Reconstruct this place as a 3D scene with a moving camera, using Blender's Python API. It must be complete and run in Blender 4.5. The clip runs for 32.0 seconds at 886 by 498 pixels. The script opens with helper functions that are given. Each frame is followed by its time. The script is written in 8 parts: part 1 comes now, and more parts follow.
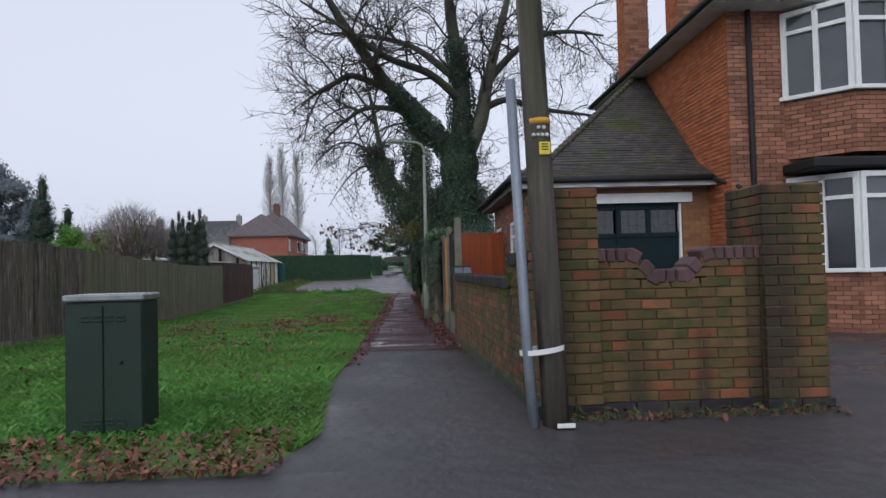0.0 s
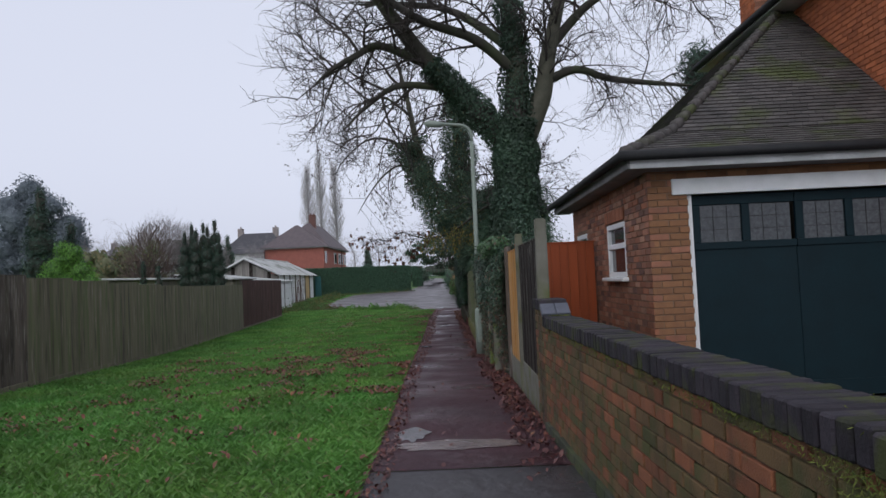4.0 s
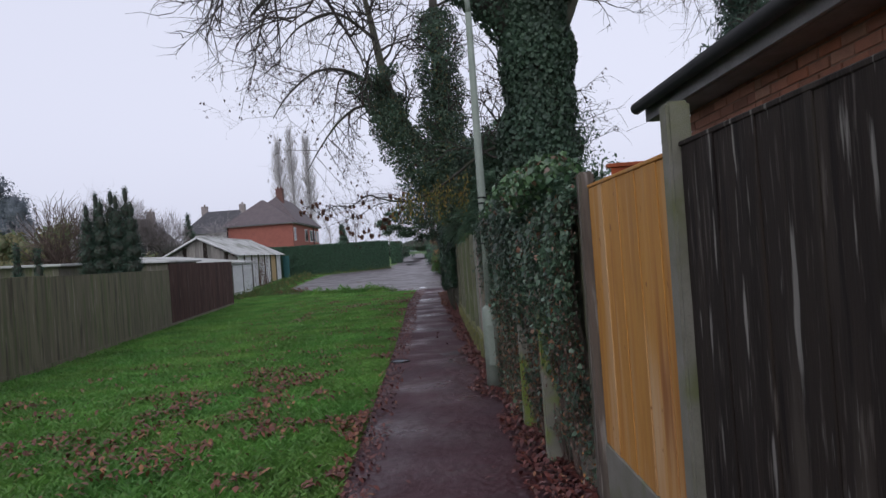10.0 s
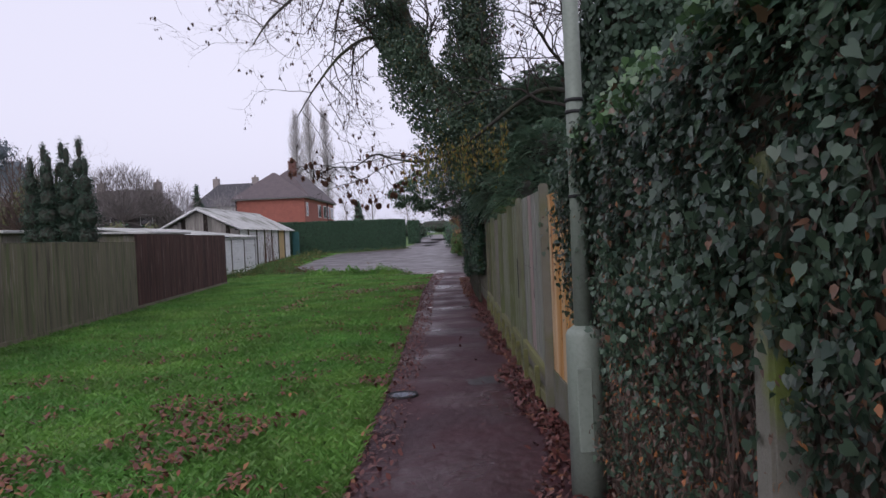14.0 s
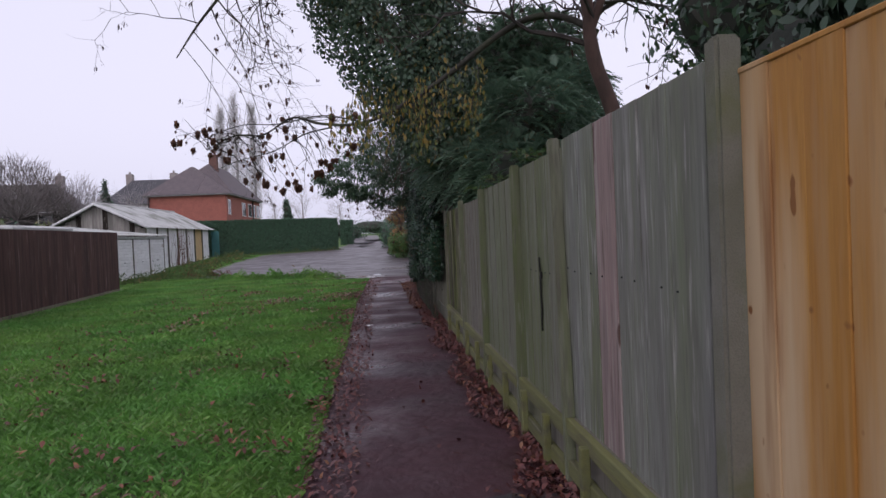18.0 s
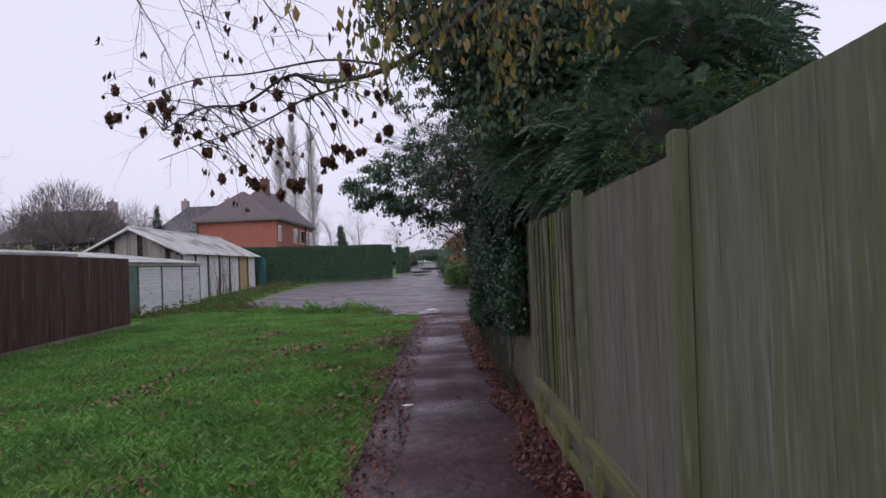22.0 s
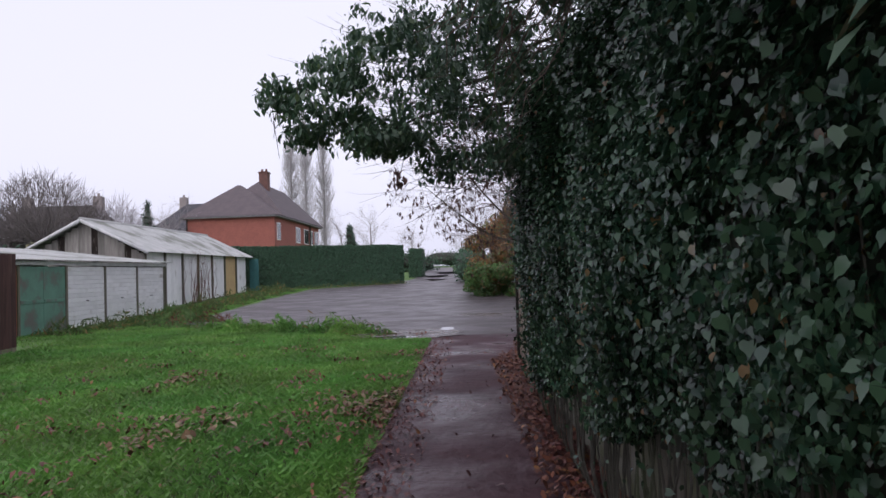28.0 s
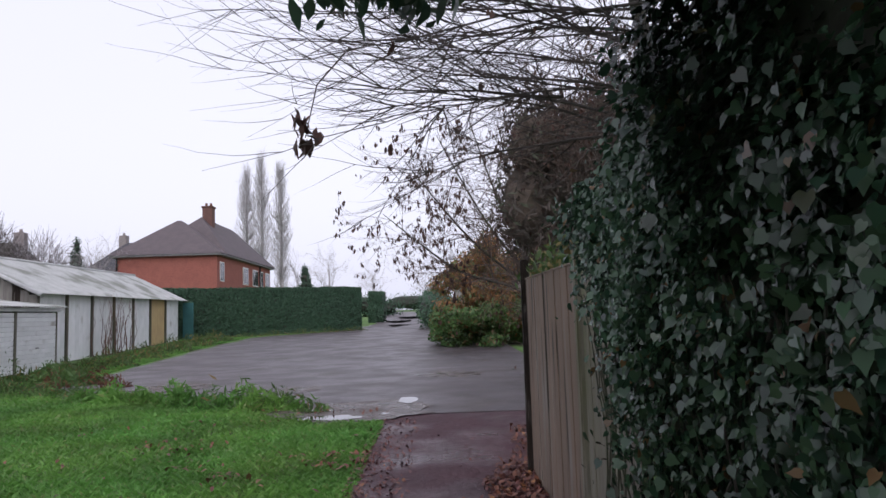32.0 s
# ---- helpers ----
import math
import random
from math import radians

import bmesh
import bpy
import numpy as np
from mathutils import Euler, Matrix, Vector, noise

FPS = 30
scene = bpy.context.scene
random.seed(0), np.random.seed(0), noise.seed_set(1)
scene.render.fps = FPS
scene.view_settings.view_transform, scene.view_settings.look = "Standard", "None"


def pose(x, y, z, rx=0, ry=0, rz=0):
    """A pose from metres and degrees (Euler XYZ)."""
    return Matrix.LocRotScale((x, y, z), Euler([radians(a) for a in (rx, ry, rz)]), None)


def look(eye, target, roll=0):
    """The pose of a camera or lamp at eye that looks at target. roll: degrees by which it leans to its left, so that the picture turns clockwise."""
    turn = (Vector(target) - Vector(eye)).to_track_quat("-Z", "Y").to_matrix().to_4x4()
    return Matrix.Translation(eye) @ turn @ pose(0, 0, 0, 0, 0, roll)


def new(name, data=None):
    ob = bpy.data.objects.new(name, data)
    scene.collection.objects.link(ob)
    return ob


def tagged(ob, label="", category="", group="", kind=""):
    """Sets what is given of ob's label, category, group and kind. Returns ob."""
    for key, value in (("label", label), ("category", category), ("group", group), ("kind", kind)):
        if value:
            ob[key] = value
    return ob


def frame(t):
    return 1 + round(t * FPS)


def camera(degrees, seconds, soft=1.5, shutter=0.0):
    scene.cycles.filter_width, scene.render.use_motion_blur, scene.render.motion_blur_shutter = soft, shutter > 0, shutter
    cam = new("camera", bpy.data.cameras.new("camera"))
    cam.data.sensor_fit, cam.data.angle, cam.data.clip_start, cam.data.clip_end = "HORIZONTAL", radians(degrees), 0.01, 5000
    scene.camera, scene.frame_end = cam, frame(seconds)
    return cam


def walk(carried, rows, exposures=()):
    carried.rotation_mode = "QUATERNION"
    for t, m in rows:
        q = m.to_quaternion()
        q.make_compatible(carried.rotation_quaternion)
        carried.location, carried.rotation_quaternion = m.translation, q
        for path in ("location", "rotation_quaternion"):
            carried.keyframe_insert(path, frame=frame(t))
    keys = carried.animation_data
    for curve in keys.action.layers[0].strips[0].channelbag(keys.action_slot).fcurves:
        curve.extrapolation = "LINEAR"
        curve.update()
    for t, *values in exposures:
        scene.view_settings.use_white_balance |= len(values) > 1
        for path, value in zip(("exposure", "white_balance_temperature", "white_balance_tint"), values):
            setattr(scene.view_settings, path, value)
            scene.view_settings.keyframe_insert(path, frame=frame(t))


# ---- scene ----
cam = camera(66.5, 32.0)
METRES, EYE, TILT, LEAN, TURN = 35.7, 1.5, -0.7, 0.0, -2.5
ROWS = [
    (0.0, 0.0, 0.0, 0.0, 0.06, 2.45, 1.45),
    (0.5, -0.0012, 0.0176, 0.0036, 2.44, 3.37, 2.54),
    (1.0, -0.0022, 0.0331, 0.0054, 1.63, 3.79, 2.59),
    (1.5, -0.0028, 0.0491, 0.0067, 2.81, 2.98, 2.82),
    (2.0, -0.0053, 0.0642, 0.007, 2.62, 2.74, 2.92),
    (2.5, -0.006, 0.0803, 0.0078, 5.02, 3.19, 2.06),
    (3.0, -0.0079, 0.0959, 0.0085, 5.08, 2.55, 2.65),
    (3.5, -0.0085, 0.1119, 0.0091, 4.5, 2.84, 2.57),
    (5.5, -0.0121, 0.1707, 0.0145, 1.46, 4.36, 3.08),
    (6.0, -0.01266, 0.1865, 0.0152, 3.44, 4.79, 3.36),
    (6.5, -0.01511, 0.2023, 0.0152, 2.83, 3.84, 3.49),
    (7.0, -0.01537, 0.2171, 0.0145, 0.58, 2.78, 2.35),
    (7.5, -0.01613, 0.2315, 0.0155, 1.63, 2.1, 1.65),
    (8.0, -0.01818, 0.2447, 0.0151, 2.98, 1.68, 1.89),
    (8.5, -0.01864, 0.2587, 0.015, 4.36, 1.31, 2.81),
    (9.0, -0.01949, 0.2741, 0.0149, 3.38, 2.09, 3.46),
    (9.5, -0.01925, 0.2897, 0.014, 3.18, 1.45, 3.88),
    (10.0, -0.02051, 0.3047, 0.0131, 1.96, 0.98, 4.22),
    (10.5, -0.02106, 0.3211, 0.0132, 2.92, 0.94, 3.6),
    (11.0, -0.02212, 0.3367, 0.0136, 3.4, 1.43, 3.32),
    (11.5, -0.02397, 0.3516, 0.0134, 4.5, 2.06, 3.01),
    (12.0, -0.02443, 0.3669, 0.0131, 5.34, 0.86, 2.51),
    (12.5, -0.02579, 0.3825, 0.0121, 4.4, -0.08, 2.53),
    (13.0, -0.02594, 0.3987, 0.012, 5.22, -0.51, 2.53),
    (13.5, -0.0277, 0.4138, 0.0116, 4.56, -0.71, 2.69),
    (15.5, -0.0348, 0.4662, 0.0095, 1.5, 1.07, 1.22),
    (16.0, -0.0376, 0.4815, 0.0089, 1.63, 0.58, 1.2),
    (16.5, -0.0379, 0.4966, 0.009, 1.21, -0.35, 1.45),
    (17.0, -0.0393, 0.5117, 0.0086, -0.89, -1.02, 2.11),
    (17.5, -0.0401, 0.528, 0.0081, -1.67, -0.73, 1.96),
    (18.0, -0.0414, 0.5429, 0.0083, -2.11, -0.53, 2.51),
    (18.5, -0.042, 0.5588, 0.008, -2.35, 0.62, 2.55),
    (19.0, -0.041, 0.5734, 0.0094, -1.45, 1.5, 2.68),
    (19.5, -0.0418, 0.5895, 0.0092, -2.43, 1.91, 3.06),
    (20.0, -0.0407, 0.6057, 0.0095, -0.27, 2.21, 2.45),
    (20.5, -0.0422, 0.6218, 0.009, 0.86, 1.33, 2.12),
    (21.0, -0.0427, 0.6377, 0.0089, 1.79, 1.43, 2.09),
    (21.5, -0.0436, 0.6551, 0.0091, 2.02, 1.53, 2.2),
    (22.0, -0.0442, 0.6716, 0.0093, 2.85, 2.09, 2.25),
    (22.5, -0.0435, 0.6866, 0.0098, 4.35, 2.45, 2.33),
    (23.0, -0.0447, 0.7028, 0.0095, 4.25, 3.08, 2.16),
    (23.5, -0.0442, 0.7189, 0.0094, 5.84, 3.82, 1.95),
    (24.0, -0.0456, 0.7359, 0.009, 4.66, 3.29, 2.3),
    (24.5, -0.0465, 0.753, 0.0088, 3.23, 2.58, 1.74),
    (25.0, -0.0489, 0.7681, 0.0086, 1.71, 1.87, 1.79),
    (25.5, -0.0508, 0.7834, 0.0086, 1.56, 1.87, 1.61),
    (27.5, -0.0558, 0.8455, 0.0103, 3.71, 3.08, 2.17),
    (28.0, -0.0563, 0.8616, 0.0099, 4.29, 2.51, 1.77),
    (28.5, -0.0577, 0.8786, 0.0109, 4.33, 2.42, 2.12),
    (29.0, -0.0589, 0.8947, 0.0112, 2.48, 2.9, 1.71),
    (29.5, -0.0588, 0.9112, 0.0123, 1.88, 3.27, 1.47),
    (30.0, -0.0607, 0.9279, 0.0121, 0.26, 3.17, 2.15),
    (30.5, -0.0605, 0.9454, 0.012, 0.14, 3.46, 1.93),
    (31.0, -0.0629, 0.9622, 0.0121, 0.39, 4.03, 2.5),
    (31.5, -0.0633, 0.9785, 0.0127, 1.09, 5.55, 2.3),
    (32.0, -0.0644, 0.9953, 0.0134, 1.19, 6.12, 1.85),
]
walk(cam, [(t, pose(0, 0, EYE, TILT, LEAN, TURN) @ pose(METRES * x, METRES * y, METRES * z, 90 + pitch, roll, yaw)) for t, x, y, z, yaw, pitch, roll in ROWS], [(0, -0.08, 6150, 8), (1, -0.22, 6150, 8), (3, -0.16, 6150, 9), (6, -0.06, 6200, 11), (8, -0.02, 6200, 12), (10, -0.06, 6200, 13), (12, -0.18, 6250, 16), (13, -0.02, 6280, 18), (17, 0.06, 6320, 20), (20, 0.0, 6320, 20), (23, 0.02, 6320, 20), (25, 0.08, 6320, 20), (28, 0.18, 6320, 17), (32, 0.24, 6320, 15)])

# ---- world and light ----
world = bpy.data.worlds.new("overcast_sky")
scene.world = world
world.use_nodes = True
wn, wl = world.node_tree.nodes, world.node_tree.links
sky = wn.new("ShaderNodeTexSky")
sky.sky_type, sky.sun_disc = "NISHITA", False
sky.sun_elevation, sky.sun_rotation, sky.dust_density, sky.air_density = radians(32), radians(200), 6.0, 1.0
grey = wn.new("ShaderNodeHueSaturation")
grey.inputs["Saturation"].default_value = 0.10
cloud = wn.new("ShaderNodeMix")
cloud.data_type = "RGBA"
cloud.inputs[0].default_value = 0.72
cloud.inputs[7].default_value = (7.25, 7.4, 8.5, 1)
wl.new(sky.outputs[0], grey.inputs["Color"])
wl.new(grey.outputs[0], cloud.inputs[6])
wl.new(cloud.outputs[2], wn["Background"].inputs["Color"])
wn["Background"].inputs["Strength"].default_value = 0.13
sun = new("sun", bpy.data.lights.new("sun", "SUN"))
sun.data.energy, sun.data.angle, sun.data.color = 0.5, radians(40), (1, 0.97, 0.93)
sun.matrix_world = look((0, 0, 30), (6, 22, 0))


# ---- materials ----
def material(name, c1, c2, rough=0.8, scale=3.0, fine=60.0, bump=0.3, rnd=0.12, island=0.0, stretch=(1, 1, 1), metal=0.0,
             stain=None, stain_scale=1.2, stain_at=(0.5, 0.65), spec=0.4, fine_mix=0.35, rough2=None, dist=0.01, swell=0.0, wide=False, streaks=(), knots=None):
    m = bpy.data.materials.new(name)
    m.use_nodes = True
    n, l = m.node_tree.nodes, m.node_tree.links
    b = n["Principled BSDF"]
    tc = n.new("ShaderNodeTexCoord")
    mp = n.new("ShaderNodeMapping")
    mp.inputs["Scale"].default_value = stretch
    inf = n.new("ShaderNodeObjectInfo")
    add = n.new("ShaderNodeVectorMath")
    add.operation = "MULTIPLY_ADD"
    add.inputs[1].default_value = (37, 23, 51)
    l.new(inf.outputs["Random"], add.inputs[0])
    l.new(tc.outputs["Object"], add.inputs[2])
    l.new(add.outputs[0], mp.inputs[0])

    place = mp.outputs[0]
    if wide:  # broad marks run on from board to board
        wp = n.new("ShaderNodeMapping")
        wp.inputs["Scale"].default_value = (1.6, 1.6, 0.45)
        l.new(n.new("ShaderNodeNewGeometry").outputs["Position"], wp.inputs[0])
        place = wp.outputs[0]

    def noisy(s, detail=4.0, src=None):
        t = n.new("ShaderNodeTexNoise")
        t.inputs["Scale"].default_value, t.inputs["Detail"].default_value = s, detail
        l.new(src or place, t.inputs["Vector"])
        return t.outputs[0]

    def ramp(src, lo, hi):
        r = n.new("ShaderNodeMapRange")
        r.inputs[1].default_value, r.inputs[2].default_value = lo, hi
        l.new(src, r.inputs[0])
        return r.outputs[0]

    def mix(f, a, c):
        x = n.new("ShaderNodeMix")
        x.data_type = "RGBA"
        l.new(f, x.inputs[0])
        for s, v in ((6, a), (7, c)):
            if isinstance(v, tuple):
                x.inputs[s].default_value = (*v, 1)
            else:
                l.new(v, x.inputs[s])
        return x.outputs[2]

    big, small = noisy(scale), noisy(fine, 3.0, mp.outputs[0])
    col = mix(ramp(big, 0.32, 0.68), c1, c2)
    dark = tuple(0.45 * v for v in c1)
    k = n.new("ShaderNodeMath")
    k.operation = "MULTIPLY"
    k.inputs[1].default_value = fine_mix
    l.new(ramp(small, 0.45, 0.75), k.inputs[0])
    col = mix(k.outputs[0], col, dark)
    if stain:
        col = mix(ramp(noisy(stain_scale, 6.0), *stain_at), col, stain)
    for k, (tone, lo, hi, wide_by) in enumerate(streaks):  # long runs of damp, moss and bleaching down the boards
        sp = n.new("ShaderNodeMapping")
        sp.inputs["Scale"].default_value = (wide_by, wide_by, wide_by * 0.09)
        sp.inputs["Location"].default_value = (3.7 * k, 1.3 * k, 2.1 * k)
        l.new(n.new("ShaderNodeNewGeometry").outputs["Position"], sp.inputs[0])
        col = mix(ramp(noisy(1.0, 5.0, sp.outputs[0]), lo, hi), col, tone)
    if knots:  # small round dark marks of their own
        tone, often, lo, hi = knots
        kp = n.new("ShaderNodeMapping")
        kp.inputs["Scale"].default_value = (often, often, often * 0.7)
        l.new(n.new("ShaderNodeNewGeometry").outputs["Position"], kp.inputs[0])
        col = mix(ramp(noisy(1.0, 1.0, kp.outputs[0]), lo, hi), col, tone)
    if rnd or island:
        hsv = n.new("ShaderNodeHueSaturation")
        v = n.new("ShaderNodeMapRange")
        spread = island or rnd
        v.inputs[3].default_value, v.inputs[4].default_value = 1 - spread, 1 + spread
        src = inf.outputs["Random"]
        if island:
            src = n.new("ShaderNodeNewGeometry").outputs["Random Per Island"]
        l.new(src, v.inputs[0])
        l.new(v.outputs[0], hsv.inputs["Value"])
        l.new(col, hsv.inputs["Color"])
        col = hsv.outputs[0]
    l.new(col, b.inputs["Base Color"])
    b.inputs["Roughness"].default_value, b.inputs["Metallic"].default_value = rough, metal
    b.inputs["Specular IOR Level"].default_value = spec
    if rough2 is not None:
        rr = n.new("ShaderNodeMapRange")
        rr.inputs[1].default_value, rr.inputs[2].default_value = 0.4, 0.62
        rr.inputs[3].default_value, rr.inputs[4].default_value = rough, rough2
        l.new(noisy(scale * 0.7, 5.0), rr.inputs[0])
        l.new(rr.outputs[0], b.inputs["Roughness"])
    if bump:
        bp = n.new("ShaderNodeBump")
        bp.inputs["Strength"].default_value, bp.inputs["Distance"].default_value = bump, dist
        l.new(small, bp.inputs["Height"])
        if swell:
            sw = n.new("ShaderNodeBump")
            sw.inputs["Strength"].default_value, sw.inputs["Distance"].default_value = 1.0, swell
            l.new(noisy(7.0, 5.0), sw.inputs["Height"])
            l.new(sw.outputs[0], bp.inputs["Normal"])
        l.new(bp.outputs[0], b.inputs["Normal"])
    return m


def leafy(name, c1, c2, c3=None, share=0.1, rough=0.45, thin=0.25, mottle=0.0):
    """Leaves: each island takes its own tone between c1 and c2, and a share of them c3."""
    m = bpy.data.materials.new(name)
    m.use_nodes = True
    n, l = m.node_tree.nodes, m.node_tree.links
    b = n["Principled BSDF"]
    g = n.new("ShaderNodeNewGeometry")
    r = n.new("ShaderNodeValToRGB")
    e = r.color_ramp.elements
    e[0].color, e[1].color = (*c1, 1), (*c2, 1)
    e[1].position = 1 - share
    if c3:
        e.new(1 - share + 0.01).color = (*c3, 1)
    l.new(g.outputs["Random Per Island"], r.inputs[0])
    tone = r.outputs[0]
    if mottle:  # patches of paler and ranker growth
        t1, t2, hs = n.new("ShaderNodeTexNoise"), n.new("ShaderNodeTexNoise"), n.new("ShaderNodeHueSaturation")
        t1.inputs["Scale"].default_value, t2.inputs["Scale"].default_value = 0.9, 0.5
        t1.inputs["Detail"].default_value, t2.inputs["Detail"].default_value = 5.0, 3.0
        v, h = n.new("ShaderNodeMapRange"), n.new("ShaderNodeMapRange")
        v.inputs[1].default_value, v.inputs[2].default_value = 0.35, 0.68
        v.inputs[3].default_value, v.inputs[4].default_value = 1 - mottle, 1 + mottle
        h.inputs[1].default_value, h.inputs[2].default_value = 0.35, 0.65
        h.inputs[3].default_value, h.inputs[4].default_value = 0.49, 0.512
        for t in (t1, t2):
            l.new(g.outputs["Position"], t.inputs["Vector"])
        l.new(t1.outputs[0], v.inputs[0])
        l.new(t2.outputs[0], h.inputs[0])
        l.new(v.outputs[0], hs.inputs["Value"])
        l.new(h.outputs[0], hs.inputs["Hue"])
        l.new(tone, hs.inputs["Color"])
        tone = hs.outputs[0]
    l.new(tone, b.inputs["Base Color"])
    b.inputs["Roughness"].default_value = rough
    if thin:
        t = n.new("ShaderNodeBsdfTranslucent")
        l.new(tone, t.inputs[0])
        mx = n.new("ShaderNodeMixShader")
        mx.inputs[0].default_value = thin
        l.new(b.outputs[0], mx.inputs[1])
        l.new(t.outputs[0], mx.inputs[2])
        l.new(mx.outputs[0], n["Material Output"].inputs[0])
    return m


M = {}
M["soil"] = material("soil", (0.095, 0.215, 0.045), (0.10, 0.16, 0.045), 0.95, 1.5, 40, 0.6, 0, stain=(0.05, 0.05, 0.025), stain_scale=0.8)
M["asphalt"] = material("wet_asphalt", (0.040, 0.039, 0.043), (0.062, 0.056, 0.06), 0.55, 0.9, 160, 0.5, 0, stain=(0.055, 0.048, 0.05), stain_scale=0.5, rough2=0.2, spec=0.4, dist=0.005, swell=0.02)
M["red_path"] = material("wet_red_brown_asphalt", (0.044, 0.0165, 0.022), (0.064, 0.025, 0.032), 0.72, 1.1, 150, 0.6, 0, stain=(0.042, 0.022, 0.028), stain_scale=0.6, rough2=0.26, spec=0.32, dist=0.006, swell=0.03)
M["yard"] = material("wet_gravel_tarmac", (0.056, 0.046, 0.050), (0.096, 0.080, 0.085), 0.55, 1.3, 70, 0.6, 0, stain=(0.048, 0.036, 0.034), stain_scale=0.8, swell=0.006, rough2=0.4, spec=0.5)
M["wet"] = material("standing_wet_asphalt", (0.045, 0.036, 0.038), (0.06, 0.045, 0.047), 0.08, 4, 90, 0.15, 0, rough2=0.25, spec=0.6)
M["mud"] = material("churned_mud", (0.05, 0.034, 0.028), (0.075, 0.052, 0.043), 0.5, 3, 40, 0.9, 0, rough2=0.15, dist=0.02, swell=0.05, spec=0.5)
M["brick_yellow_red"] = material("ruddy_wall_brick", (0.225, 0.083, 0.038), (0.165, 0.064, 0.033), 0.9, 9, 120, 0.6, 0.3, stain=(0.08, 0.07, 0.025), stain_scale=4, stain_at=(0.5, 0.66), streaks=(((0.035, 0.026, 0.018), 0.5, 0.66, 2.5),))
M["brick_yellow"] = material("mossy_yellow_brick", (0.150, 0.092, 0.040), (0.115, 0.070, 0.032), 0.9, 9, 120, 0.6, 0.14, stain=(0.062, 0.062, 0.02), stain_scale=4, stain_at=(0.45, 0.62), streaks=(((0.038, 0.03, 0.018), 0.5, 0.66, 2.5),))
M["brick_red"] = material("red_brick", (0.31, 0.118, 0.062), (0.26, 0.105, 0.06), 0.9, 14, 120, 0.4, 0.25)
M["brick_many"] = material("red_brickwork", (0.31, 0.135, 0.085), (0.24, 0.115, 0.075), 0.9, 1.2, 120, 0.4, 0, island=0.34)
M["brick_buff"] = material("buff_brickwork", (0.27, 0.135, 0.06), (0.21, 0.10, 0.055), 0.9, 1.5, 120, 0.4, 0, island=0.25)
M["brick_pale"] = material("pale_pink_brick", (0.36, 0.19, 0.125), (0.28, 0.15, 0.10), 0.9, 12, 120, 0.4, 0.2)
M["brick_burnt"] = material("burnt_dark_brick", (0.18, 0.09, 0.065), (0.14, 0.075, 0.058), 0.9, 12, 120, 0.4, 0.25)
M["brick_warm"] = material("warm_red_brick", (0.30, 0.13, 0.078), (0.235, 0.11, 0.07), 0.9, 12, 120, 0.4, 0.25)
M["brick_sand"] = material("smooth_buff_brick", (0.25, 0.125, 0.058), (0.20, 0.095, 0.05), 0.9, 10, 120, 0.35, 0.16)
M["brick_orange"] = material("orange_red_brickwork", (0.42, 0.13, 0.05), (0.34, 0.11, 0.05), 0.9, 6, 120, 0.4, 0, island=0.22)
M["mortar"] = material("mortar", (0.125, 0.085, 0.05), (0.095, 0.066, 0.038), 0.95, 4, 90, 0.4, 0)
M["mortar_pale"] = material("grey_buff_mortar", (0.215, 0.14, 0.098), (0.17, 0.11, 0.078), 0.95, 4, 90, 0.4, 0)
M["coping"] = material("blue_brick_coping", (0.036, 0.030, 0.037), (0.021, 0.019, 0.024), 0.75, 9, 90, 0.5, 0.35, stain=(0.04, 0.046, 0.016), stain_scale=6, spec=0.25)
M["moss"] = leafy("bright_moss", (0.09, 0.115, 0.018), (0.17, 0.19, 0.03), (0.06, 0.09, 0.02), 0.2, 0.8, 0.1)
M["brick_dark"] = material("plum_brick", (0.10, 0.05, 0.05), (0.075, 0.045, 0.05), 0.7, 9, 90, 0.4, 0.25)
# near-black colour painted where an opening would be in shade
M["thicket_dark"] = material("hollow_dark", (0.012, 0.012, 0.01), (0.016, 0.015, 0.012), 0.95, rnd=0)
M["slab"] = material("blue_grey_slab", (0.10, 0.105, 0.13), (0.07, 0.075, 0.095), 0.6, 5, 60, 0.2, 0)
M["lichen"] = material("pale_mossy_concrete", (0.20, 0.19, 0.16), (0.14, 0.14, 0.11), 0.9, 4, 120, 0.3, 0.05, stain=(0.13, 0.17, 0.035), stain_scale=2.6, stain_at=(0.46, 0.58))
M["concrete"] = material("weathered_concrete", (0.165, 0.158, 0.135), (0.12, 0.118, 0.088), 0.9, 5, 160, 0.3, 0.1, stain=(0.095, 0.105, 0.045), stain_scale=3, stain_at=(0.5, 0.68))
M["tile"] = material("clay_roof_tile", (0.088, 0.078, 0.074), (0.056, 0.052, 0.05), 0.75, 3, 60, 0.4, 0, island=0.25, stain=(0.06, 0.07, 0.025), stain_scale=1.5)
M["white"] = material("white_paint", (0.78, 0.78, 0.78), (0.7, 0.71, 0.7), 0.45, 6, 60, 0.05, 0, fine_mix=0.08)
M["dirty_white"] = material("grimy_white_paint", (0.62, 0.62, 0.62), (0.45, 0.46, 0.45), 0.6, 3, 30, 0.15, 0.08, fine_mix=0.2)
M["dark_door"] = material("dark_teal_paint", (0.005, 0.019, 0.025), (0.004, 0.014, 0.019), 0.6, 3, 60, 0.08, 0, spec=0.2)
M["black"] = material("black_gutter", (0.016, 0.016, 0.018), (0.024, 0.024, 0.024), 0.65, 5, 50, 0.05, 0, spec=0.25)
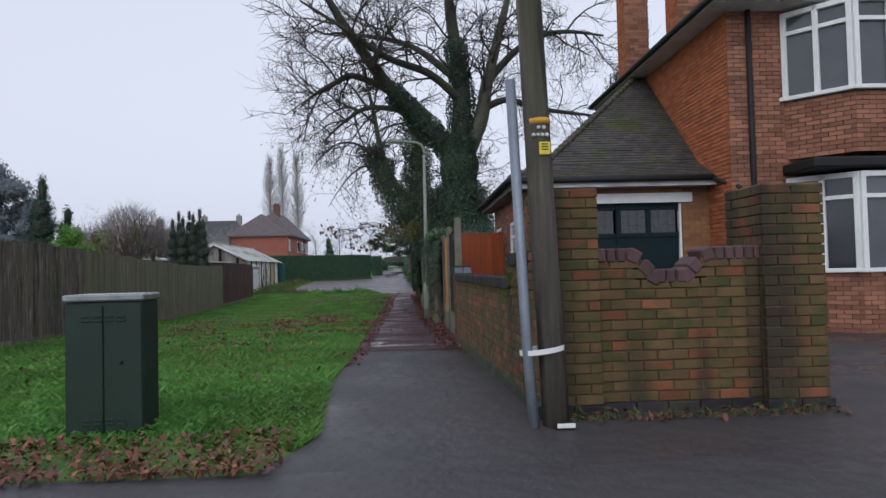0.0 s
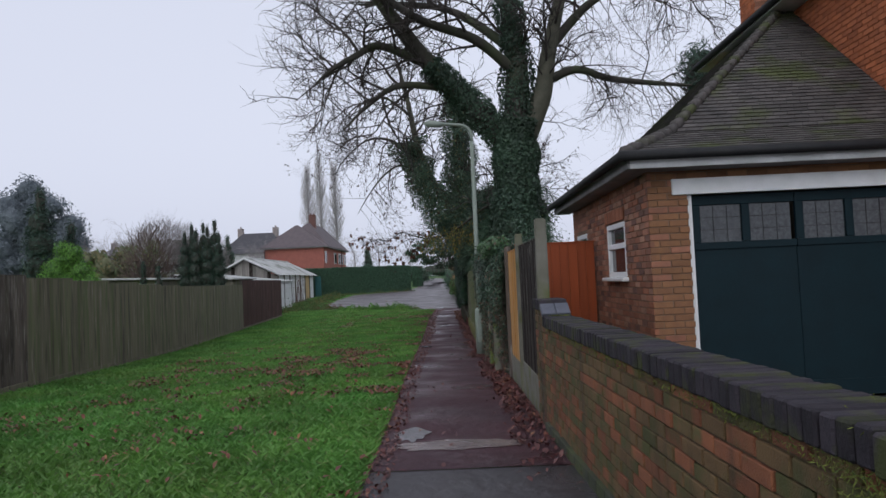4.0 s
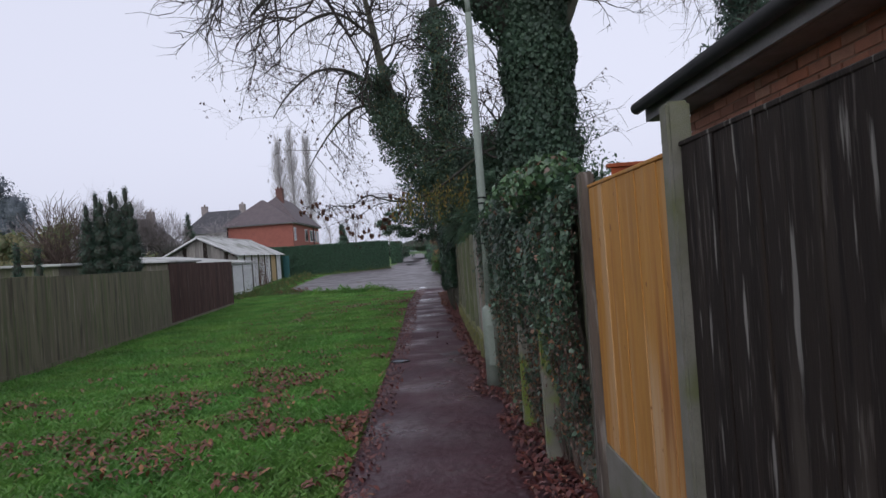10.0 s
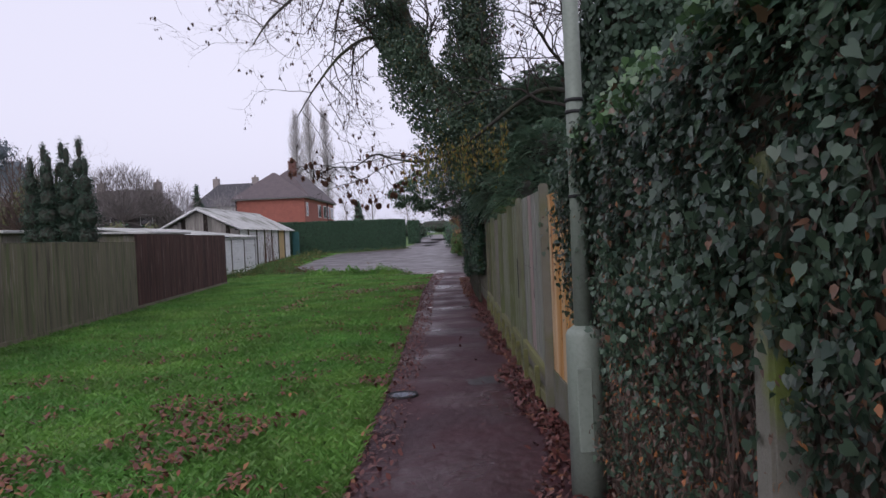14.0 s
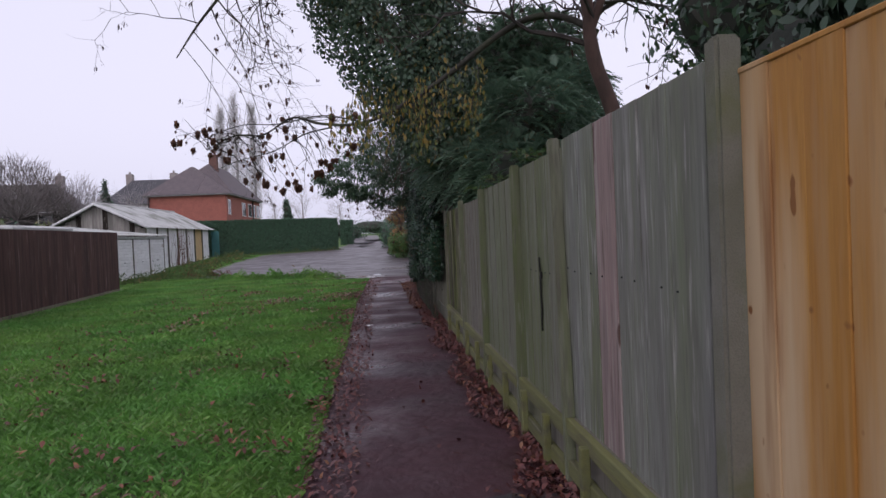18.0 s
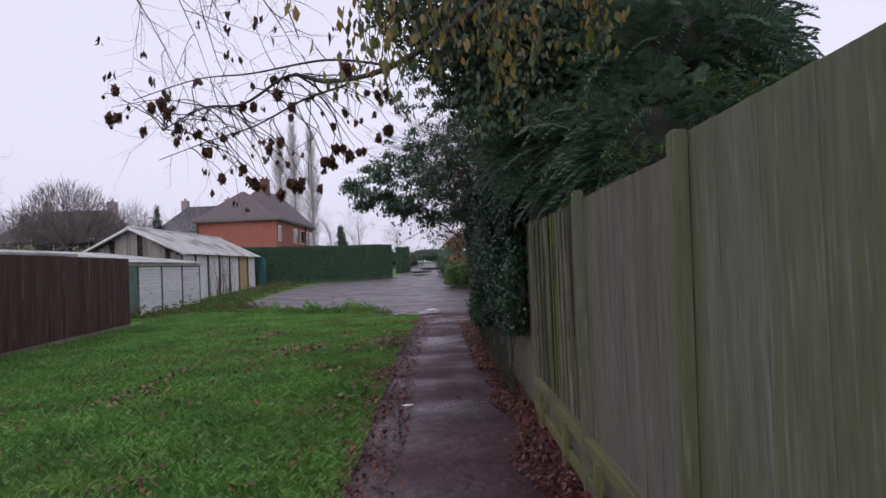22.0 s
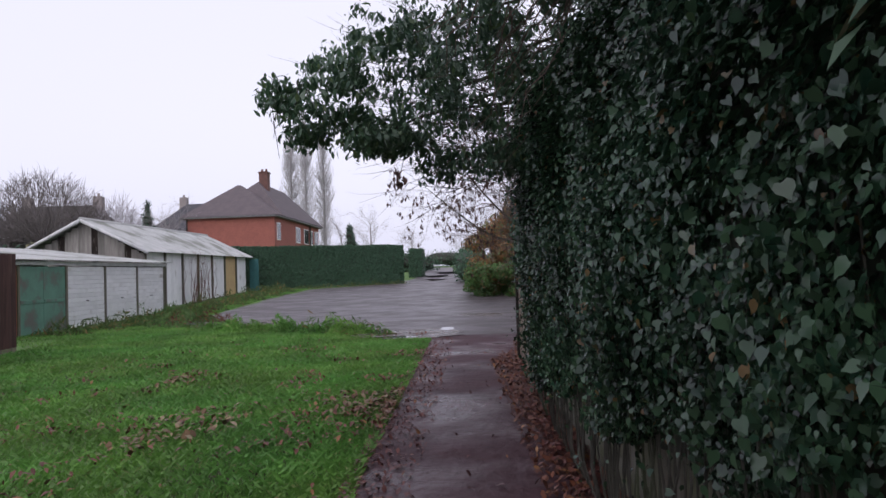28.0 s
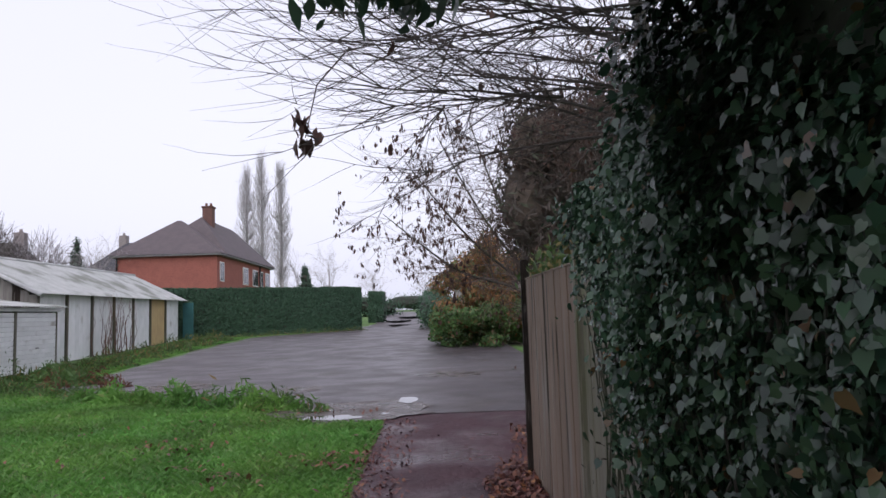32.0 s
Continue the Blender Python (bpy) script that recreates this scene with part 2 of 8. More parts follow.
M["board_silver"] = material("silver_grey_board", (0.212, 0.217, 0.207), (0.172, 0.178, 0.152), 0.85, 1.5, 13, 0.35, 0.03, wide=True, stretch=(5, 5, 0.35), stain=(0.13, 0.135, 0.085), stain_scale=0.9, stain_at=(0.48, 0.85), dist=0.003, fine_mix=0.45, streaks=(((0.105, 0.13, 0.04), 0.42, 0.78, 1.9), ((0.12, 0.112, 0.112), 0.48, 0.84, 6), ((0.285, 0.275, 0.265), 0.54, 0.8, 11), ((0.12, 0.118, 0.10), 0.5, 0.78, 18), ((0.105, 0.10, 0.085), 0.53, 0.74, 40), ((0.31, 0.30, 0.285), 0.57, 0.76, 30)))
M["board_pink"] = material("pinkish_silvered_board", (0.275, 0.195, 0.18), (0.205, 0.15, 0.14), 0.85, 1.5, 13, 0.35, 0.03, wide=True, stretch=(5, 5, 0.35), dist=0.003, fine_mix=0.45, streaks=(((0.15, 0.12, 0.115), 0.48, 0.7, 9), ((0.34, 0.30, 0.28), 0.52, 0.74, 16), ((0.11, 0.085, 0.075), 0.55, 0.72, 34)), knots=((0.09, 0.05, 0.04), 5, 0.68, 0.72))
M["board_green"] = material("mossy_green_board", (0.148, 0.158, 0.102), (0.172, 0.172, 0.138), 0.9, 1.2, 13, 0.4, 0.03, wide=True, stretch=(5, 5, 0.4), stain=(0.11, 0.12, 0.05), stain_scale=0.8, stain_at=(0.42, 0.78), dist=0.003, fine_mix=0.45, streaks=(((0.085, 0.115, 0.028), 0.38, 0.70, 1.4), ((0.11, 0.108, 0.08), 0.48, 0.82, 6), ((0.205, 0.20, 0.175), 0.54, 0.8, 11), ((0.12, 0.118, 0.085), 0.5, 0.76, 18), ((0.10, 0.095, 0.075), 0.53, 0.74, 40), ((0.225, 0.222, 0.19), 0.58, 0.76, 30)))
M["board_grey"] = material("silvered_fence_board", (0.17, 0.155, 0.128), (0.135, 0.122, 0.10), 0.85, 2, 13, 0.5, 0.06, wide=True, stretch=(6, 6, 0.5), stain=(0.10, 0.105, 0.06), stain_scale=0.9, stain_at=(0.48, 0.8), dist=0.004, fine_mix=0.45, streaks=(((0.085, 0.078, 0.062), 0.5, 0.82, 6), ((0.105, 0.118, 0.045), 0.46, 0.76, 1.8), ((0.215, 0.198, 0.175), 0.54, 0.8, 11), ((0.09, 0.083, 0.065), 0.54, 0.74, 40), ((0.24, 0.22, 0.195), 0.58, 0.76, 28)))
M["board_dark"] = material("dark_weathered_board", (0.025, 0.018, 0.014), (0.016, 0.012, 0.0105), 0.85, 2, 25, 0.5, 0.10, stretch=(5, 5, 0.35), dist=0.004, spec=0.2, streaks=(((0.045, 0.037, 0.03), 0.54, 0.66, 6), ((0.014, 0.010, 0.008), 0.53, 0.62, 8), ((0.065, 0.055, 0.047), 0.58, 0.7, 45), ((0.17, 0.16, 0.145), 0.62, 0.69, 22), ((0.010, 0.007, 0.006), 0.58, 0.66, 15)))
M["board_old"] = material("old_brown_board", (0.19, 0.135, 0.10), (0.14, 0.105, 0.08), 0.85, 2, 20, 0.5, 0.14, stretch=(5, 5, 0.4), dist=0.004, streaks=(((0.19, 0.17, 0.15), 0.56, 0.7, 8), ((0.045, 0.038, 0.03), 0.55, 0.66, 10)))
M["board_rib"] = material("dark_streaked_board", (0.155, 0.145, 0.11), (0.11, 0.105, 0.08), 0.85, 2, 13, 0.5, 0.24, stretch=(6, 6, 0.4), stain=(0.085, 0.095, 0.04), stain_scale=0.9, dist=0.004, fine_mix=0.5, streaks=(((0.05, 0.044, 0.034), 0.5, 0.64, 9), ((0.105, 0.12, 0.04), 0.5, 0.66, 2.5), ((0.2, 0.18, 0.155), 0.54, 0.7, 7), ((0.06, 0.054, 0.042), 0.5, 0.64, 26)))
M["board_new"] = material("new_orange_timber", (0.42, 0.205, 0.042), (0.35, 0.155, 0.03), 0.7, 3, 22, 0.3, 0.07, stretch=(5, 5, 0.35), stain=(0.40, 0.24, 0.11), stain_scale=1.6, stain_at=(0.54, 0.7), dist=0.003, fine_mix=0.3, streaks=(((0.50, 0.36, 0.22), 0.56, 0.7, 3), ((0.22, 0.08, 0.02), 0.58, 0.72, 7)), knots=((0.2, 0.08, 0.02), 17, 0.72, 0.77))
M["board_gate"] = material("orange_stained_timber", (0.30, 0.062, 0.014), (0.24, 0.05, 0.013), 0.6, 3, 45, 0.3, 0.12, stretch=(5, 5, 0.4), dist=0.003, fine_mix=0.2)
M["board_left"] = material("olive_fence_board", (0.185, 0.162, 0.112), (0.14, 0.132, 0.085), 0.85, 2, 45, 0.4, 0.14, stretch=(6, 6, 0.5), stain=(0.115, 0.13, 0.06), stain_scale=0.8, dist=0.004, streaks=(((0.24, 0.21, 0.165), 0.58, 0.7, 14), ((0.085, 0.075, 0.052), 0.55, 0.68, 9)))
M["board_umber"] = material("brown_grey_fence_board", (0.14, 0.112, 0.093), (0.10, 0.081, 0.067), 0.85, 2, 45, 0.4, 0.28, stretch=(6, 6, 0.5), stain=(0.075, 0.075, 0.045), stain_scale=0.8, dist=0.004, streaks=(((0.27, 0.245, 0.215), 0.57, 0.7, 16), ((0.045, 0.034, 0.028), 0.52, 0.66, 9), ((0.22, 0.20, 0.18), 0.58, 0.7, 34)))
M["board_brown"] = material("brown_stained_board", (0.088, 0.042, 0.035), (0.058, 0.030, 0.026), 0.85, 2, 45, 0.4, 0.25, stretch=(6, 6, 0.5), dist=0.004, streaks=(((0.15, 0.095, 0.085), 0.58, 0.72, 12), ((0.045, 0.022, 0.018), 0.54, 0.68, 7)))
M["bark"] = material("bark", (0.055, 0.05, 0.04), (0.035, 0.033, 0.028), 0.9, 5, 30, 0.8, 0, stretch=(1, 1, 0.4), stain=(0.05, 0.06, 0.03))
M["red_bark"] = material("reddish_brown_bark", (0.105, 0.062, 0.052), (0.07, 0.045, 0.038), 0.9, 5, 30, 0.8, 0, stretch=(1, 1, 0.4))
M["limb"] = material("grey_green_limb", (0.10, 0.095, 0.07), (0.07, 0.07, 0.05), 0.85, 5, 40, 0.5, 0)
M["twig"] = material("twig", (0.04, 0.034, 0.032), (0.055, 0.045, 0.04), 0.9, 3, 20, 0, 0)
M["pole"] = material("creosoted_pole", (0.12, 0.105, 0.085), (0.07, 0.062, 0.05), 0.85, 4, 60, 0.6, 0, stretch=(5, 5, 0.35), stain=(0.055, 0.06, 0.03), stain_scale=0.8, stain_at=(0.58, 0.75), streaks=(((0.032, 0.027, 0.02), 0.5, 0.62, 9), ((0.17, 0.15, 0.12), 0.6, 0.72, 14)))
M["galv"] = material("galvanised_steel", (0.23, 0.26, 0.31), (0.19, 0.21, 0.25), 0.5, 5, 50, 0.05, 0, metal=0.4)
M["lamp"] = material("grey_green_column_paint", (0.235, 0.275, 0.235), (0.19, 0.225, 0.19), 0.5, 3, 50, 0.05, 0)
M["cabinet"] = material("dark_green_cabinet_paint", (0.011, 0.030, 0.019), (0.009, 0.023, 0.016), 0.6, 3, 60, 0.08, 0)
M["net_glass"] = material("curtained_window_glass", (0.075, 0.08, 0.09), (0.05, 0.055, 0.065), 0.08, 1, 10, 0, 0.5, spec=0.7, fine_mix=0.0)
# scuffed joint; its wet sky sheen is partly put into the pale colour
M["scuff"] = material("scuffed_sheen_asphalt", (0.24, 0.19, 0.175), (0.13, 0.10, 0.10), 0.3, 5, 120, 0.4, 0, rough2=0.1)
M["mossy_rail"] = material("mossy_foot_rail", (0.15, 0.15, 0.05), (0.125, 0.13, 0.06), 0.9, 3, 25, 0.4, 0.12, stretch=(0.5, 5, 5), stain=(0.09, 0.085, 0.05), stain_scale=2)
M["glass"] = material("dark_window_glass", (0.02, 0.022, 0.025), (0.03, 0.032, 0.035), 0.06, 1, 10, 0, 0, spec=0.7)
M["obscure_glass"] = material("mottled_door_glass", (0.075, 0.08, 0.085), (0.045, 0.05, 0.055), 0.25, 25, 60, 0.3, 0, spec=0.6)
M["ivy"] = leafy("ivy_leaf", (0.015, 0.044, 0.026), (0.056, 0.105, 0.056), (0.13, 0.08, 0.035), 0.025, 0.27, 0.25, 0.6)
M["ivy_worn"] = leafy("worn_ivy_leaf", (0.034, 0.074, 0.047), (0.115, 0.175, 0.115), (0.22, 0.12, 0.075), 0.05, 0.3, 0.35, 0.45)
M["ivy_dead"] = leafy("dead_ivy_leaf", (0.095, 0.062, 0.05), (0.20, 0.13, 0.10), (0.36, 0.15, 0.06), 0.12, 0.6, 0.3, 0.3)
M["ivy_dark"] = leafy("dark_ivy_leaf", (0.036, 0.078, 0.050), (0.076, 0.132, 0.075), (0.09, 0.14, 0.06), 0.08, 0.34, 0.28, 0.3)
M["ivy_trunk"] = leafy("trunk_ivy_leaf", (0.024, 0.052, 0.032), (0.042, 0.080, 0.044), None, 0.0, 0.6, 0.1, 0.3)
# leaning tree's ivy, lightened in colour to stand for veiling glare and haze
M["ivy_veiled"] = leafy("glare_veiled_ivy_leaf", (0.046, 0.086, 0.058), (0.088, 0.138, 0.086), (0.15, 0.14, 0.06), 0.08, 0.42, 0.3, 0.3)
M["hedge"] = leafy("privet_leaf", (0.036, 0.088, 0.050), (0.052, 0.112, 0.062), None, 0.0, 0.6, 0.2)
M["conifer"] = leafy("conifer_spray", (0.026, 0.065, 0.04), (0.055, 0.11, 0.065), None, 0.0, 0.6, 0.1)
M["cypress"] = leafy("cypress_frond", (0.072, 0.135, 0.090), (0.13, 0.20, 0.13), (0.13, 0.12, 0.07), 0.05, 0.55, 0.38, 0.3)
M["yellowing"] = leafy("yellowing_leaf", (0.13, 0.16, 0.04), (0.31, 0.20, 0.05), (0.09, 0.12, 0.04), 0.3, 0.5, 0.4)
M["conifer_dark"] = leafy("dark_conifer_spray", (0.020, 0.048, 0.032), (0.036, 0.072, 0.046), None, 0.0, 0.65, 0.1)
M["red_stem"] = material("reddish_stem", (0.16, 0.075, 0.055), (0.11, 0.06, 0.045), 0.9, 3, 20, 0, 0)
M["brown_twig"] = material("brown_twig", (0.085, 0.06, 0.05), (0.115, 0.085, 0.07), 0.9, 3, 20, 0, 0)
M["rusty"] = leafy("rusty_autumn_leaf", (0.17, 0.12, 0.05), (0.34, 0.15, 0.055), (0.12, 0.15, 0.05), 0.25, 0.6, 0.3)
M["bramble"] = leafy("bramble_leaf", (0.06, 0.12, 0.035), (0.11, 0.20, 0.055), (0.18, 0.12, 0.05), 0.12, 0.55, 0.3, 0.3)
M["dead"] = leafy("dead_brown_leaf", (0.035, 0.018, 0.013), (0.07, 0.03, 0.02), None, 0.0, 0.7, 0.15)
M["crisp"] = leafy("crisp_brown_leaf", (0.08, 0.04, 0.03), (0.17, 0.075, 0.045), (0.23, 0.11, 0.055), 0.12, 0.7, 0.35)
M["litter"] = leafy("sodden_leaf", (0.062, 0.018, 0.017), (0.135, 0.040, 0.031), (0.20, 0.085, 0.04), 0.06, 0.5, 0.0)
M["drab"] = leafy("drab_fallen_leaf", (0.085, 0.045, 0.016), (0.17, 0.09, 0.03), (0.22, 0.165, 0.085), 0.15, 0.55, 0.0)
M["fallen"] = leafy("fallen_leaf", (0.075, 0.024, 0.015), (0.165, 0.055, 0.027), (0.24, 0.11, 0.04), 0.1, 0.6, 0.0)
M["blade"] = leafy("grass_blade", (0.105, 0.245, 0.048), (0.152, 0.325, 0.066), (0.20, 0.27, 0.09), 0.06, 0.55, 0.4, 0.26)
M["weed"] = leafy("rank_weed", (0.04, 0.09, 0.02), (0.09, 0.13, 0.04), (0.20, 0.16, 0.06), 0.2, 0.6, 0.3)
# pale greys: haze over the far trees is put into the twig colour
M["fog_tree"] = material("haze_pale_twigs", (0.30, 0.275, 0.28), (0.36, 0.335, 0.34), 0.9, 1, 10, 0, 0)
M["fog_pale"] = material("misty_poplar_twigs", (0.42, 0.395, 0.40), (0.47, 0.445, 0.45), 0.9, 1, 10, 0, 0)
M["asbestos"] = material("lichened_cement_sheet", (0.50, 0.50, 0.49), (0.40, 0.41, 0.39), 0.85, 2, 30, 0.3, 0.05, stain=(0.22, 0.23, 0.2), stain_scale=0.8)
# far walls, shrubs and slates, with distance haze mixed into their colours
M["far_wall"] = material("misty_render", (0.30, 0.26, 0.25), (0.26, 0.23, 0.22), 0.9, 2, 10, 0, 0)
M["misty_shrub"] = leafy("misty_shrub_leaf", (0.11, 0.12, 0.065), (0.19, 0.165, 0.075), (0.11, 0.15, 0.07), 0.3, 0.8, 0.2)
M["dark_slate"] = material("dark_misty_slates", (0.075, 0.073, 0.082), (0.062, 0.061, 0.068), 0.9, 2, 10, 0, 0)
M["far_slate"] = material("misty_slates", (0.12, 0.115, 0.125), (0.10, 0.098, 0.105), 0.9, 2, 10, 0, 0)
M["fascia"] = material("weathered_fascia", (0.22, 0.21, 0.21), (0.15, 0.145, 0.145), 0.7, 4, 40, 0.1, 0)
M["water"] = material("puddle_water", (0.05, 0.045, 0.04), (0.04, 0.037, 0.035), 0.03, 2, 20, 0, 0, spec=0.6)

# ---- helpers for building ----
GY = (-60, 0, 3, 5, 7, 10, 15, 20, 25, 32, 40, 50, 58, 66, 74, 80, 100, 140, 250, 900)
GZ = (0.05, 0.15, 0.36, 0.43, 0.41, 0.33, 0.22, 0.08, -0.05, -0.06, -0.06, -0.04, 0.0, 0.25, 0.5, 0.6, 1.0, 1.9, 3, 6)


def gz(y):
    """Height of the ground along the walk."""
    return float(np.interp(y, GY, GZ))


def mesh_of(name, verts, faces, mat, smooth=False):
    me = bpy.data.meshes.new(name)
    me.from_pydata([tuple(v) for v in verts], [], faces)
    me.materials.append(mat)
    if smooth:
        me.polygons.foreach_set("use_smooth", [True] * len(me.polygons))
    me.update()
    return me


def part(name, me, parent=None, at=(0, 0, 0), turn=(0, 0, 0), label=""):
    ob = new(name, me)
    ob.matrix_basis = pose(*at, *turn)
    ob.parent = parent
    if label:
        ob["label"] = label
    return ob


def thing(name, at, label, category, group="", turn=0, kind=""):
    ob = new(name)
    ob.matrix_basis = pose(*at, 0, 0, turn)
    return tagged(ob, label, category, group, kind)


BOXES = {}


def box(name, size, mat, bevel=0.004, base=True):
    """A box mesh of that size with chamfered edges, centred in x and y, standing on its base or centred; shared between alike boxes."""
    key = (tuple(round(s, 4) for s in size), mat.name, bevel, base)
    if key not in BOXES:
        bm = bmesh.new()
        bmesh.ops.create_cube(bm, size=1)
        for v in bm.verts:
            v.co = Vector((v.co.x * size[0], v.co.y * size[1], (v.co.z + (0.5 if base else 0)) * size[2]))
        if bevel:
            bmesh.ops.bevel(bm, geom=bm.edges[:], offset=min(bevel, min(size) * 0.3), segments=1, affect="EDGES")
        me = bpy.data.meshes.new(name)
        bm.to_mesh(me)
        bm.free()
        me.materials.append(mat)
        BOXES[key] = me
    return BOXES[key]


def tube_into(verts, faces, pts, radii, n=6, cap=True):
    pts = [Vector(p) for p in pts]
    start = len(verts)
    for i, p in enumerate(pts):
        d = (pts[min(i + 1, len(pts) - 1)] - pts[max(i - 1, 0)]).normalized()
        u = d.orthogonal().normalized() if i == 0 else (u - d * u.dot(d)).normalized()
        w = d.cross(u)
        for k in range(n):
            a = 2 * math.pi * k / n
            verts.append(p + radii[i] * (math.cos(a) * u + math.sin(a) * w))
    for i in range(len(pts) - 1):
        for k in range(n):
            a, b = start + i * n + k, start + i * n + (k + 1) % n
            faces.append((a, b, b + n, a + n))
    if cap:
        faces.append(tuple(start + k for k in reversed(range(n))))
        faces.append(tuple(start + (len(pts) - 1) * n + k for k in range(n)))


def tube(name, pts, radii, mat, n=12, smooth=True):
    v, f = [], []
    if not isinstance(radii, (list, tuple)):
        radii = [radii] * len(pts)
    tube_into(v, f, pts, radii, n)
    return mesh_of(name, v, f, mat, smooth)


IVY = ((0, -0.3), (0.26, -0.42), (0.45, -0.18), (0.42, 0.12), (0.2, 0.34), (0, 0.66), (-0.2, 0.34), (-0.42, 0.12), (-0.45, -0.18), (-0.26, -0.42))
IVY_SMALL = ((0, -0.3), (0.36, -0.34), (0.46, 0.1), (0.2, 0.26), (0, 0.64), (-0.2, 0.26), (-0.46, 0.1), (-0.36, -0.34))
IVY_FAR = ((0.3, -0.36), (0.44, 0.08), (0, 0.6), (-0.44, 0.08), (-0.3, -0.36))
OVAL = ((0, -0.5), (0.25, -0.02), (0.1, 0.36), (0, 0.55), (-0.2, 0.2), (-0.22, -0.16))
SPRAY = ((0, -0.6), (0.13, 0), (0, 0.7), (-0.13, 0))


def leaves(name, places, normals, sizes, mat, shape=OVAL, down=0.6, fold=0.15, seed=1):
    """Many leaves as one mesh: each one a small folded polygon, its tip hanging by down."""
    rng = np.random.default_rng(seed)
    P, N, S = np.asarray(places, float), np.asarray(normals, float), np.asarray(sizes, float)
    N = N / np.maximum(np.linalg.norm(N, axis=1, keepdims=True), 1e-6)
    tip = rng.normal(size=P.shape) * (1 - down)
    tip[:, 2] -= down
    tip -= N * np.sum(tip * N, axis=1, keepdims=True)
    tip /= np.maximum(np.linalg.norm(tip, axis=1, keepdims=True), 1e-6)
    side = np.cross(tip, N) * (0.72 + 0.4 * rng.random((len(P), 1)))
    k = len(shape)
    sh = np.array(shape)
    V = (P[:, None] + S[:, None, None] * (sh[None, :, :1] * side[:, None] + sh[None, :, 1:] * tip[:, None]
         + fold * np.abs(sh[None, :, :1]) * 2 * N[:, None])).reshape(-1, 3)
    me = bpy.data.meshes.new(name)
    me.vertices.add(len(V))
    me.vertices.foreach_set("co", V.ravel())
    me.loops.add(len(V))
    me.loops.foreach_set("vertex_index", np.arange(len(V)))
    me.polygons.add(len(P))
    me.polygons.foreach_set("loop_start", np.arange(0, len(V), k))
    me.materials.append(mat)
    me.update(calc_edges=True)
    me.validate()
    return me


def blob_leaves(name, centres, n, size, mat, shape=OVAL, seed=1, down=0.5, shell=0.55):
    """Leaves in lumps: centres are (x, y, z, rx, ry, rz)."""
    rng = np.random.default_rng(seed)
    C = np.array(centres, float)
    vol = C[:, 3] * C[:, 4] * C[:, 5]
    pick = rng.choice(len(C), n, p=(vol ** 0.7) / (vol ** 0.7).sum())
    d = rng.normal(size=(n, 3))
    d /= np.linalg.norm(d, axis=1, keepdims=True)
    r = shell + (1 - shell) * rng.random(n) + 0.10 * rng.normal(size=n)
    P = C[pick, :3] + d * r[:, None] * C[pick, 3:]
    return leaves(name, P, d + 0.6 * rng.normal(size=d.shape), size * (0.6 + 0.8 * rng.random(n)), mat, shape, down, seed=seed)

# ---- ground ----
def sheet(name, xs, ys, mat, lift=0.0, shape=None, rough=0.0):
    """A sheet that follows the ground. shape(y) may give its left and right edge."""
    v, f = [], []
    for y in ys:
        a, b = shape(y) if shape else (xs[0], xs[-1])
        for x in xs:
            px = a + (b - a) * (x - xs[0]) / (xs[-1] - xs[0])
            v.append((px, y, gz(y) + lift + rough * noise.noise(Vector((px * 0.7, y * 0.7, 0.3)))))
    n = len(xs)
    for j in range(len(ys) - 1):
        for i in range(n - 1):
            f.append((j * n + i, j * n + i + 1, (j + 1) * n + i + 1, (j + 1) * n + i))
    return mesh_of(name, v, f, mat, True)


far_x = [-900, -300, -120, -60, -30, -20] + [x * 0.5 - 15 for x in range(61)] + [20, 30, 60, 120, 300, 900]
far_y = [-60, -20, -5] + [y * 0.5 for y in range(0, 121)] + [62 + 3 * k for k in range(14)] + [110, 130, 160, 200, 250, 400, 900]
ground = new("ground", sheet("ground", far_x, far_y, M["soil"], -0.012, rough=0.02))
tagged(ground, "damp soil and thin turf under grass, level to the horizon", "ground", kind="structure")

PLY, PLX = (3.4, 4.5, 6.5, 9.8, 12.5, 15.5, 18.6, 27, 30, 36, 46, 48), (-1.1, -0.66, -0.83, -0.88, -0.95, -1.05, -1.12, -1.31, -1.35, -1.5, -1.45, -1.3)
PRY, PRX = (3.4, 6, 11, 15, 20, 25, 30, 36, 42, 43.5, 48), (0.95, 0.83, 0.73, 0.68, 0.55, 0.5, 0.4, 0.33, 0.25, 0.7, 1.2)


def path_edges(y):
    w = 0.04 * noise.noise(Vector((0, y * 1.3, 0)))
    return float(np.interp(y, PLY, PLX)) + w, float(np.interp(y, PRY, PRX))


path = new("path", sheet("path", [k / 10 for k in range(11)], [9.8 + 0.25 * k for k in range(155)], M["red_path"], 0.012, path_edges, 0.012))
old_end = new("path_mouth", sheet("path_mouth", [k / 10 for k in range(11)], [3.8 + 0.2 * k for k in range(31)], M["asphalt"], 0.0085, path_edges))
tagged(old_end, "wet grey asphalt mouth of the footpath", "footpath", kind="structure")
tagged(path, "narrow wet reddish asphalt footpath with leaf litter at its edges", "footpath", kind="structure")
pavement = new("pavement", sheet("pavement", [-40 + 2 * k for k in range(41)], [-20, -10, -5, -2, 0, 1, 2, 3, 3.4, 3.8], M["asphalt"], 0.008))
tagged(pavement, "wet dark asphalt pavement across the path's mouth", "pavement", kind="structure")
drive = new("pavement_drive", sheet("drive", [0.9 + k for k in range(20)], [3.8 + 0.5 * k for k in range(30)], M["asphalt"], 0.008))
tagged(drive, "wet dark tarmac driveway in front of the house", "driveway", kind="structure")


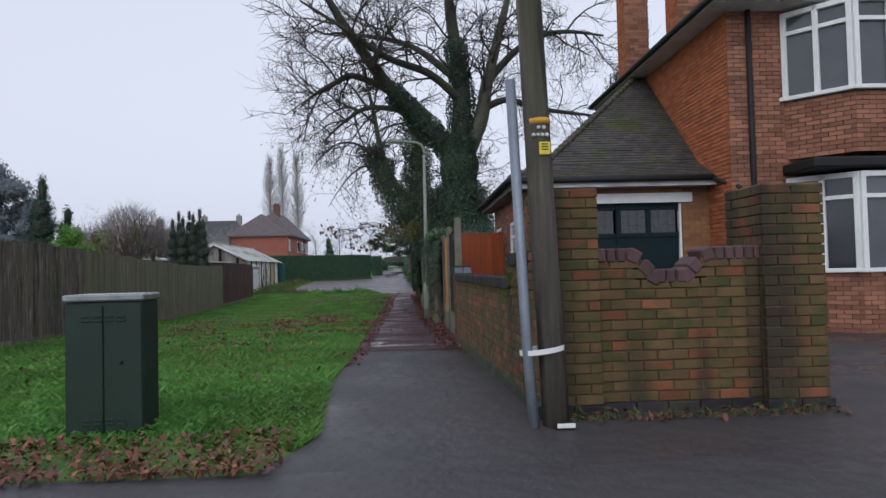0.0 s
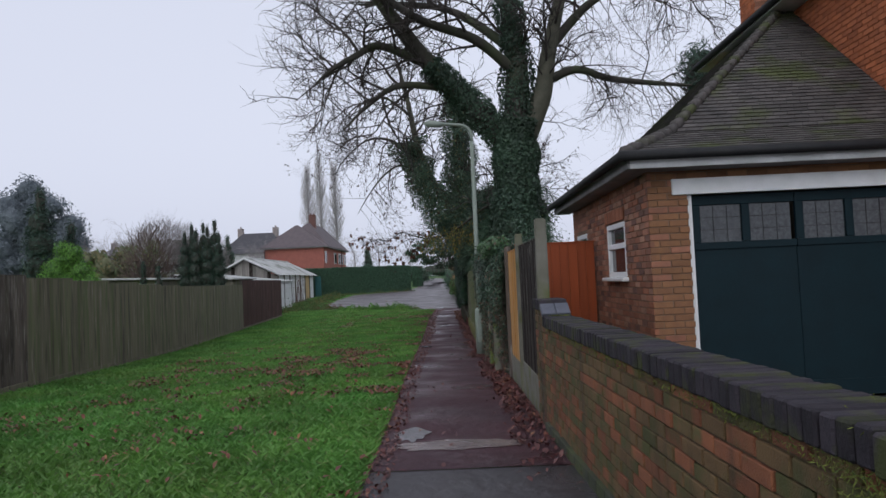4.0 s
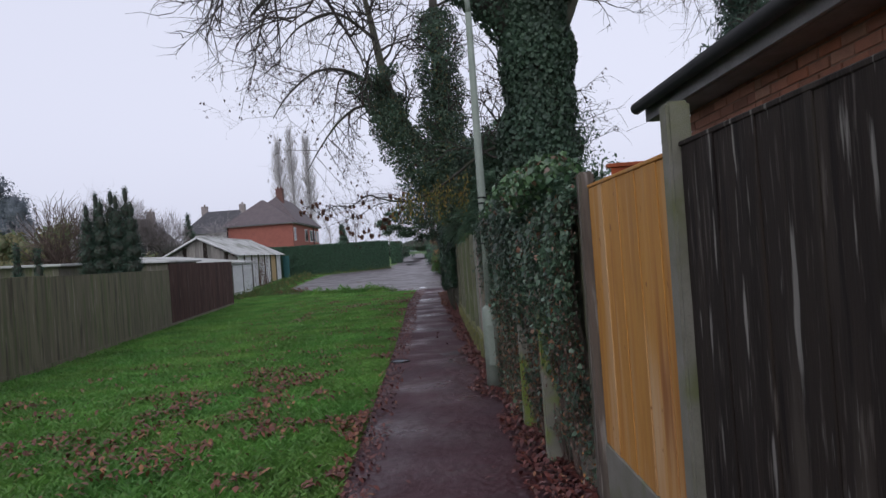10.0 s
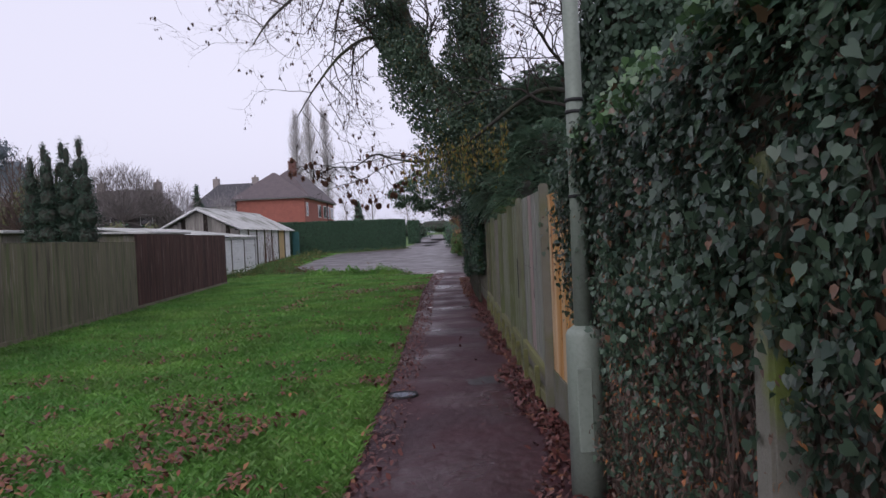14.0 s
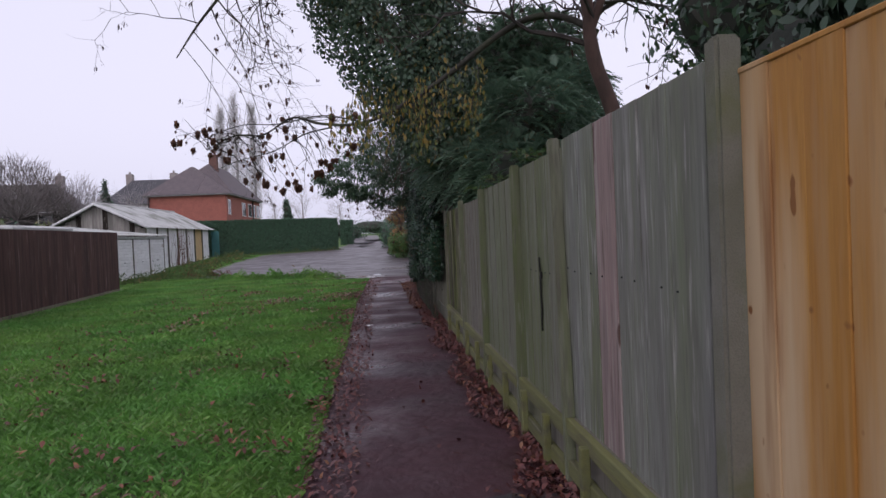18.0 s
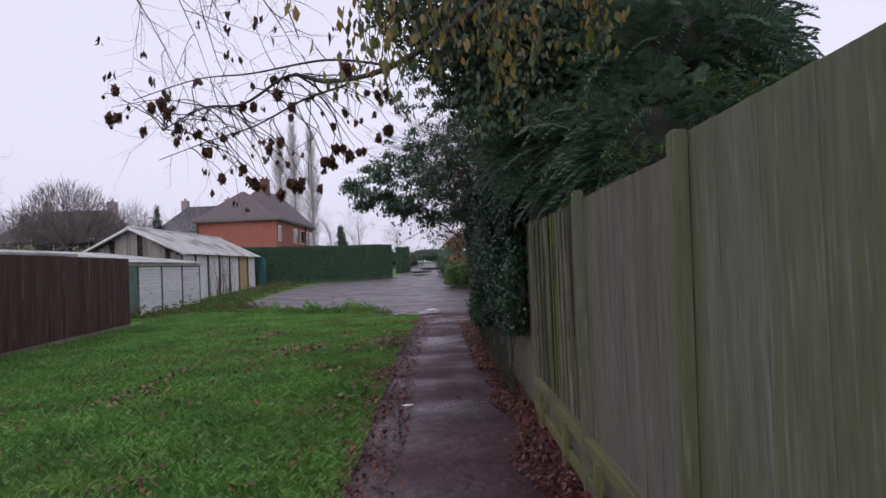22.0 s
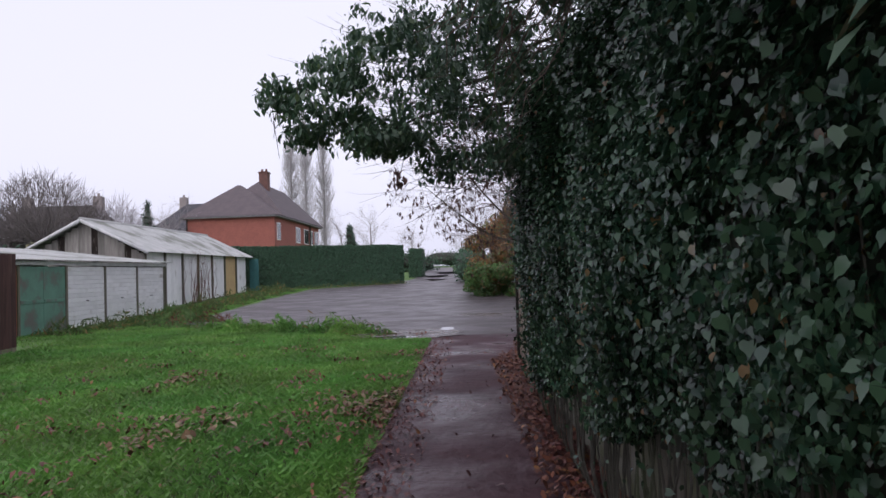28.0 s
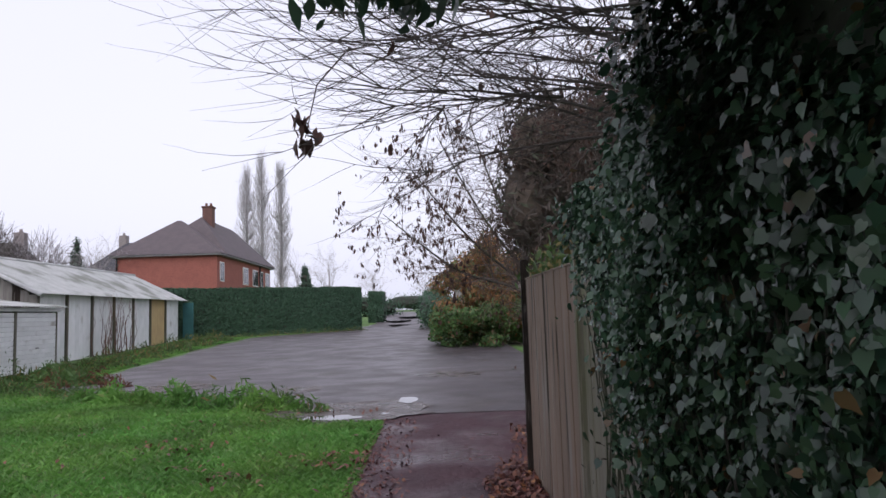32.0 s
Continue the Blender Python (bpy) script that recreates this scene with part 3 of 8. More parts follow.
def yard_edges(y):
    left = float(np.interp(y, (46.5, 48, 50, 53, 58, 66, 74, 80, 90, 140), (-1.4, -4.2, -7.8, -10.0, -10.6, -10.8, -10.5, -6.2, -5.0, -6.5)))
    right = float(np.interp(y, (46.5, 50, 56, 64, 72.5, 80, 95, 140), (1.15, 1.9, 2.6, 2.5, -0.2, -0.6, -1.2, -2.6)))
    return left + 0.3 * noise.noise(Vector((3, y * 0.5, 0))), right


yard = new("road_yard", sheet("yard", [k / 24 for k in range(25)], [46.5 + 0.5 * k for k in range(190)], M["yard"], 0.02, yard_edges, 0.008))
tagged(yard, "wet potholed gravel and tarmac turning yard", "road", kind="structure")


def puddle(x, y, rx, ry):
    lie = gz(y) + 0.031
    v = [(x, y, lie)]
    k = 22
    for i in range(k):
        a = 2 * math.pi * i / k
        s = 1 + 0.35 * noise.noise(Vector((2 * math.cos(a) + x, 2 * math.sin(a) + y, 0)))
        v.append((x + rx * s * math.cos(a), y + ry * s * math.sin(a), lie))
    me = mesh_of("puddle", v, [(0, 1 + i, 1 + (i + 1) % k) for i in range(k)], M["water"])
    tagged(new("puddle", me), "shallow muddy rain puddle reflecting the sky", "puddle", "puddles in the yard", "stuff")


for p in ((-2.3, 46.35, 0.5, 0.24), (-1.15, 48.2, 0.17, 0.45), (-1.45, 46.6, 0.06, 0.12), (-2.6, 47.15, 0.3, 0.14), (-3.0, 88, 0.9, 4.0), (-3.4, 100, 1.3, 8.0), (-2.4, 112, 1.5, 9.0)):
    puddle(*p)

def patch(x, y, rx_, ry_, mt, label, lie):
    """An uneven flat patch that follows the ground: rings round a middle."""
    v, f = [(x, y, lie(x, y))], []
    for r in (0.35, 0.7, 1.0):
        for i in range(30):
            a = 2 * math.pi * i / 30
            k = r * (1 + 0.45 * noise.noise(Vector((2.5 * math.cos(a) + x, 2.5 * math.sin(a) + y, 1))) + 0.12 * noise.noise(Vector((7 * math.cos(a) + x, 7 * math.sin(a), 1))))
            px, py = x + rx_ * k * math.cos(a), y + ry_ * k * math.sin(a)
            v.append((px, py, lie(px, py)))
    f += [(0, 1 + i, 1 + (i + 1) % 30) for i in range(30)]
    f += [(1 + 30 * r + i, 31 + 30 * r + i, 31 + 30 * r + (i + 1) % 30, 1 + 30 * r + (i + 1) % 30) for r in (0, 1) for i in range(30)]
    tagged(new("path_patch", mesh_of("path_patch", v, f, M[mt], True)), label, "path patch", kind="structure")


def on_path(x, y):
    return gz(y) + 0.017 + 0.012 * noise.noise(Vector((x * 0.7, y * 0.7, 0.3)))


patch(-0.2, 10.6, 0.55, 0.2, "scuff", "pale scuffed joint where the asphalt changes, wet sheen in its colour", on_path)
patch(-0.62, 11.1, 0.16, 0.3, "wet", "shining wet hollow in the path", on_path)
patch(0.02, 23.1, 0.36, 0.3, "asphalt", "dark wet asphalt patch in the red path", on_path)
for x, y, rx_, ry_ in ((-2.0, 47.1, 1.3, 1.15), (-6.9, 52.0, 0.9, 1.0), (-3.6, 50.6, 0.5, 0.7), (-0.2, 53.0, 0.8, 0.8)):
    patch(x, y, rx_, ry_, "mud", "dark churned mud in the wet yard", lambda px, py: gz(py) + 0.027)


# ---- brickwork ----
def brick_face(parent, x0, y0, along, length, z0, tops, mat, single=True, proud=0.006, name="brick", skip=None, depth=0.05):
    """Bricks on the outer face of a wall that starts at (x0, y0) and runs along a unit vector; tops(s) is the wall's top at s."""
    ax, ay = along
    nx, ny = ay, -ax
    L, H, J = 0.215, 0.065, 0.01
    verts, faces = [], []
    row = 0
    turn = math.degrees(math.atan2(ay, ax))
    z = z0
    while z < max(tops(length * k / 20) for k in range(21)) - 0.03:
        s = -(L + J) / 2 if row % 2 else 0.0
        while s < length - 0.02:
            a, b = max(s, 0.0), min(s + L, length)
            top = tops((a + b) / 2)
            if b - a > 0.04 and z + H * 0.5 < top and not (skip and skip((a + b) / 2, z)):
                m = (a + b) / 2
                c = (x0 + ax * m + nx * (proud - depth / 2), y0 + ay * m + ny * (proud - depth / 2), z)
                if single:
                    tone = M["brick_yellow_red"] if mat is M["brick_yellow"] and random.random() < (0.4 if abs(ay) > 0.5 else 0.2) else mat
                    if mat is M["brick_warm"]:
                        tone = random.choice((mat, mat, mat, M["brick_pale"], M["brick_burnt"], M["brick_red"]))
                    elif mat is M["brick_sand"] and random.random() < 0.2:
                        tone = M["brick_warm"]
                    c = (c[0] + nx * random.uniform(-0.004, 0.003), c[1] + ny * random.uniform(-0.004, 0.003), c[2] + random.uniform(-0.002, 0.002))
                    part(name, box(name, (round(b - a, 2), depth, H), tone, 0.004), parent, c, (0, random.uniform(-0.5, 0.5), turn + random.uniform(-0.7, 0.7)))
                else:
                    j = [random.uniform(-0.002, 0.002) for _ in range(2)]
                    o = len(verts)
                    for zz in (z, z + H):
                        for ss, q in ((a, -depth), (b, -depth), (b, proud + j[0]), (a, proud + j[1])):
                            verts.append((x0 + ax * ss + nx * q, y0 + ay * ss + ny * q, zz))
                    faces += [(o + 2, o + 3, o + 7, o + 6), (o + 4, o + 5, o + 6, o + 7), (o, o + 3, o + 2, o + 1), (o + 1, o + 2, o + 6, o + 5), (o, o + 4, o + 7, o + 3)]
            s += L + J
        z += H + J
        row += 1
    if not single and faces:
        part(name + "work", mesh_of(name, verts, faces, mat), parent)["kind"] = "stuff"


def block(name, x0, x1, y0, y1, z0, z1, mat, parent=None, bevel=0.004, label=""):
    return part(name, box(name, (x1 - x0, y1 - y0, z1 - z0), mat, bevel), parent, ((x0 + x1) / 2, (y0 + y1) / 2, z0), label=label)


M["mossy_plinth"] = material("mossy_plinth_brick", (0.05, 0.058, 0.032), (0.035, 0.035, 0.03), 0.85, 5, 60, 0.5, 0.25, stain=(0.06, 0.075, 0.025), stain_scale=2)
# garden wall: corner pier, dipped front, gate pier, and the long low side along the path
garden_wall = thing("garden_wall", (0, 0, 0), "mossy yellow-brown brick garden wall with dipped top and dark coping", "wall", kind="structure")
PX = 0.92
FAR, NEAR = Vector((0.69, 11.06)), Vector((0.86, 5.43))
SIDE = (NEAR - FAR).length
SD = (NEAR - FAR).normalized()
SN = Vector((SD.y, -SD.x))
ST = math.degrees(math.atan2(SD.y, SD.x))


def on_side(s, off, z):
    """A point of the side wall: s from its far end, off outwards from its face."""
    p = FAR + SD * s + SN * off
    return (p.x, p.y, z)


block("core", PX + 0.008, 1.332, 4.858, 5.42, 0.30, 2.03, M["mortar"], garden_wall)
block("core", 1.334, 2.566, 4.928, 5.13, 0.30, 1.355, M["mortar"], garden_wall)
for x0, x1 in ((1.334, 1.62), (2.16, 2.566)):
    block("core", x0, x1, 4.928, 5.13, 1.357, 1.51, M["mortar"], garden_wall)
block("core", 2.568, 3.012, 4.858, 5.41, 0.30, 2.04, M["mortar"], garden_wall)
part("core", box("core", (SIDE, 0.2, 1.1), M["mortar"]), garden_wall, on_side(SIDE / 2, -0.108, 0.205), (0, 0, ST))
part("core", box("core", (0.5, 0.2, 0.215), M["mortar"]), garden_wall, on_side(SIDE - 0.25, -0.108, 1.306), (0, 0, ST))


def dip(s):
    x = 1.33 + s
    return float(np.interp(x, (1.3, 1.60, 1.75, 2.03, 2.18, 2.6), (1.52, 1.52, 1.36, 1.36, 1.52, 1.52)))


brick_face(garden_wall, PX, 4.85, (1, 0), 1.34 - PX, 0.50, lambda s: 2.04, M["brick_yellow"])
brick_face(garden_wall, 1.33, 4.92, (1, 0), 1.23, 0.50, dip, M["brick_yellow"])
brick_face(garden_wall, 2.56, 4.85, (1, 0), 0.46, 0.50, lambda s: 2.06, M["brick_yellow"])
brick_face(garden_wall, PX, 5.42, (0, -1), 0.57, 0.50, lambda s: 2.04, M["brick_yellow"])
brick_face(garden_wall, FAR.x, FAR.y, (SD.x, SD.y), SIDE, 0.28, lambda s: 1.52 if s > SIDE - 0.5 else 1.31, M["brick_yellow"])
brick_face(garden_wall, 3.02, 4.85, (0, 1), 0.45, 0.50, lambda s: 2.06, M["brick_yellow"], single=False)
brick_face(garden_wall, 2.56, 5.42, (0, -1), 0.57, 1.4, lambda s: 2.06, M["brick_yellow"])
for x0, x1, y1, z in ((PX, 1.34, 5.43, 2.033), (2.555, 3.03, 5.43, 2.045)):
    block("pier_top", x0, x1, 4.845, y1, z, z + 0.03, M["brick_yellow"], garden_wall, 0.012)
for x0, x1, y0 in ((PX - 0.03, 1.36, 4.82), (1.36, 2.54, 4.885), (2.54, 3.05, 4.82)):
    k = max(1, round((x1 - x0) / 0.225))
    for i in range(k):
        w = (x1 - x0) / k
        block("plinth_brick", x0 + i * w + 0.004, x0 + (i + 1) * w - 0.004, y0, y0 + 0.12, 0.34, 0.495, M["coping"], garden_wall)
s = 0.02
while s < SIDE + 0.5:
    p = on_side(s + 0.11, -0.01, 0)
    part("plinth_brick", box("plinth_brick", (0.217, 0.09, 0.2), M["mossy_plinth"], 0.006), garden_wall, (p[0], p[1], gz(p[1]) - 0.1), (0, 0, ST))
    s += 0.225
# brick-on-edge copings
s = 0.10
while s < SIDE - 0.54:
    part("coping_brick", box("coping_brick", (0.066, 0.27, 0.105), M["coping"], 0.008), garden_wall, on_side(s + 0.033, -0.105 + random.uniform(-0.004, 0.004), 1.31 + random.uniform(-0.003, 0.004)), (random.uniform(-0.8, 0.8), random.uniform(-1.5, 1.5), ST + random.uniform(-0.8, 0.8)))
    s += 0.0765
part("coping_bed", box("coping_bed", (SIDE - 0.62, 0.235, 0.09), M["mortar"], 0.004), garden_wall, on_side((SIDE - 0.54 + 0.08) / 2, -0.105, 1.308), (0, 0, ST))
part("coping_brick", box("coping_brick", (0.067, 0.27, 0.16), M["coping"], 0.014), garden_wall, on_side(SIDE - 0.52, -0.105, 1.32), (0, 28, ST))
s = SIDE - 0.485
while s < SIDE - 0.03:
    part("coping_brick", box("coping_brick", (0.071, 0.27, 0.105), M["coping"], 0.006), garden_wall, on_side(s + 0.033, -0.105, 1.522), (0, 0, ST))
    s += 0.075
x = 1.345
while x < 2.55:
    s = x - 1.33 + 0.033
    slope = math.degrees(math.atan2(dip(s + 0.03) - dip(s - 0.03), 0.06))
    part("coping_brick", box("coping_brick", (0.068 if not slope else 0.098, 0.26, 0.105), M["brick_dark"], 0.012), garden_wall, (x + 0.033, 5.035, dip(s) - 0.004 * (slope != 0)), (0, -slope, 0))
    x += 0.074
brick_face(garden_wall, *on_side(-0.5, 0, 0)[:2], (SD.x, SD.y), 0.52, 0.28, lambda s: 1.46, M["brick_yellow"])
part("core", box("core", (0.5, 0.2, 1.25), M["mortar"]), garden_wall, on_side(-0.25, -0.108, 0.205), (0, 0, ST))
for k in range(6):
    part("coping_brick", box("coping_brick", (0.066, 0.27, 0.105), M["coping"], 0.008), garden_wall, on_side(-0.46 + 0.0765 * k, -0.105, 1.457 + random.uniform(-0.003, 0.003)), (0, 0, ST))
for k in (-1, 1):
    part("splay_brick", box("splay_brick", (0.17, 0.133, 0.06), M["slab"], 0.008), garden_wall, on_side(0.045, -0.105 + 0.068 * k, 1.435), (0, 33, ST), "smooth blue-grey sloped capping brick")
tuft = thing("moss", (0, 0, 0), "bright green moss and grass tufts on the wall top", "moss", kind="stuff")
rgm = np.random.default_rng(77)
Pm = [on_side(SIDE - 0.32 + 0.16 * rgm.normal(), 0.012 + 0.02 * rgm.random(), 1.5 - 0.16 * rgm.random() ** 1.6) for _ in range(900)]
Pm += [on_side(SIDE - 0.72 + 0.12 * rgm.normal(), 0.012 + 0.015 * rgm.random(), 1.29 - 0.12 * rgm.random() ** 2) for _ in range(500)]
Pm += [on_side(SIDE * rgm.random() ** 0.7, 0.008 + 0.02 * rgm.random(), 1.31 - 0.05 * rgm.random() ** 2) for _ in range(1500)]
Pm += [on_side(0.12 + 0.1 * rgm.random(), -0.02 - 0.2 * rgm.random(), 1.418) for _ in range(300)]
part("tuft", leaves("tuft", Pm, rgm.normal(size=(3200, 3)) + (-1.2, 0, 0.6), 0.008 + 0.012 * rgm.random(3200), M["moss"], SPRAY, -0.2, 0.1, 77), tuft)["kind"] = "stuff"


# ---- fences ----
NAIL = tube("nail", [(0, 0, -0.003), (0, 0, 0.003)], 0.0042, M["black"], 7)


def fence_panel(y0, y1, x0, x1, top, mat, label, boards=13, gravel=0.3, gravel_mat=None, run=None, rag=0.0, rails=False, ribs=False, odd=(), nails=()):
    """Closeboard panel between two posts; its feet follow the line (x0, y0) to (x1, y1)."""
    L = math.hypot(x1 - x0, y1 - y0)
    z0 = gz((y0 + y1) / 2) - 0.04
    t = new("fence_panel")
    t.matrix_basis = pose(x0, y0, z0, 0, 0, math.degrees(math.atan2(y1 - y0, x1 - x0)))
    t.parent, t["label"] = run, label
    h = top - z0
    w = L / boards
    if gravel:
        part("gravel_board", box("gravel_board", (L - 0.02, 0.045, gravel), gravel_mat or M["concrete"], 0.006), t, (L / 2, 0, 0))
    for k in range(boards):
        cut = rag * random.uniform(-1, 1)
        wide, skew, set_back = (w * random.uniform(0.92, 1.12), -9 + random.uniform(-3, 3), random.uniform(-0.004, 0.006)) if ribs else (w + 0.012, -1.4, 0.003 * (k % 2))
        part("board", box("board", (round(wide, 2) if ribs else round(wide, 3), 0.014, round(h - gravel + cut, 2)), M["board_pink"] if k in odd else mat, 0.003), t, ((k + 0.5) * w, 0.004 + set_back, gravel), (0, random.uniform(-0.2, 0.2), skew))
        for z in nails:
            if k % 3 != 1:
                part("nail", NAIL, t, ((k + 0.5) * w + random.uniform(-0.02, 0.02), 0.017, z + random.uniform(-0.012, 0.012)), (90, 0, 0))
    for z in ((0.35, 0.55 * h, h - 0.25)):
        part("rail", box("rail", (L - 0.02, 0.04, 0.07), mat, 0.004), t, (L / 2, -0.04, z))
    if rails:
        for z in (0.10, gravel - 0.10):
            part("foot_rail", box("foot_rail", (L - 0.02, 0.045, 0.10), M["mossy_rail"], 0.006), t, (L / 2, 0.045, z))
        for q in (0.25, 0.75):
            part("peg", box("peg", (0.06, 0.05, gravel - 0.02), M["mossy_rail"], 0.006), t, (L * q, 0.085, -0.03))
    if not rails:
        part("cap_strip", box("cap_strip", (L, 0.035, 0.02), mat, 0.004), t, (L / 2, 0, h - 0.004))
    return t


def post(x, y, top, mat, label, size=0.1, cap=True, lean=0.0, run=None):
    z0 = gz(y) - 0.1
    bm = bmesh.new()
    bmesh.ops.create_cube(bm, size=1)
    for v in bm.verts:
        k = 0.86 if v.co.z > 0 and cap else 1.0
        v.co = Vector((v.co.x * size * k, v.co.y * size * k, (v.co.z + 0.5) * (top - z0)))
    bmesh.ops.bevel(bm, geom=bm.edges[:], offset=0.012, segments=2, affect="EDGES")
    me = bpy.data.meshes.new("fence_post")
    bm.to_mesh(me)
    bm.free()
    me.materials.append(mat)
    ob = new("fence_post", me)
    ob.matrix_basis = pose(x, y, z0, lean, 0, 0)
    ob.parent, ob["label"] = run, label
    return ob


def fence_run(label):
    return thing("fence", (0, 0, 0), label, "fence", "fences along the path")


F1 = fence_run("fence of dark, orange and ivied closeboard panels between concrete posts")
F2 = fence_run("long grey-green weathered closeboard fence beside the path")
F3 = fence_run("old fence buried in ivy beside the path")
F4 = fence_run("old lapped fence at the yard corner")
F5 = thing("fence", (0, 0, 0), "long olive and brown closeboard garden fence across the grass", "fence")
CP = "mossy square concrete fence post with a weathered top"
post(0.76, 11.50, 2.38, M["concrete"], CP, 0.13, run=F1)
fence_panel(11.57, 13.52, 0.75, 0.73, 2.18, M["board_dark"], "dark weathered closeboard fence panel on a concrete gravel board", gravel=0.45, run=F1)
post(0.73, 13.58, 2.36, M["concrete"], CP, 0.11, run=F1)
fence_panel(13.64, 14.98, 0.72, 0.70, 2.16, M["board_new"], "new orange timber closeboard fence panel on a gravel board", boards=9, gravel=0.42, run=F1)
post(0.69, 15.05, 2.26, M["board_umber"], "grey-brown square timber fence post", 0.11, run=F1)
fence_panel(15.12, 17.6, 0.70, 0.66, 2.0, M["board_grey"], "grey fence panel almost hidden under ivy", gravel=0.3, run=F1)
fence_panel(17.62, 19.82, 0.65, 0.56, 2.0, M["board_grey"], "grey fence panel almost hidden under ivy", gravel=0.3, run=F1)
post(0.55, 19.86, 2.1, M["concrete"], CP, run=F1)
post(0.50, 17.15, 1.9, M["lichen"], "pale mossy concrete post in the ivy", 0.12, run=F1)
post(0.53, 16.02, 1.9, M["lichen"], "pale mossy concrete post in the ivy", 0.12, run=F1)
fence_panel(19.92, 21.465, 0.53, 0.49, 2.02, M["board_new"], "new orange knotted timber fence panel beside ivy", boards=10, gravel=0.42, run=F1)
for k in range(5):
    y0, y2 = ((21.5, 23.5), (23.5, 24.93), (24.93, 26.7), (26.7, 28.6), (28.6, 31.1))[k]
    xa, xb = 0.47 - 0.015 * k, 0.455 - 0.015 * k
    post(xa - (0.022 if k == 0 else 0.04), (21.5, 23.4, 24.86, 26.72, 28.6)[k], (2.145, 2.13, 2.09, 2.03, 2.01)[k], M["concrete"] if k == 0 else M["board_green"], "greenish square fence post between panels", 0.1 if k == 0 else 0.075, cap=k == 0, lean=(0, -4.5, 1.5, 2, 0)[k], run=F2)
    label = ("silver-grey weathered closeboard fence panel streaked with green", "mossy grey-green closeboard fence panel with foot rail")[k % 2]
    if k == 4:
        label = "ribbed weathered fence panel with open vertical slats"
    fence_panel(y0 + 0.005, y2 - 0.005, xa, xb, (2.11, 2.06, 2.02, 1.96, 1.94)[k], M[("board_silver", "board_green", "board_green", "board_grey", "board_rib")[k]], label, ribs=k == 4, boards=(13, 10, 11, 14, 27)[k], gravel=0.45, gravel_mat=M["board_grey"], rag=0.0, rails=True, odd=(7, 8) if k == 0 else (), nails=(1.34,) if k < 2 else (), run=F2)
for k, (z, tall, wide) in enumerate(((0.85, 0.09, 0.012), (0.93, 0.05, 0.03), (0.97, 0.13, 0.02), (1.08, 0.07, 0.012), (1.14, 0.10, 0.026), (1.22, 0.05, 0.034), (1.26, 0.11, 0.016))):  # ragged rotten split along a board's edge; near-black strips paint its gap's darkness
    part("split", box("split", (wide, 0.012, tall), M["thicket_dark"], 0.005), F2, (0.424, 24.11 + 0.012 * math.sin(2.3 * k), z), (0, 9 * math.sin(3.1 * k + 1), 90))
post(0.39, 31.10, 1.97, M["board_grey"], "greenish square fence post at the ivy", 0.1, run=F2)
for k in range(4):
    y0 = 31.16 + 1.93 * k
    fence_panel(y0, y0 + 1.9, 0.40 - 0.02 * k, 0.38 - 0.02 * k, 1.95, M["board_grey"], "old fence panel almost buried in dark ivy", gravel=0.3, run=F3)
fence_panel(38.9, 40.05, 0.30, 0.285, 1.9, M["board_grey"], "old lapped brown-grey fence panel with torn boards", boards=8, gravel=0.0, run=F4)
post(0.28, 40.11, 1.95, M["board_grey"], "weathered timber fence post", 0.09, run=F4)
fence_panel(40.17, 42.3, 0.27, 0.25, 1.85, M["board_old"], "old lapped brown-grey fence panel with torn boards", boards=9, gravel=0.0, run=F4)
post(0.24, 42.36, 2.05, M["board_dark"], "weathered timber corner post", 0.09, run=F4)


def fx(y):
    """Line of the long fence on the far side of the grass."""
    return -6.3 - 0.099 * y


y, k = 4.0, 0
while y < 45.0:
    brown = y > 34.0
    fence_panel(y + 1.81, y, fx(y + 1.81), fx(y), gz(y) + (1.93 if y < 12 else 1.98) + 0.22 * (y > 34), M["board_brown"] if brown else M["board_umber"] if y < 15 else M["board_left"],
                "dark brown stained closeboard fence panel" if brown else "olive weathered closeboard fence panel at the grass edge", boards=18 if brown else 13, gravel=0.14, gravel_mat=M["board_left"],
                run=F5, rag=0.012, ribs=brown)
    y += 1.82

# ---- service pole, street cabinet, lamp column ----
pole = thing("utility_pole", (0.95, 4.60, 0.36), "tall weathered wooden utility pole with tags and a white tie", "utility pole")
part("shaft", tube("shaft", [(0, 0, -0.1), (-0.06, 0, 1.5), (-0.2, 0, 5.5), (-0.32, 0, 9.0)], [0.092, 0.09, 0.083, 0.078], M["pole"], 20), pole)
part("conduit", tube("conduit", [(-0.16, -0.05, -0.05), (-0.2, -0.05, 0.6), (-0.265, -0.05, 2.42)], 0.035, M["galv"], 12), pole, label="blue-grey steel conduit strapped to the shaft")
V, F = [], []
for i in range(28):
    a = 2 * math.pi * i / 28
    for r, z in ((0, 0), (0, 0.035), (0.004, 0.035), (0.004, 0)):
        V.append((-0.09 + (0.15 + r) * math.cos(a), (0.118 + r) * math.sin(a), 0.56 + z + 0.018 * math.cos(a)))
    for j in range(4):
        F.append((4 * i + j, 4 * i + (j + 1) % 4, 4 * ((i + 1) % 28) + (j + 1) % 4, 4 * ((i + 1) % 28) + j))
part("tie", mesh_of("tie", V, F, M["white"]), pole, label="white plastic tape band")
part("band", tube("band", [(-0.078, 0, 2.115), (-0.08, 0, 2.155)], 0.091, material("yellow_tag", (0.55, 0.30, 0.03), (0.5, 0.27, 0.03), 0.5, rnd=0), 20), pole, label="orange-yellow tag band")
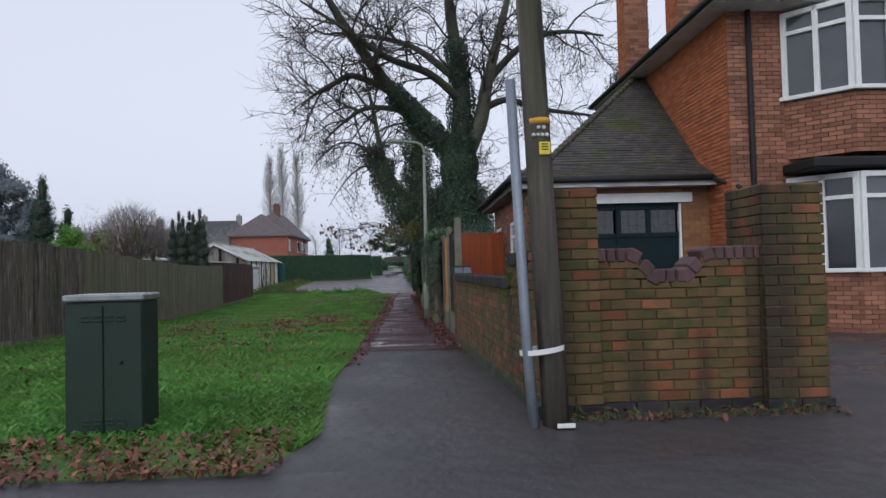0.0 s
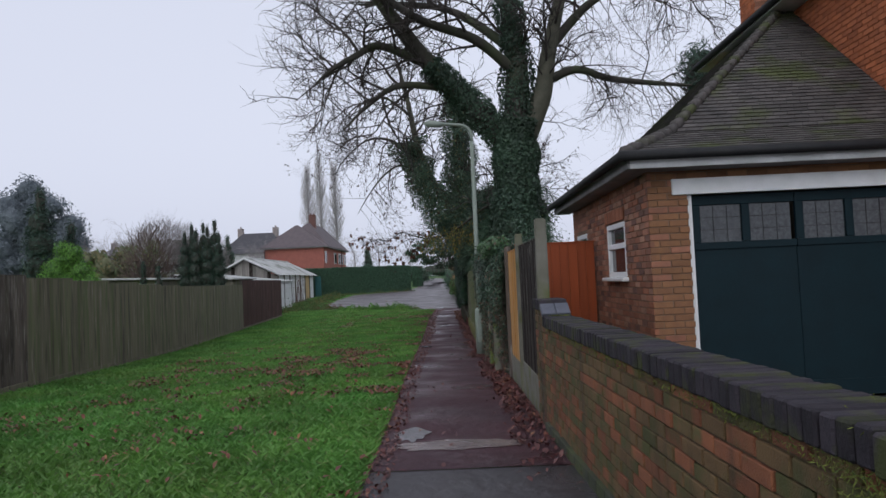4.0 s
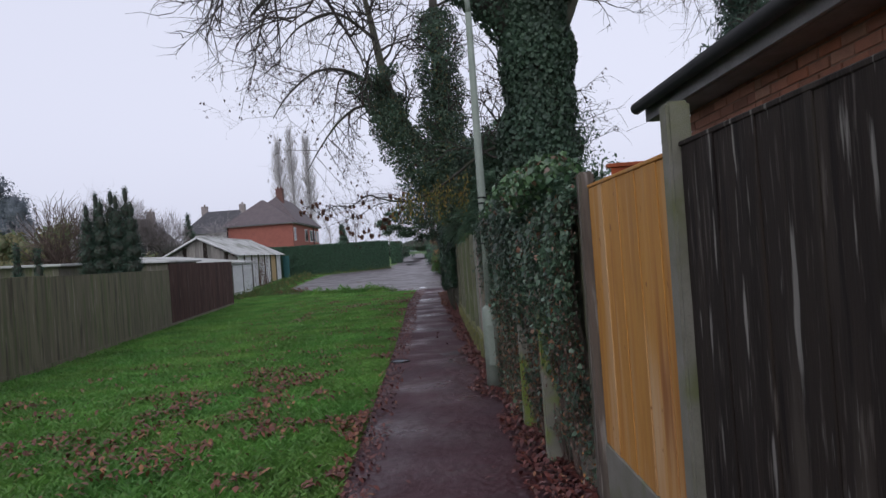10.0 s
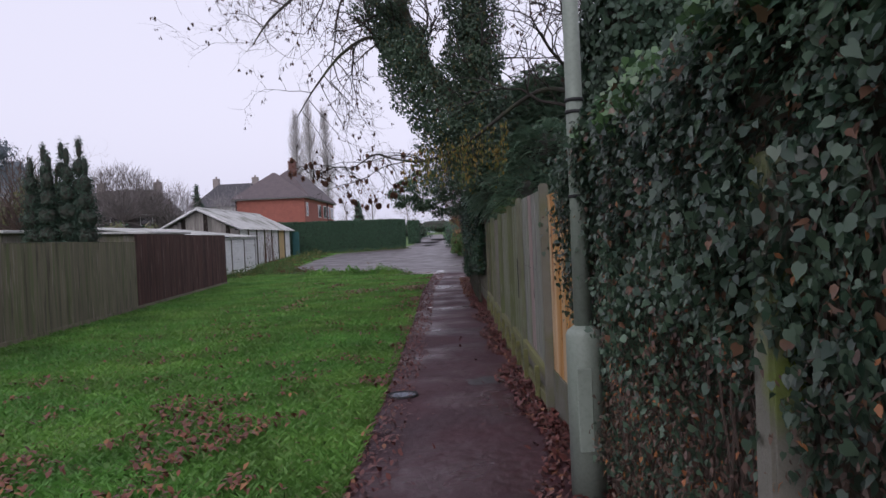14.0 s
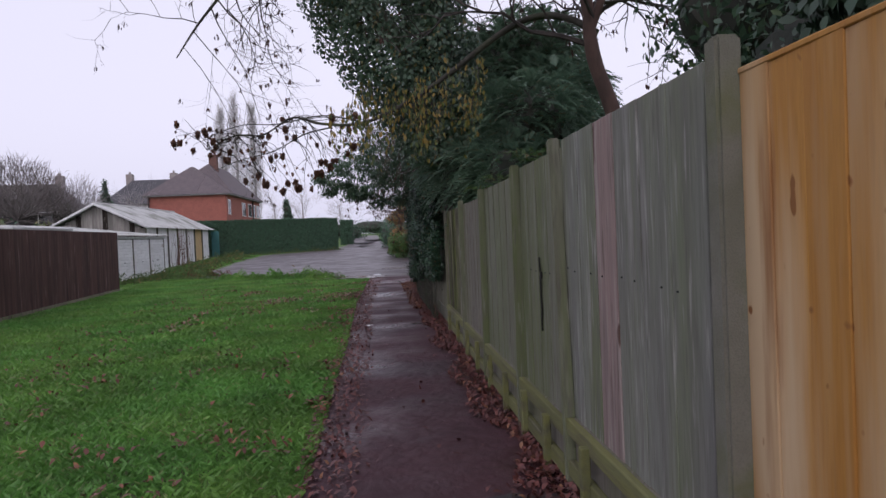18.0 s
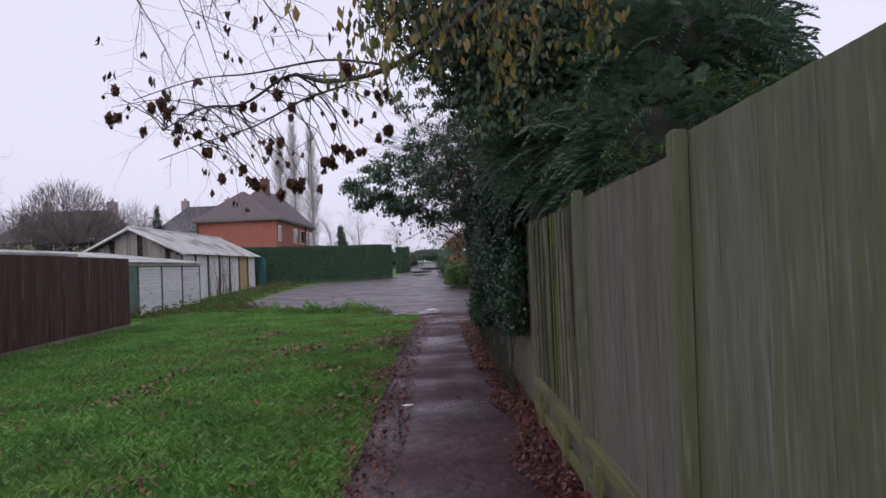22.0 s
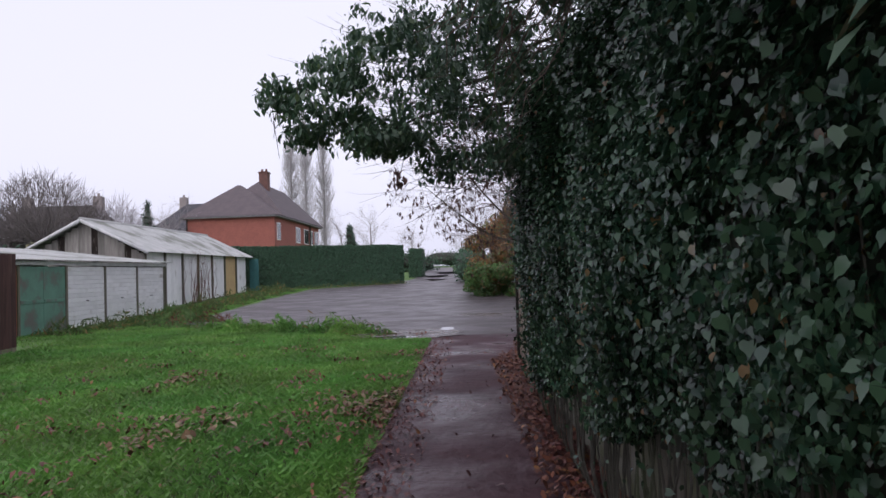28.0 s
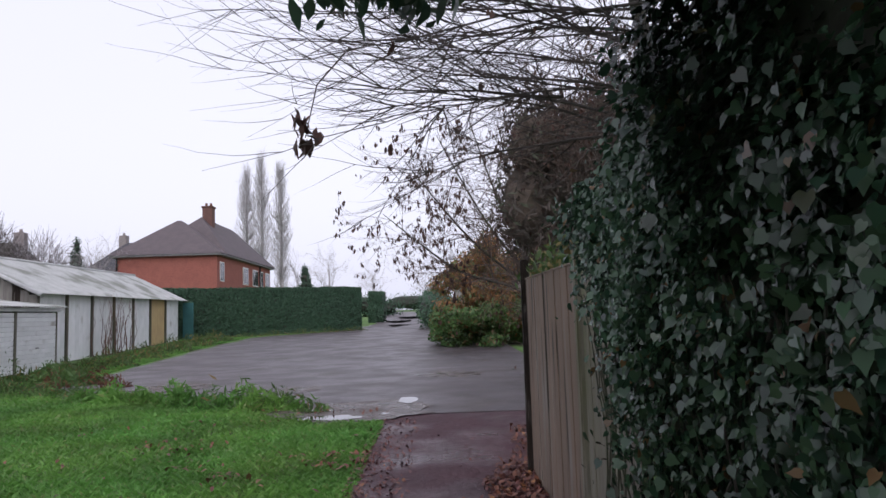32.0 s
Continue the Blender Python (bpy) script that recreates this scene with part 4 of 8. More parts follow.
for i, (tx, tz) in enumerate(((-0.085, 2.085), (-0.05, 2.085), (-0.12, 2.035), (-0.09, 2.035), (-0.06, 2.035), (-0.03, 2.035))):
    part("number_disc", tube("number_disc", [(tx, -0.075, tz), (tx, -0.094, tz)], 0.013, M["dirty_white"], 12), pole)
part("notice", box("notice", (0.075, 0.006, 0.085), material("yellow_notice", (0.75, 0.6, 0.05), (0.7, 0.55, 0.05), 0.5, rnd=0), 0.002), pole, (-0.05, -0.102, 1.90))
for i in range(3):
    part("notice_line", box("notice_line", (0.045, 0.003, 0.007), M["black"], 0), pole, (-0.05, -0.1065, 1.93 + 0.018 * i))
part("foot_box", box("foot_box", (0.13, 0.06, 0.12), M["black"], 0.01), pole, (0.03, -0.115, -0.02))
part("foot_label", box("foot_label", (0.12, 0.01, 0.03), M["white"], 0.002), pole, (0.03, -0.148, 0.075))

cab = thing("street_cabinet", (-2.16, 4.95, gz(4.95) - 0.06), "dark green steel street cabinet with louvres on the grass", "street cabinet", turn=2)
part("body", box("body", (0.52, 0.32, 0.95), M["cabinet"], 0.012), cab, (0, 0, 0.02))
part("lid", box("lid", (0.55, 0.36, 0.05), material("wet_steel_lid", (0.30, 0.32, 0.33), (0.2, 0.22, 0.22), 0.25, 6, metal=0.3, rnd=0), 0.012), cab, (0, 0, 0.97), label="wet pale steel lid")
for s in (-0.13, 0.13):
    part("door", box("door", (0.25, 0.012, 0.89), M["cabinet"], 0.004), cab, (s, -0.167, 0.05))
for z in (0.12, 0.15, 0.83, 0.86):
    for s in (-0.1, -0.02, 0.06, 0.14):
        part("louvre", box("louvre", (0.055, 0.012, 0.014), M["cabinet"], 0.003), cab, (s - 0.02, -0.177, z))
part("lock", tube("lock", [(0.12, -0.17, 0.55), (0.12, -0.185, 0.55)], 0.015, M["black"], 12), cab)

lx, ly = 0.365, 19.34
lamp = thing("street_lamp", (lx, ly, gz(ly) - 0.05), "grey-green painted steel street lamp with a thick base and bent arm", "street lamp")
part("base", tube("base", [(0, 0, 0), (0, 0, 1.03), (0, 0, 1.06), (0, 0, 1.09)], [0.106, 0.106, 0.095, 0.055], M["lamp"], 24), lamp)
part("column", tube("column", [(0, 0, 1.08), (0, 0, 2.5), (0, 0, 4.75)], [0.054, 0.05, 0.04], M["lamp"], 16), lamp)
arm = [(0, 0, 4.74)] + [(-0.28 + 0.28 * math.cos(a), 0, 4.85 + 0.28 * math.sin(a)) for a in [0.2 * i for i in range(8)]] + [(-0.62, 0, 5.17)]
part("arm", tube("arm", arm, 0.034, M["lamp"], 12), lamp)
part("lantern", tube("lantern", [(-0.58, 0, 5.15), (-0.66, 0, 5.16), (-0.95, 0, 5.19), (-1.04, 0, 5.2)], [0.035, 0.07, 0.075, 0.02], M["lamp"], 12), lamp)
for z in (1.85, 2.35, 2.42):
    part("strap", tube("strap", [(0, 0, z), (0, 0, z + 0.02)], 0.057, M["black"], 16), lamp)
part("door_panel", box("door_panel", (0.09, 0.02, 0.5), M["lamp"], 0.006), lamp, (-0.02, -0.1, 0.35))

# ---- garage beside the house ----
GX0, GX1, GYF, GYB = 2.05, 5.42, 12.1, 16.8
garage = thing("garage", (0, 0, 0), "red brick garage with mossy hipped tile roof and dark doors", "garage", kind="structure")


block("wall_front", GX0 + 0.008, GX0 + 0.44, GYF + 0.008, GYF + 0.22, 0.0, 2.96, M["mortar_pale"], garage)
block("wall_front", GX0 + 2.86, GX1, GYF + 0.008, GYF + 0.22, 0.0, 2.96, M["mortar_pale"], garage)
block("wall_front", GX0 + 0.44, GX0 + 2.86, GYF + 0.008, GYF + 0.22, 2.62, 2.96, M["mortar_pale"], garage)
for y0, y1, z0, z1 in ((12.32, 13.17, 0, 2.96), (13.17, 14.18, 0, 1.72), (13.17, 14.18, 2.44, 2.96), (14.18, 15.6, 0, 2.96), (15.6, 16.5, 0, 1.72), (15.6, 16.5, 2.44, 2.96), (16.5, 16.8, 0, 2.96)):
    block("wall_side", GX0 + 0.008, GX0 + 0.22, y0, y1, z0, z1, M["mortar_pale"], garage)
block("wall_back", GX0 + 0.22, GX1, 16.6, 16.8, 0, 2.96, M["mortar_pale"], garage)
for a, b, z, one in ((0, 0.45, 0.775, True), (2.87, GX1 - GX0, 0.25, False), (0.45, 2.87, 2.65, False)):
    brick_face(garage, GX0 + a, GYF, (1, 0), b - a, z, lambda s: 2.96, M["brick_sand"] if one else M["brick_buff"], single=one, proud=0.003)
for a, b, z, top in ((16.8, 16.5, 0.25, 2.96), (16.5, 15.6, 0.25, 1.68), (16.5, 15.6, 2.5, 2.96), (15.6, 14.18, 0.25, 2.96), (14.18, 13.17, 0.25, 1.68), (14.18, 13.17, 2.5, 2.96), (13.17, 12.1, 0.25, 2.96)):
    near = a < 15.7
    brick_face(garage, GX0, a, (0, -1), a - b, z + 0.525 * (near and z < 1), lambda s: top, M["brick_warm"] if near else M["brick_many"], single=near, proud=0.003)
for k in range(14):
    part("soldier_brick", box("soldier_brick", (0.02, 0.066, 0.16), M["brick_red"], 0.004), garage, (GX0 - 0.012, 13.18 + 0.0755 * k, 2.46))
block("lintel", GX0 + 0.27, GX0 + 3.05, GYF - 0.03, GYF + 0.1, 2.62, 2.80, M["white"], garage, 0.006, "white painted lintel board")


def side_window(y0, y1):
    w = thing("window", (GX0, 0, 0), "white framed casement window with dark glass", "window", "garage side windows", kind="structure")
    for a, b, z0, z1 in ((y0, y1, 1.72, 1.79), (y0, y1, 2.37, 2.44), (y0, y1, 2.10, 2.17), (y0, y0 + 0.07, 1.79, 2.37), (y1 - 0.07, y1, 1.79, 2.37)):
        part("window_frame", box("window_frame", (0.07, b - a, z1 - z0), M["white"], 0.006), w, (0.035, (a + b) / 2, z0))
    part("window_sill", box("window_sill", (0.14, y1 - y0 + 0.16, 0.05), M["white"], 0.01), w, (-0.02, (y0 + y1) / 2, 1.668))
    for z0, z1 in ((1.79, 2.10), (2.17, 2.37)):
        part("pane", box("pane", (0.008, y1 - y0 - 0.14, z1 - z0), M["glass"], 0), w, (0.05, (y0 + y1) / 2, z0))


side_window(13.17, 14.18)
side_window(15.6, 16.5)
gdoor = thing("garage_door", (GX0 + 0.45, GYF + 0.06, 0), "dark teal timber garage doors with leaded top lights", "garage door", kind="structure")
block("door_frame", 0.0, 0.05, -0.02, 0.08, 0.3, 2.62, M["white"], gdoor)
block("door_frame", 2.37, 2.42, -0.02, 0.08, 0.3, 2.62, M["white"], gdoor)
for k in range(2):
    x0 = 0.055 + 1.155 * k
    block("leaf", x0, x0 + 1.15, 0.03, 0.07, 0.32, 2.05, M["dark_door"], gdoor)
    block("top_rail", x0, x0 + 1.15, 0.02, 0.07, 2.5, 2.61, M["dark_door"], gdoor)
    for j in range(2):
        a = x0 + 0.09 + 0.555 * j
        block("stile", a - 0.09, a, 0.015, 0.06, 2.082, 2.5, M["dark_door"], gdoor)
        block("pane", a, a + 0.465, 0.045, 0.055, 2.05, 2.5, M["obscure_glass"], gdoor)
        for i in (1, 2):
            block("glazing_lead", a + 0.155 * i - 0.003, a + 0.155 * i + 0.003, 0.041, 0.045, 2.082, 2.498, M["black"], gdoor, 0)
        for i in (1, 2):
            block("glazing_lead", a, a + 0.465, 0.0405, 0.0445, 2.08 + 0.14 * i - 0.003, 2.08 + 0.14 * i + 0.003, M["black"], gdoor, 0)
    block("rail", x0, x0 + 1.15, 0.012, 0.06, 2.0, 2.08, M["dark_door"], gdoor)
    block("rail", x0, x0 + 1.15, 0.02, 0.06, 0.32, 0.5, M["dark_door"], gdoor)


def tiled(parent, a, b, c, d, mat, course=0.1, width=0.165):
    """Courses of tiles on the quad a-b (eaves) to d-c (top), as raised slips."""
    a, b, c, d = (Vector(p) for p in (a, b, c, d))
    n = (b - a).cross(d - a).normalized()
    rows = max(2, int(((d - a).length + (c - b).length) / 2 / course))
    V, F = [], []
    for r in range(rows):
        lo, hi = r / rows, min(1.0, (r + 1.25) / rows)
        p0, p1, q0, q1 = a.lerp(d, lo), b.lerp(c, lo), a.lerp(d, hi), b.lerp(c, hi)
        L = (p1 - p0).length
        k = max(1, int(L / width))
        for i in range(k):
            u0, u1 = (i + (0.5 if r % 2 else 0)) / k, min(1.0, (i + 0.96 + (0.5 if r % 2 else 0)) / k)
            if u0 >= 1:
                continue
            lift = n * (0.022 + 0.007 * random.random())
            o = len(V)
            s, t = p0.lerp(p1, u0), p0.lerp(p1, u1)
            V += [s + lift, t + lift, q0.lerp(q1, u1) + n * 0.008, q0.lerp(q1, u0) + n * 0.008, s, t]
            F += [(o, o + 1, o + 2, o + 3), (o + 4, o + 5, o + 1, o)]
    V2 = [a, b, c, d]
    part("roof_deck", mesh_of("roof_deck", V2, [(0, 1, 2, 3)], M["black"]), parent)
    part("tiles", mesh_of("tiles", V, F, mat), parent)["kind"] = "stuff"


EZ = 3.04
e0, e1 = GX0 - 0.32, GYF - 0.35
run, top = 3.55, EZ + 2.82
fl, fz, yb = 0.75, 0.36, GYB + 0.3  # the eaves flare out at a flatter pitch
tiled(garage, (e0, e1, EZ), (GX1 - 0.02, e1, EZ), (GX1 - 0.02, e1 + fl, EZ + fz), (e0 + fl, e1 + fl, EZ + fz), M["tile"])
tiled(garage, (e0 + fl, e1 + fl, EZ + fz), (GX1 - 0.02, e1 + fl, EZ + fz), (GX1 - 0.02, e1 + run, top), (e0 + run, e1 + run, top), M["tile"])
tiled(garage, (e0, yb, EZ), (e0, e1, EZ), (e0 + fl, e1 + fl, EZ + fz), (e0 + fl, yb, EZ + fz), M["tile"])
tiled(garage, (e0 + fl, yb, EZ + fz), (e0 + fl, e1 + fl, EZ + fz), (e0 + run, e1 + run, top), (e0 + run, yb, top), M["tile"])
for k in range(30):
    a, b = (Vector((e0 + run * f, e1 + run * f, float(np.interp(run * f, (0, fl, run * 1.1), (EZ, EZ + fz, top + 0.1 * (top - EZ - fz) * run / (run - fl)))) + 0.005)) for f in (k / 30, (k + 1.2) / 30))
    part("bonnet_tile", tube("bonnet_tile", [a + Vector((0, 0, 0.02)), b], [0.075, 0.05], M["tile"], 8), garage)
block("fascia", e0 + 0.06, GX1 - 0.005, e1 + 0.02, e1 + 0.05, EZ - 0.15, EZ - 0.02, M["dirty_white"], garage)
block("fascia", e0 + 0.03, e0 + 0.06, e1 + 0.02, GYB + 0.3, EZ - 0.15, EZ - 0.02, M["fascia"], garage)
block("soffit", e0 + 0.065, GX0, e1 + 0.06, GYB + 0.3, EZ - 0.15, EZ - 0.12, M["fascia"], garage)
block("soffit", GX0, GX1 - 0.005, e1 + 0.06, GYF, EZ - 0.15, EZ - 0.12, M["fascia"], garage)
part("gutter", tube("gutter", [(GX1 - 0.1, e1 - 0.05, EZ - 0.02), (e0 - 0.05, e1 - 0.05, EZ - 0.02), (e0 - 0.05, GYB + 0.3, EZ - 0.02)], 0.055, M["black"], 10), garage)
part("downpipe", tube("downpipe", [(GX1 - 0.1, e1 - 0.06, EZ - 0.05), (GX1 + 0.1, GYF - 0.9, EZ - 0.25), (GX1 + 0.35, 11.12, EZ - 0.45)], 0.04, M["black"], 8), garage)
gate = thing("garden_gate", (0.80, 14.9, 0.2), "orange stained closeboard gate beside the garage", "gate")
for k in range(9):
    part("board", box("board", (0.13, 0.02, 2.04), M["board_gate"], 0.003), gate, (0.08 + 0.132 * k, 0, 0.02), (0, 0, 3))
for z in (0.4, 1.1, 1.8):
    part("rail", box("rail", (1.2, 0.04, 0.09), M["board_gate"], 0.004), gate, (0.6, 0.035, z))
part("cap", box("cap", (1.22, 0.05, 0.025), M["board_gate"], 0.004), gate, (0.6, 0, 2.06))

# ---- the brick house ----
HX, HY = 5.42, 11.2
house = thing("house", (0, 0, 0), "two-storey orange-red brick house with white bay windows", "house", kind="structure")
block("wall_side", HX + 0.01, HX + 0.25, HY + 0.25, 18.2, 0, 5.85, M["mortar"], house)
block("wall_front", HX + 0.01, 16, HY + 0.01, HY + 0.25, 0, 5.85, M["mortar"], house)
block("wall_back", HX + 0.25, 16, 17.95, 18.2, 0, 5.85, M["mortar"], house)
block("wall_end", 15.75, 16, HY + 0.26, 17.94, 0, 5.85, M["mortar"], house)
brick_face(house, HX, 12.1, (0, -1), 12.1 - HY, 0.25, lambda s: 2.95, M["brick_orange"], single=False)
brick_face(house, HX, 18.2, (0, -1), 18.2 - HY, 2.96, lambda s: 5.85, M["brick_orange"], single=False)
brick_face(house, HX, HY, (1, 0), 7.5, 0.25, lambda s: 5.85, M["brick_many"], single=False)


def bay(z0, z1, x0, x1, deep, skirt):
    b = thing("bay_window", (0, 0, 0), "white painted bay window with leaded lights", "window", "bay windows of the house", kind="structure")
    pts = [(x0, HY), (x0 + deep * 0.9, HY - deep), (x1 - deep * 0.9, HY - deep), (x1, HY)]
    for (ax, ay), (bx, by) in zip(pts, pts[1:]):
        L = math.hypot(bx - ax, by - ay)
        turn = math.degrees(math.atan2(by - ay, bx - ax))
        f = new("face")
        f.parent = b
        f.matrix_basis = pose(ax, ay, z0, 0, 0, turn)
        n = max(1, round(L / 0.62))
        h = z1 - z0
        part("window_sill", box("window_sill", (L + 0.1, 0.16, 0.07), M["white"], 0.01), f, (L / 2, 0, -0.07))
        part("head", box("head", (L, 0.1, 0.09), M["white"], 0.008), f, (L / 2, 0, h - 0.09))
        part("transom", box("transom", (L, 0.09, 0.07), M["white"], 0.006), f, (L / 2, 0, h * 0.72))
        for k in range(n + 1):
            part("mullion", box("mullion", (0.085, 0.1, h), M["white"], 0.006), f, (min(max(L * k / n, 0.04), L - 0.04), 0, 0))
        for k in range(n):
            for q0, q1 in ((0.0, 0.72), (0.74, 0.96)):
                part("pane", box("pane", (L / n - 0.07, 0.01, h * (q1 - q0)), M["net_glass"], 0), f, (L * (k + 0.5) / n, 0.02, h * q0))
        if skirt:
            k = thing("bay_brickwork", (ax, ay, 0), "red brick apron of a bay window", "wall", kind="structure", turn=turn)
            part("core", box("core", (L, 0.1, skirt[1] - skirt[0]), M["mortar"], 0), k, (L / 2, 0.07, skirt[0]))
            brick_face(k, 0, 0, (1, 0), L, skirt[0], lambda s: skirt[1], M["brick_many"], single=False)
    return pts


bay(4.28, 5.72, 6.38, 9.6, 0.8, (3.22, 4.19))
bay(1.36, 2.9, 6.38, 9.6, 0.8, (0.25, 1.27))
block("hood", 6.3, 9.7, HY - 0.95, HY, 2.95, 3.12, M["black"], house, 0.03, "dark lead hood between the bays")
part("downpipe", tube("downpipe", [(HX + 0.35, HY - 0.07, 0.3), (HX + 0.35, HY - 0.07, 5.8)], 0.045, M["black"], 10), house)
part("wall_lamp", box("wall_lamp", (0.12, 0.14, 0.2), M["black"], 0.03), house, (HX + 0.75, HY - 0.08, 2.45))
part("gutter", tube("gutter", [(HX - 0.45, 18.3, 5.86), (HX - 0.45, HY - 0.5, 5.86), (16, HY - 0.5, 5.86)], 0.065, M["black"], 10), house)
block("soffit", HX - 0.42, HX, HY - 0.45, 18.3, 5.78, 5.84, M["dirty_white"], house)
block("soffit", HX, 16, HY - 0.45, HY, 5.78, 5.84, M["dirty_white"], house)
tiled(house, (HX - 0.45, 18.4, 5.9), (HX - 0.45, HY - 0.5, 5.9), (HX + 3.8, HY + 3.6, 9.4), (HX + 3.8, 18.2 - 3.5, 9.4), M["tile"])
tiled(house, (HX - 0.45, HY - 0.5, 5.9), (16, HY - 0.5, 5.9), (13, HY + 3.6, 9.4), (HX + 3.8, HY + 3.6, 9.4), M["tile"])
tiled(house, (16.4, 18.4, 5.9), (HX - 0.45, 18.4, 5.9), (HX + 3.8, 14.7, 9.4), (13, 14.7, 9.4), M["tile"])
tiled(house, (16.4, HY - 0.5, 5.9), (16.4, 18.4, 5.9), (13, 14.75, 9.4), (13, HY + 3.6, 9.4), M["tile"])
for cx, cy, w, z1, z0 in ((5.66, 16.65, 0.6, 9.6, 3.2), (5.92, 13.95, 0.66, 9.2, 4.2)):
    c = thing("chimney_stack", (cx, cy, z0), "tall square brick chimney stack on the house", "chimney", "chimney stacks", kind="structure")
    part("core", box("core", (w - 0.02, w - 0.02, z1 - z0), M["mortar"], 0), c)
    brick_face(c, -w / 2, -w / 2, (1, 0), w, 0, lambda s: z1 - z0, M["brick_many"], single=False)
    brick_face(c, -w / 2, w / 2, (0, -1), w, 0, lambda s: z1 - z0, M["brick_orange"], single=False)

# ---- trees ----
def grow(V, F, p, d, length, r, level, rng, droop, tips, fan=(0, 5, 5, 0), segs=5):
    """A branch as a chain of short tubes; it throws off thinner ones until level 3."""
    pts, radii = [p.copy()], [r]
    step = length / segs
    for i in range(segs):
        d = (d + Vector(rng.normal(size=3)) * (0.14 + 0.05 * level) + Vector((0, 0, -droop * (i / segs) * step)) ).normalized()
        p = p + d * step
        pts.append(p.copy())
        radii.append(r * (1 - 0.8 * (i + 1) / segs))
    tube_into(V, F, pts, radii, 5 if level < 2 else 3, False)
    if level >= 3:
        tips.append(pts[-1])
        tips.append(pts[-2])
        return
    for k in range(fan[level]):
        f = 0.2 + 0.8 * (k + rng.random()) / fan[level]
        i = min(segs - 1, int(f * segs))
        q = pts[i].lerp(pts[i + 1], f * segs - i)
        along = (pts[i + 1] - pts[i]).normalized()
        side = Vector(rng.normal(size=3))
        side = (side - along * side.dot(along)).normalized()
        nd = (along * 0.75 + side * 0.8 + Vector((0, 0, 0.15))).normalized()
        grow(V, F, q, nd, length * (0.42 + 0.25 * rng.random()), r * (0.5 if level < 2 else 0.55), level + 1, rng, droop, tips, fan, max(3, segs - 1))


def limb_mesh(name, pts, radii, mat, n=10):
    """A smooth limb through a few points."""
    P = [Vector(p) for p in pts]
    out, rad = [], []
    for i in range(len(P) - 1):
        a, b, c, d = P[max(i - 1, 0)], P[i], P[i + 1], P[min(i + 2, len(P) - 1)]
        for k in range(6):
            t = k / 6
            out.append(0.5 * ((2 * b) + (c - a) * t + (2 * a - 5 * b + 4 * c - d) * t * t + (3 * b - a - 3 * c + d) * t ** 3))
            rad.append((radii[i] + (radii[i + 1] - radii[i]) * t) * (1 + 0.08 * noise.noise(out[-1] * 2.0)))
    out.append(P[-1])
    rad.append(radii[-1])
    V, F = [], []
    tube_into(V, F, out, rad, n)
    return mesh_of(name, V, F, mat, True), out, rad


def branches(parent, chains, seed, per, length, droop, fan, mat, tip_list, lift=0.2, lean=(0, 0, 0), cap=0.042):
    """Branches and twigs springing from chains of (points, radii, first share)."""
    rng = np.random.default_rng(seed)
    V, F = [], []
    for pts, radii, first in chains:
        n = len(pts)
        for k in range(per):
            f = first + (0.98 - first) * (k + rng.random()) / per
            i = min(n - 2, int(f * (n - 1)))
            along = (pts[i + 1] - pts[i]).normalized()
            side = Vector(rng.normal(size=3))
            side = (side - along * side.dot(along)).normalized()
            d = (along * 0.5 + side * 0.85 + Vector((0, 0, lift)) + Vector(lean)).normalized()
            grow(V, F, pts[i], d, length * (0.65 + 0.7 * rng.random()), min(radii[i] * 0.55, cap), 1, rng, droop, tip_list, fan)
    part("brushwood", mesh_of("brushwood", V, F, mat), parent)["kind"] = "stuff"


def around(pts, radii, n, seed, f0=0.0, f1=1.0, spread=0.1):
    """Places and normals of leaves that sheathe a limb."""
    rng = np.random.default_rng(seed)
    P = np.array([tuple(p) for p in pts])
    f = (f0 + (f1 - f0) * rng.random(n)) * (len(P) - 1.001)
    i = f.astype(int)
    c = P[i] + (P[i + 1] - P[i]) * (f - i)[:, None]
    d = rng.normal(size=(n, 3))
    a = P[i + 1] - P[i]
    a /= np.linalg.norm(a, axis=1, keepdims=True)
    d -= a * np.sum(a * d, axis=1, keepdims=True)
    d /= np.linalg.norm(d, axis=1, keepdims=True)
    r = np.array(radii)[i] + spread * rng.random(n) ** 0.7
    lump = np.array([noise.noise(Vector(q) * 1.6) for q in c + d * 0.3])
    return c + d * (r + spread * 0.9 * lump)[:, None], d + 0.5 * rng.normal(size=d.shape)


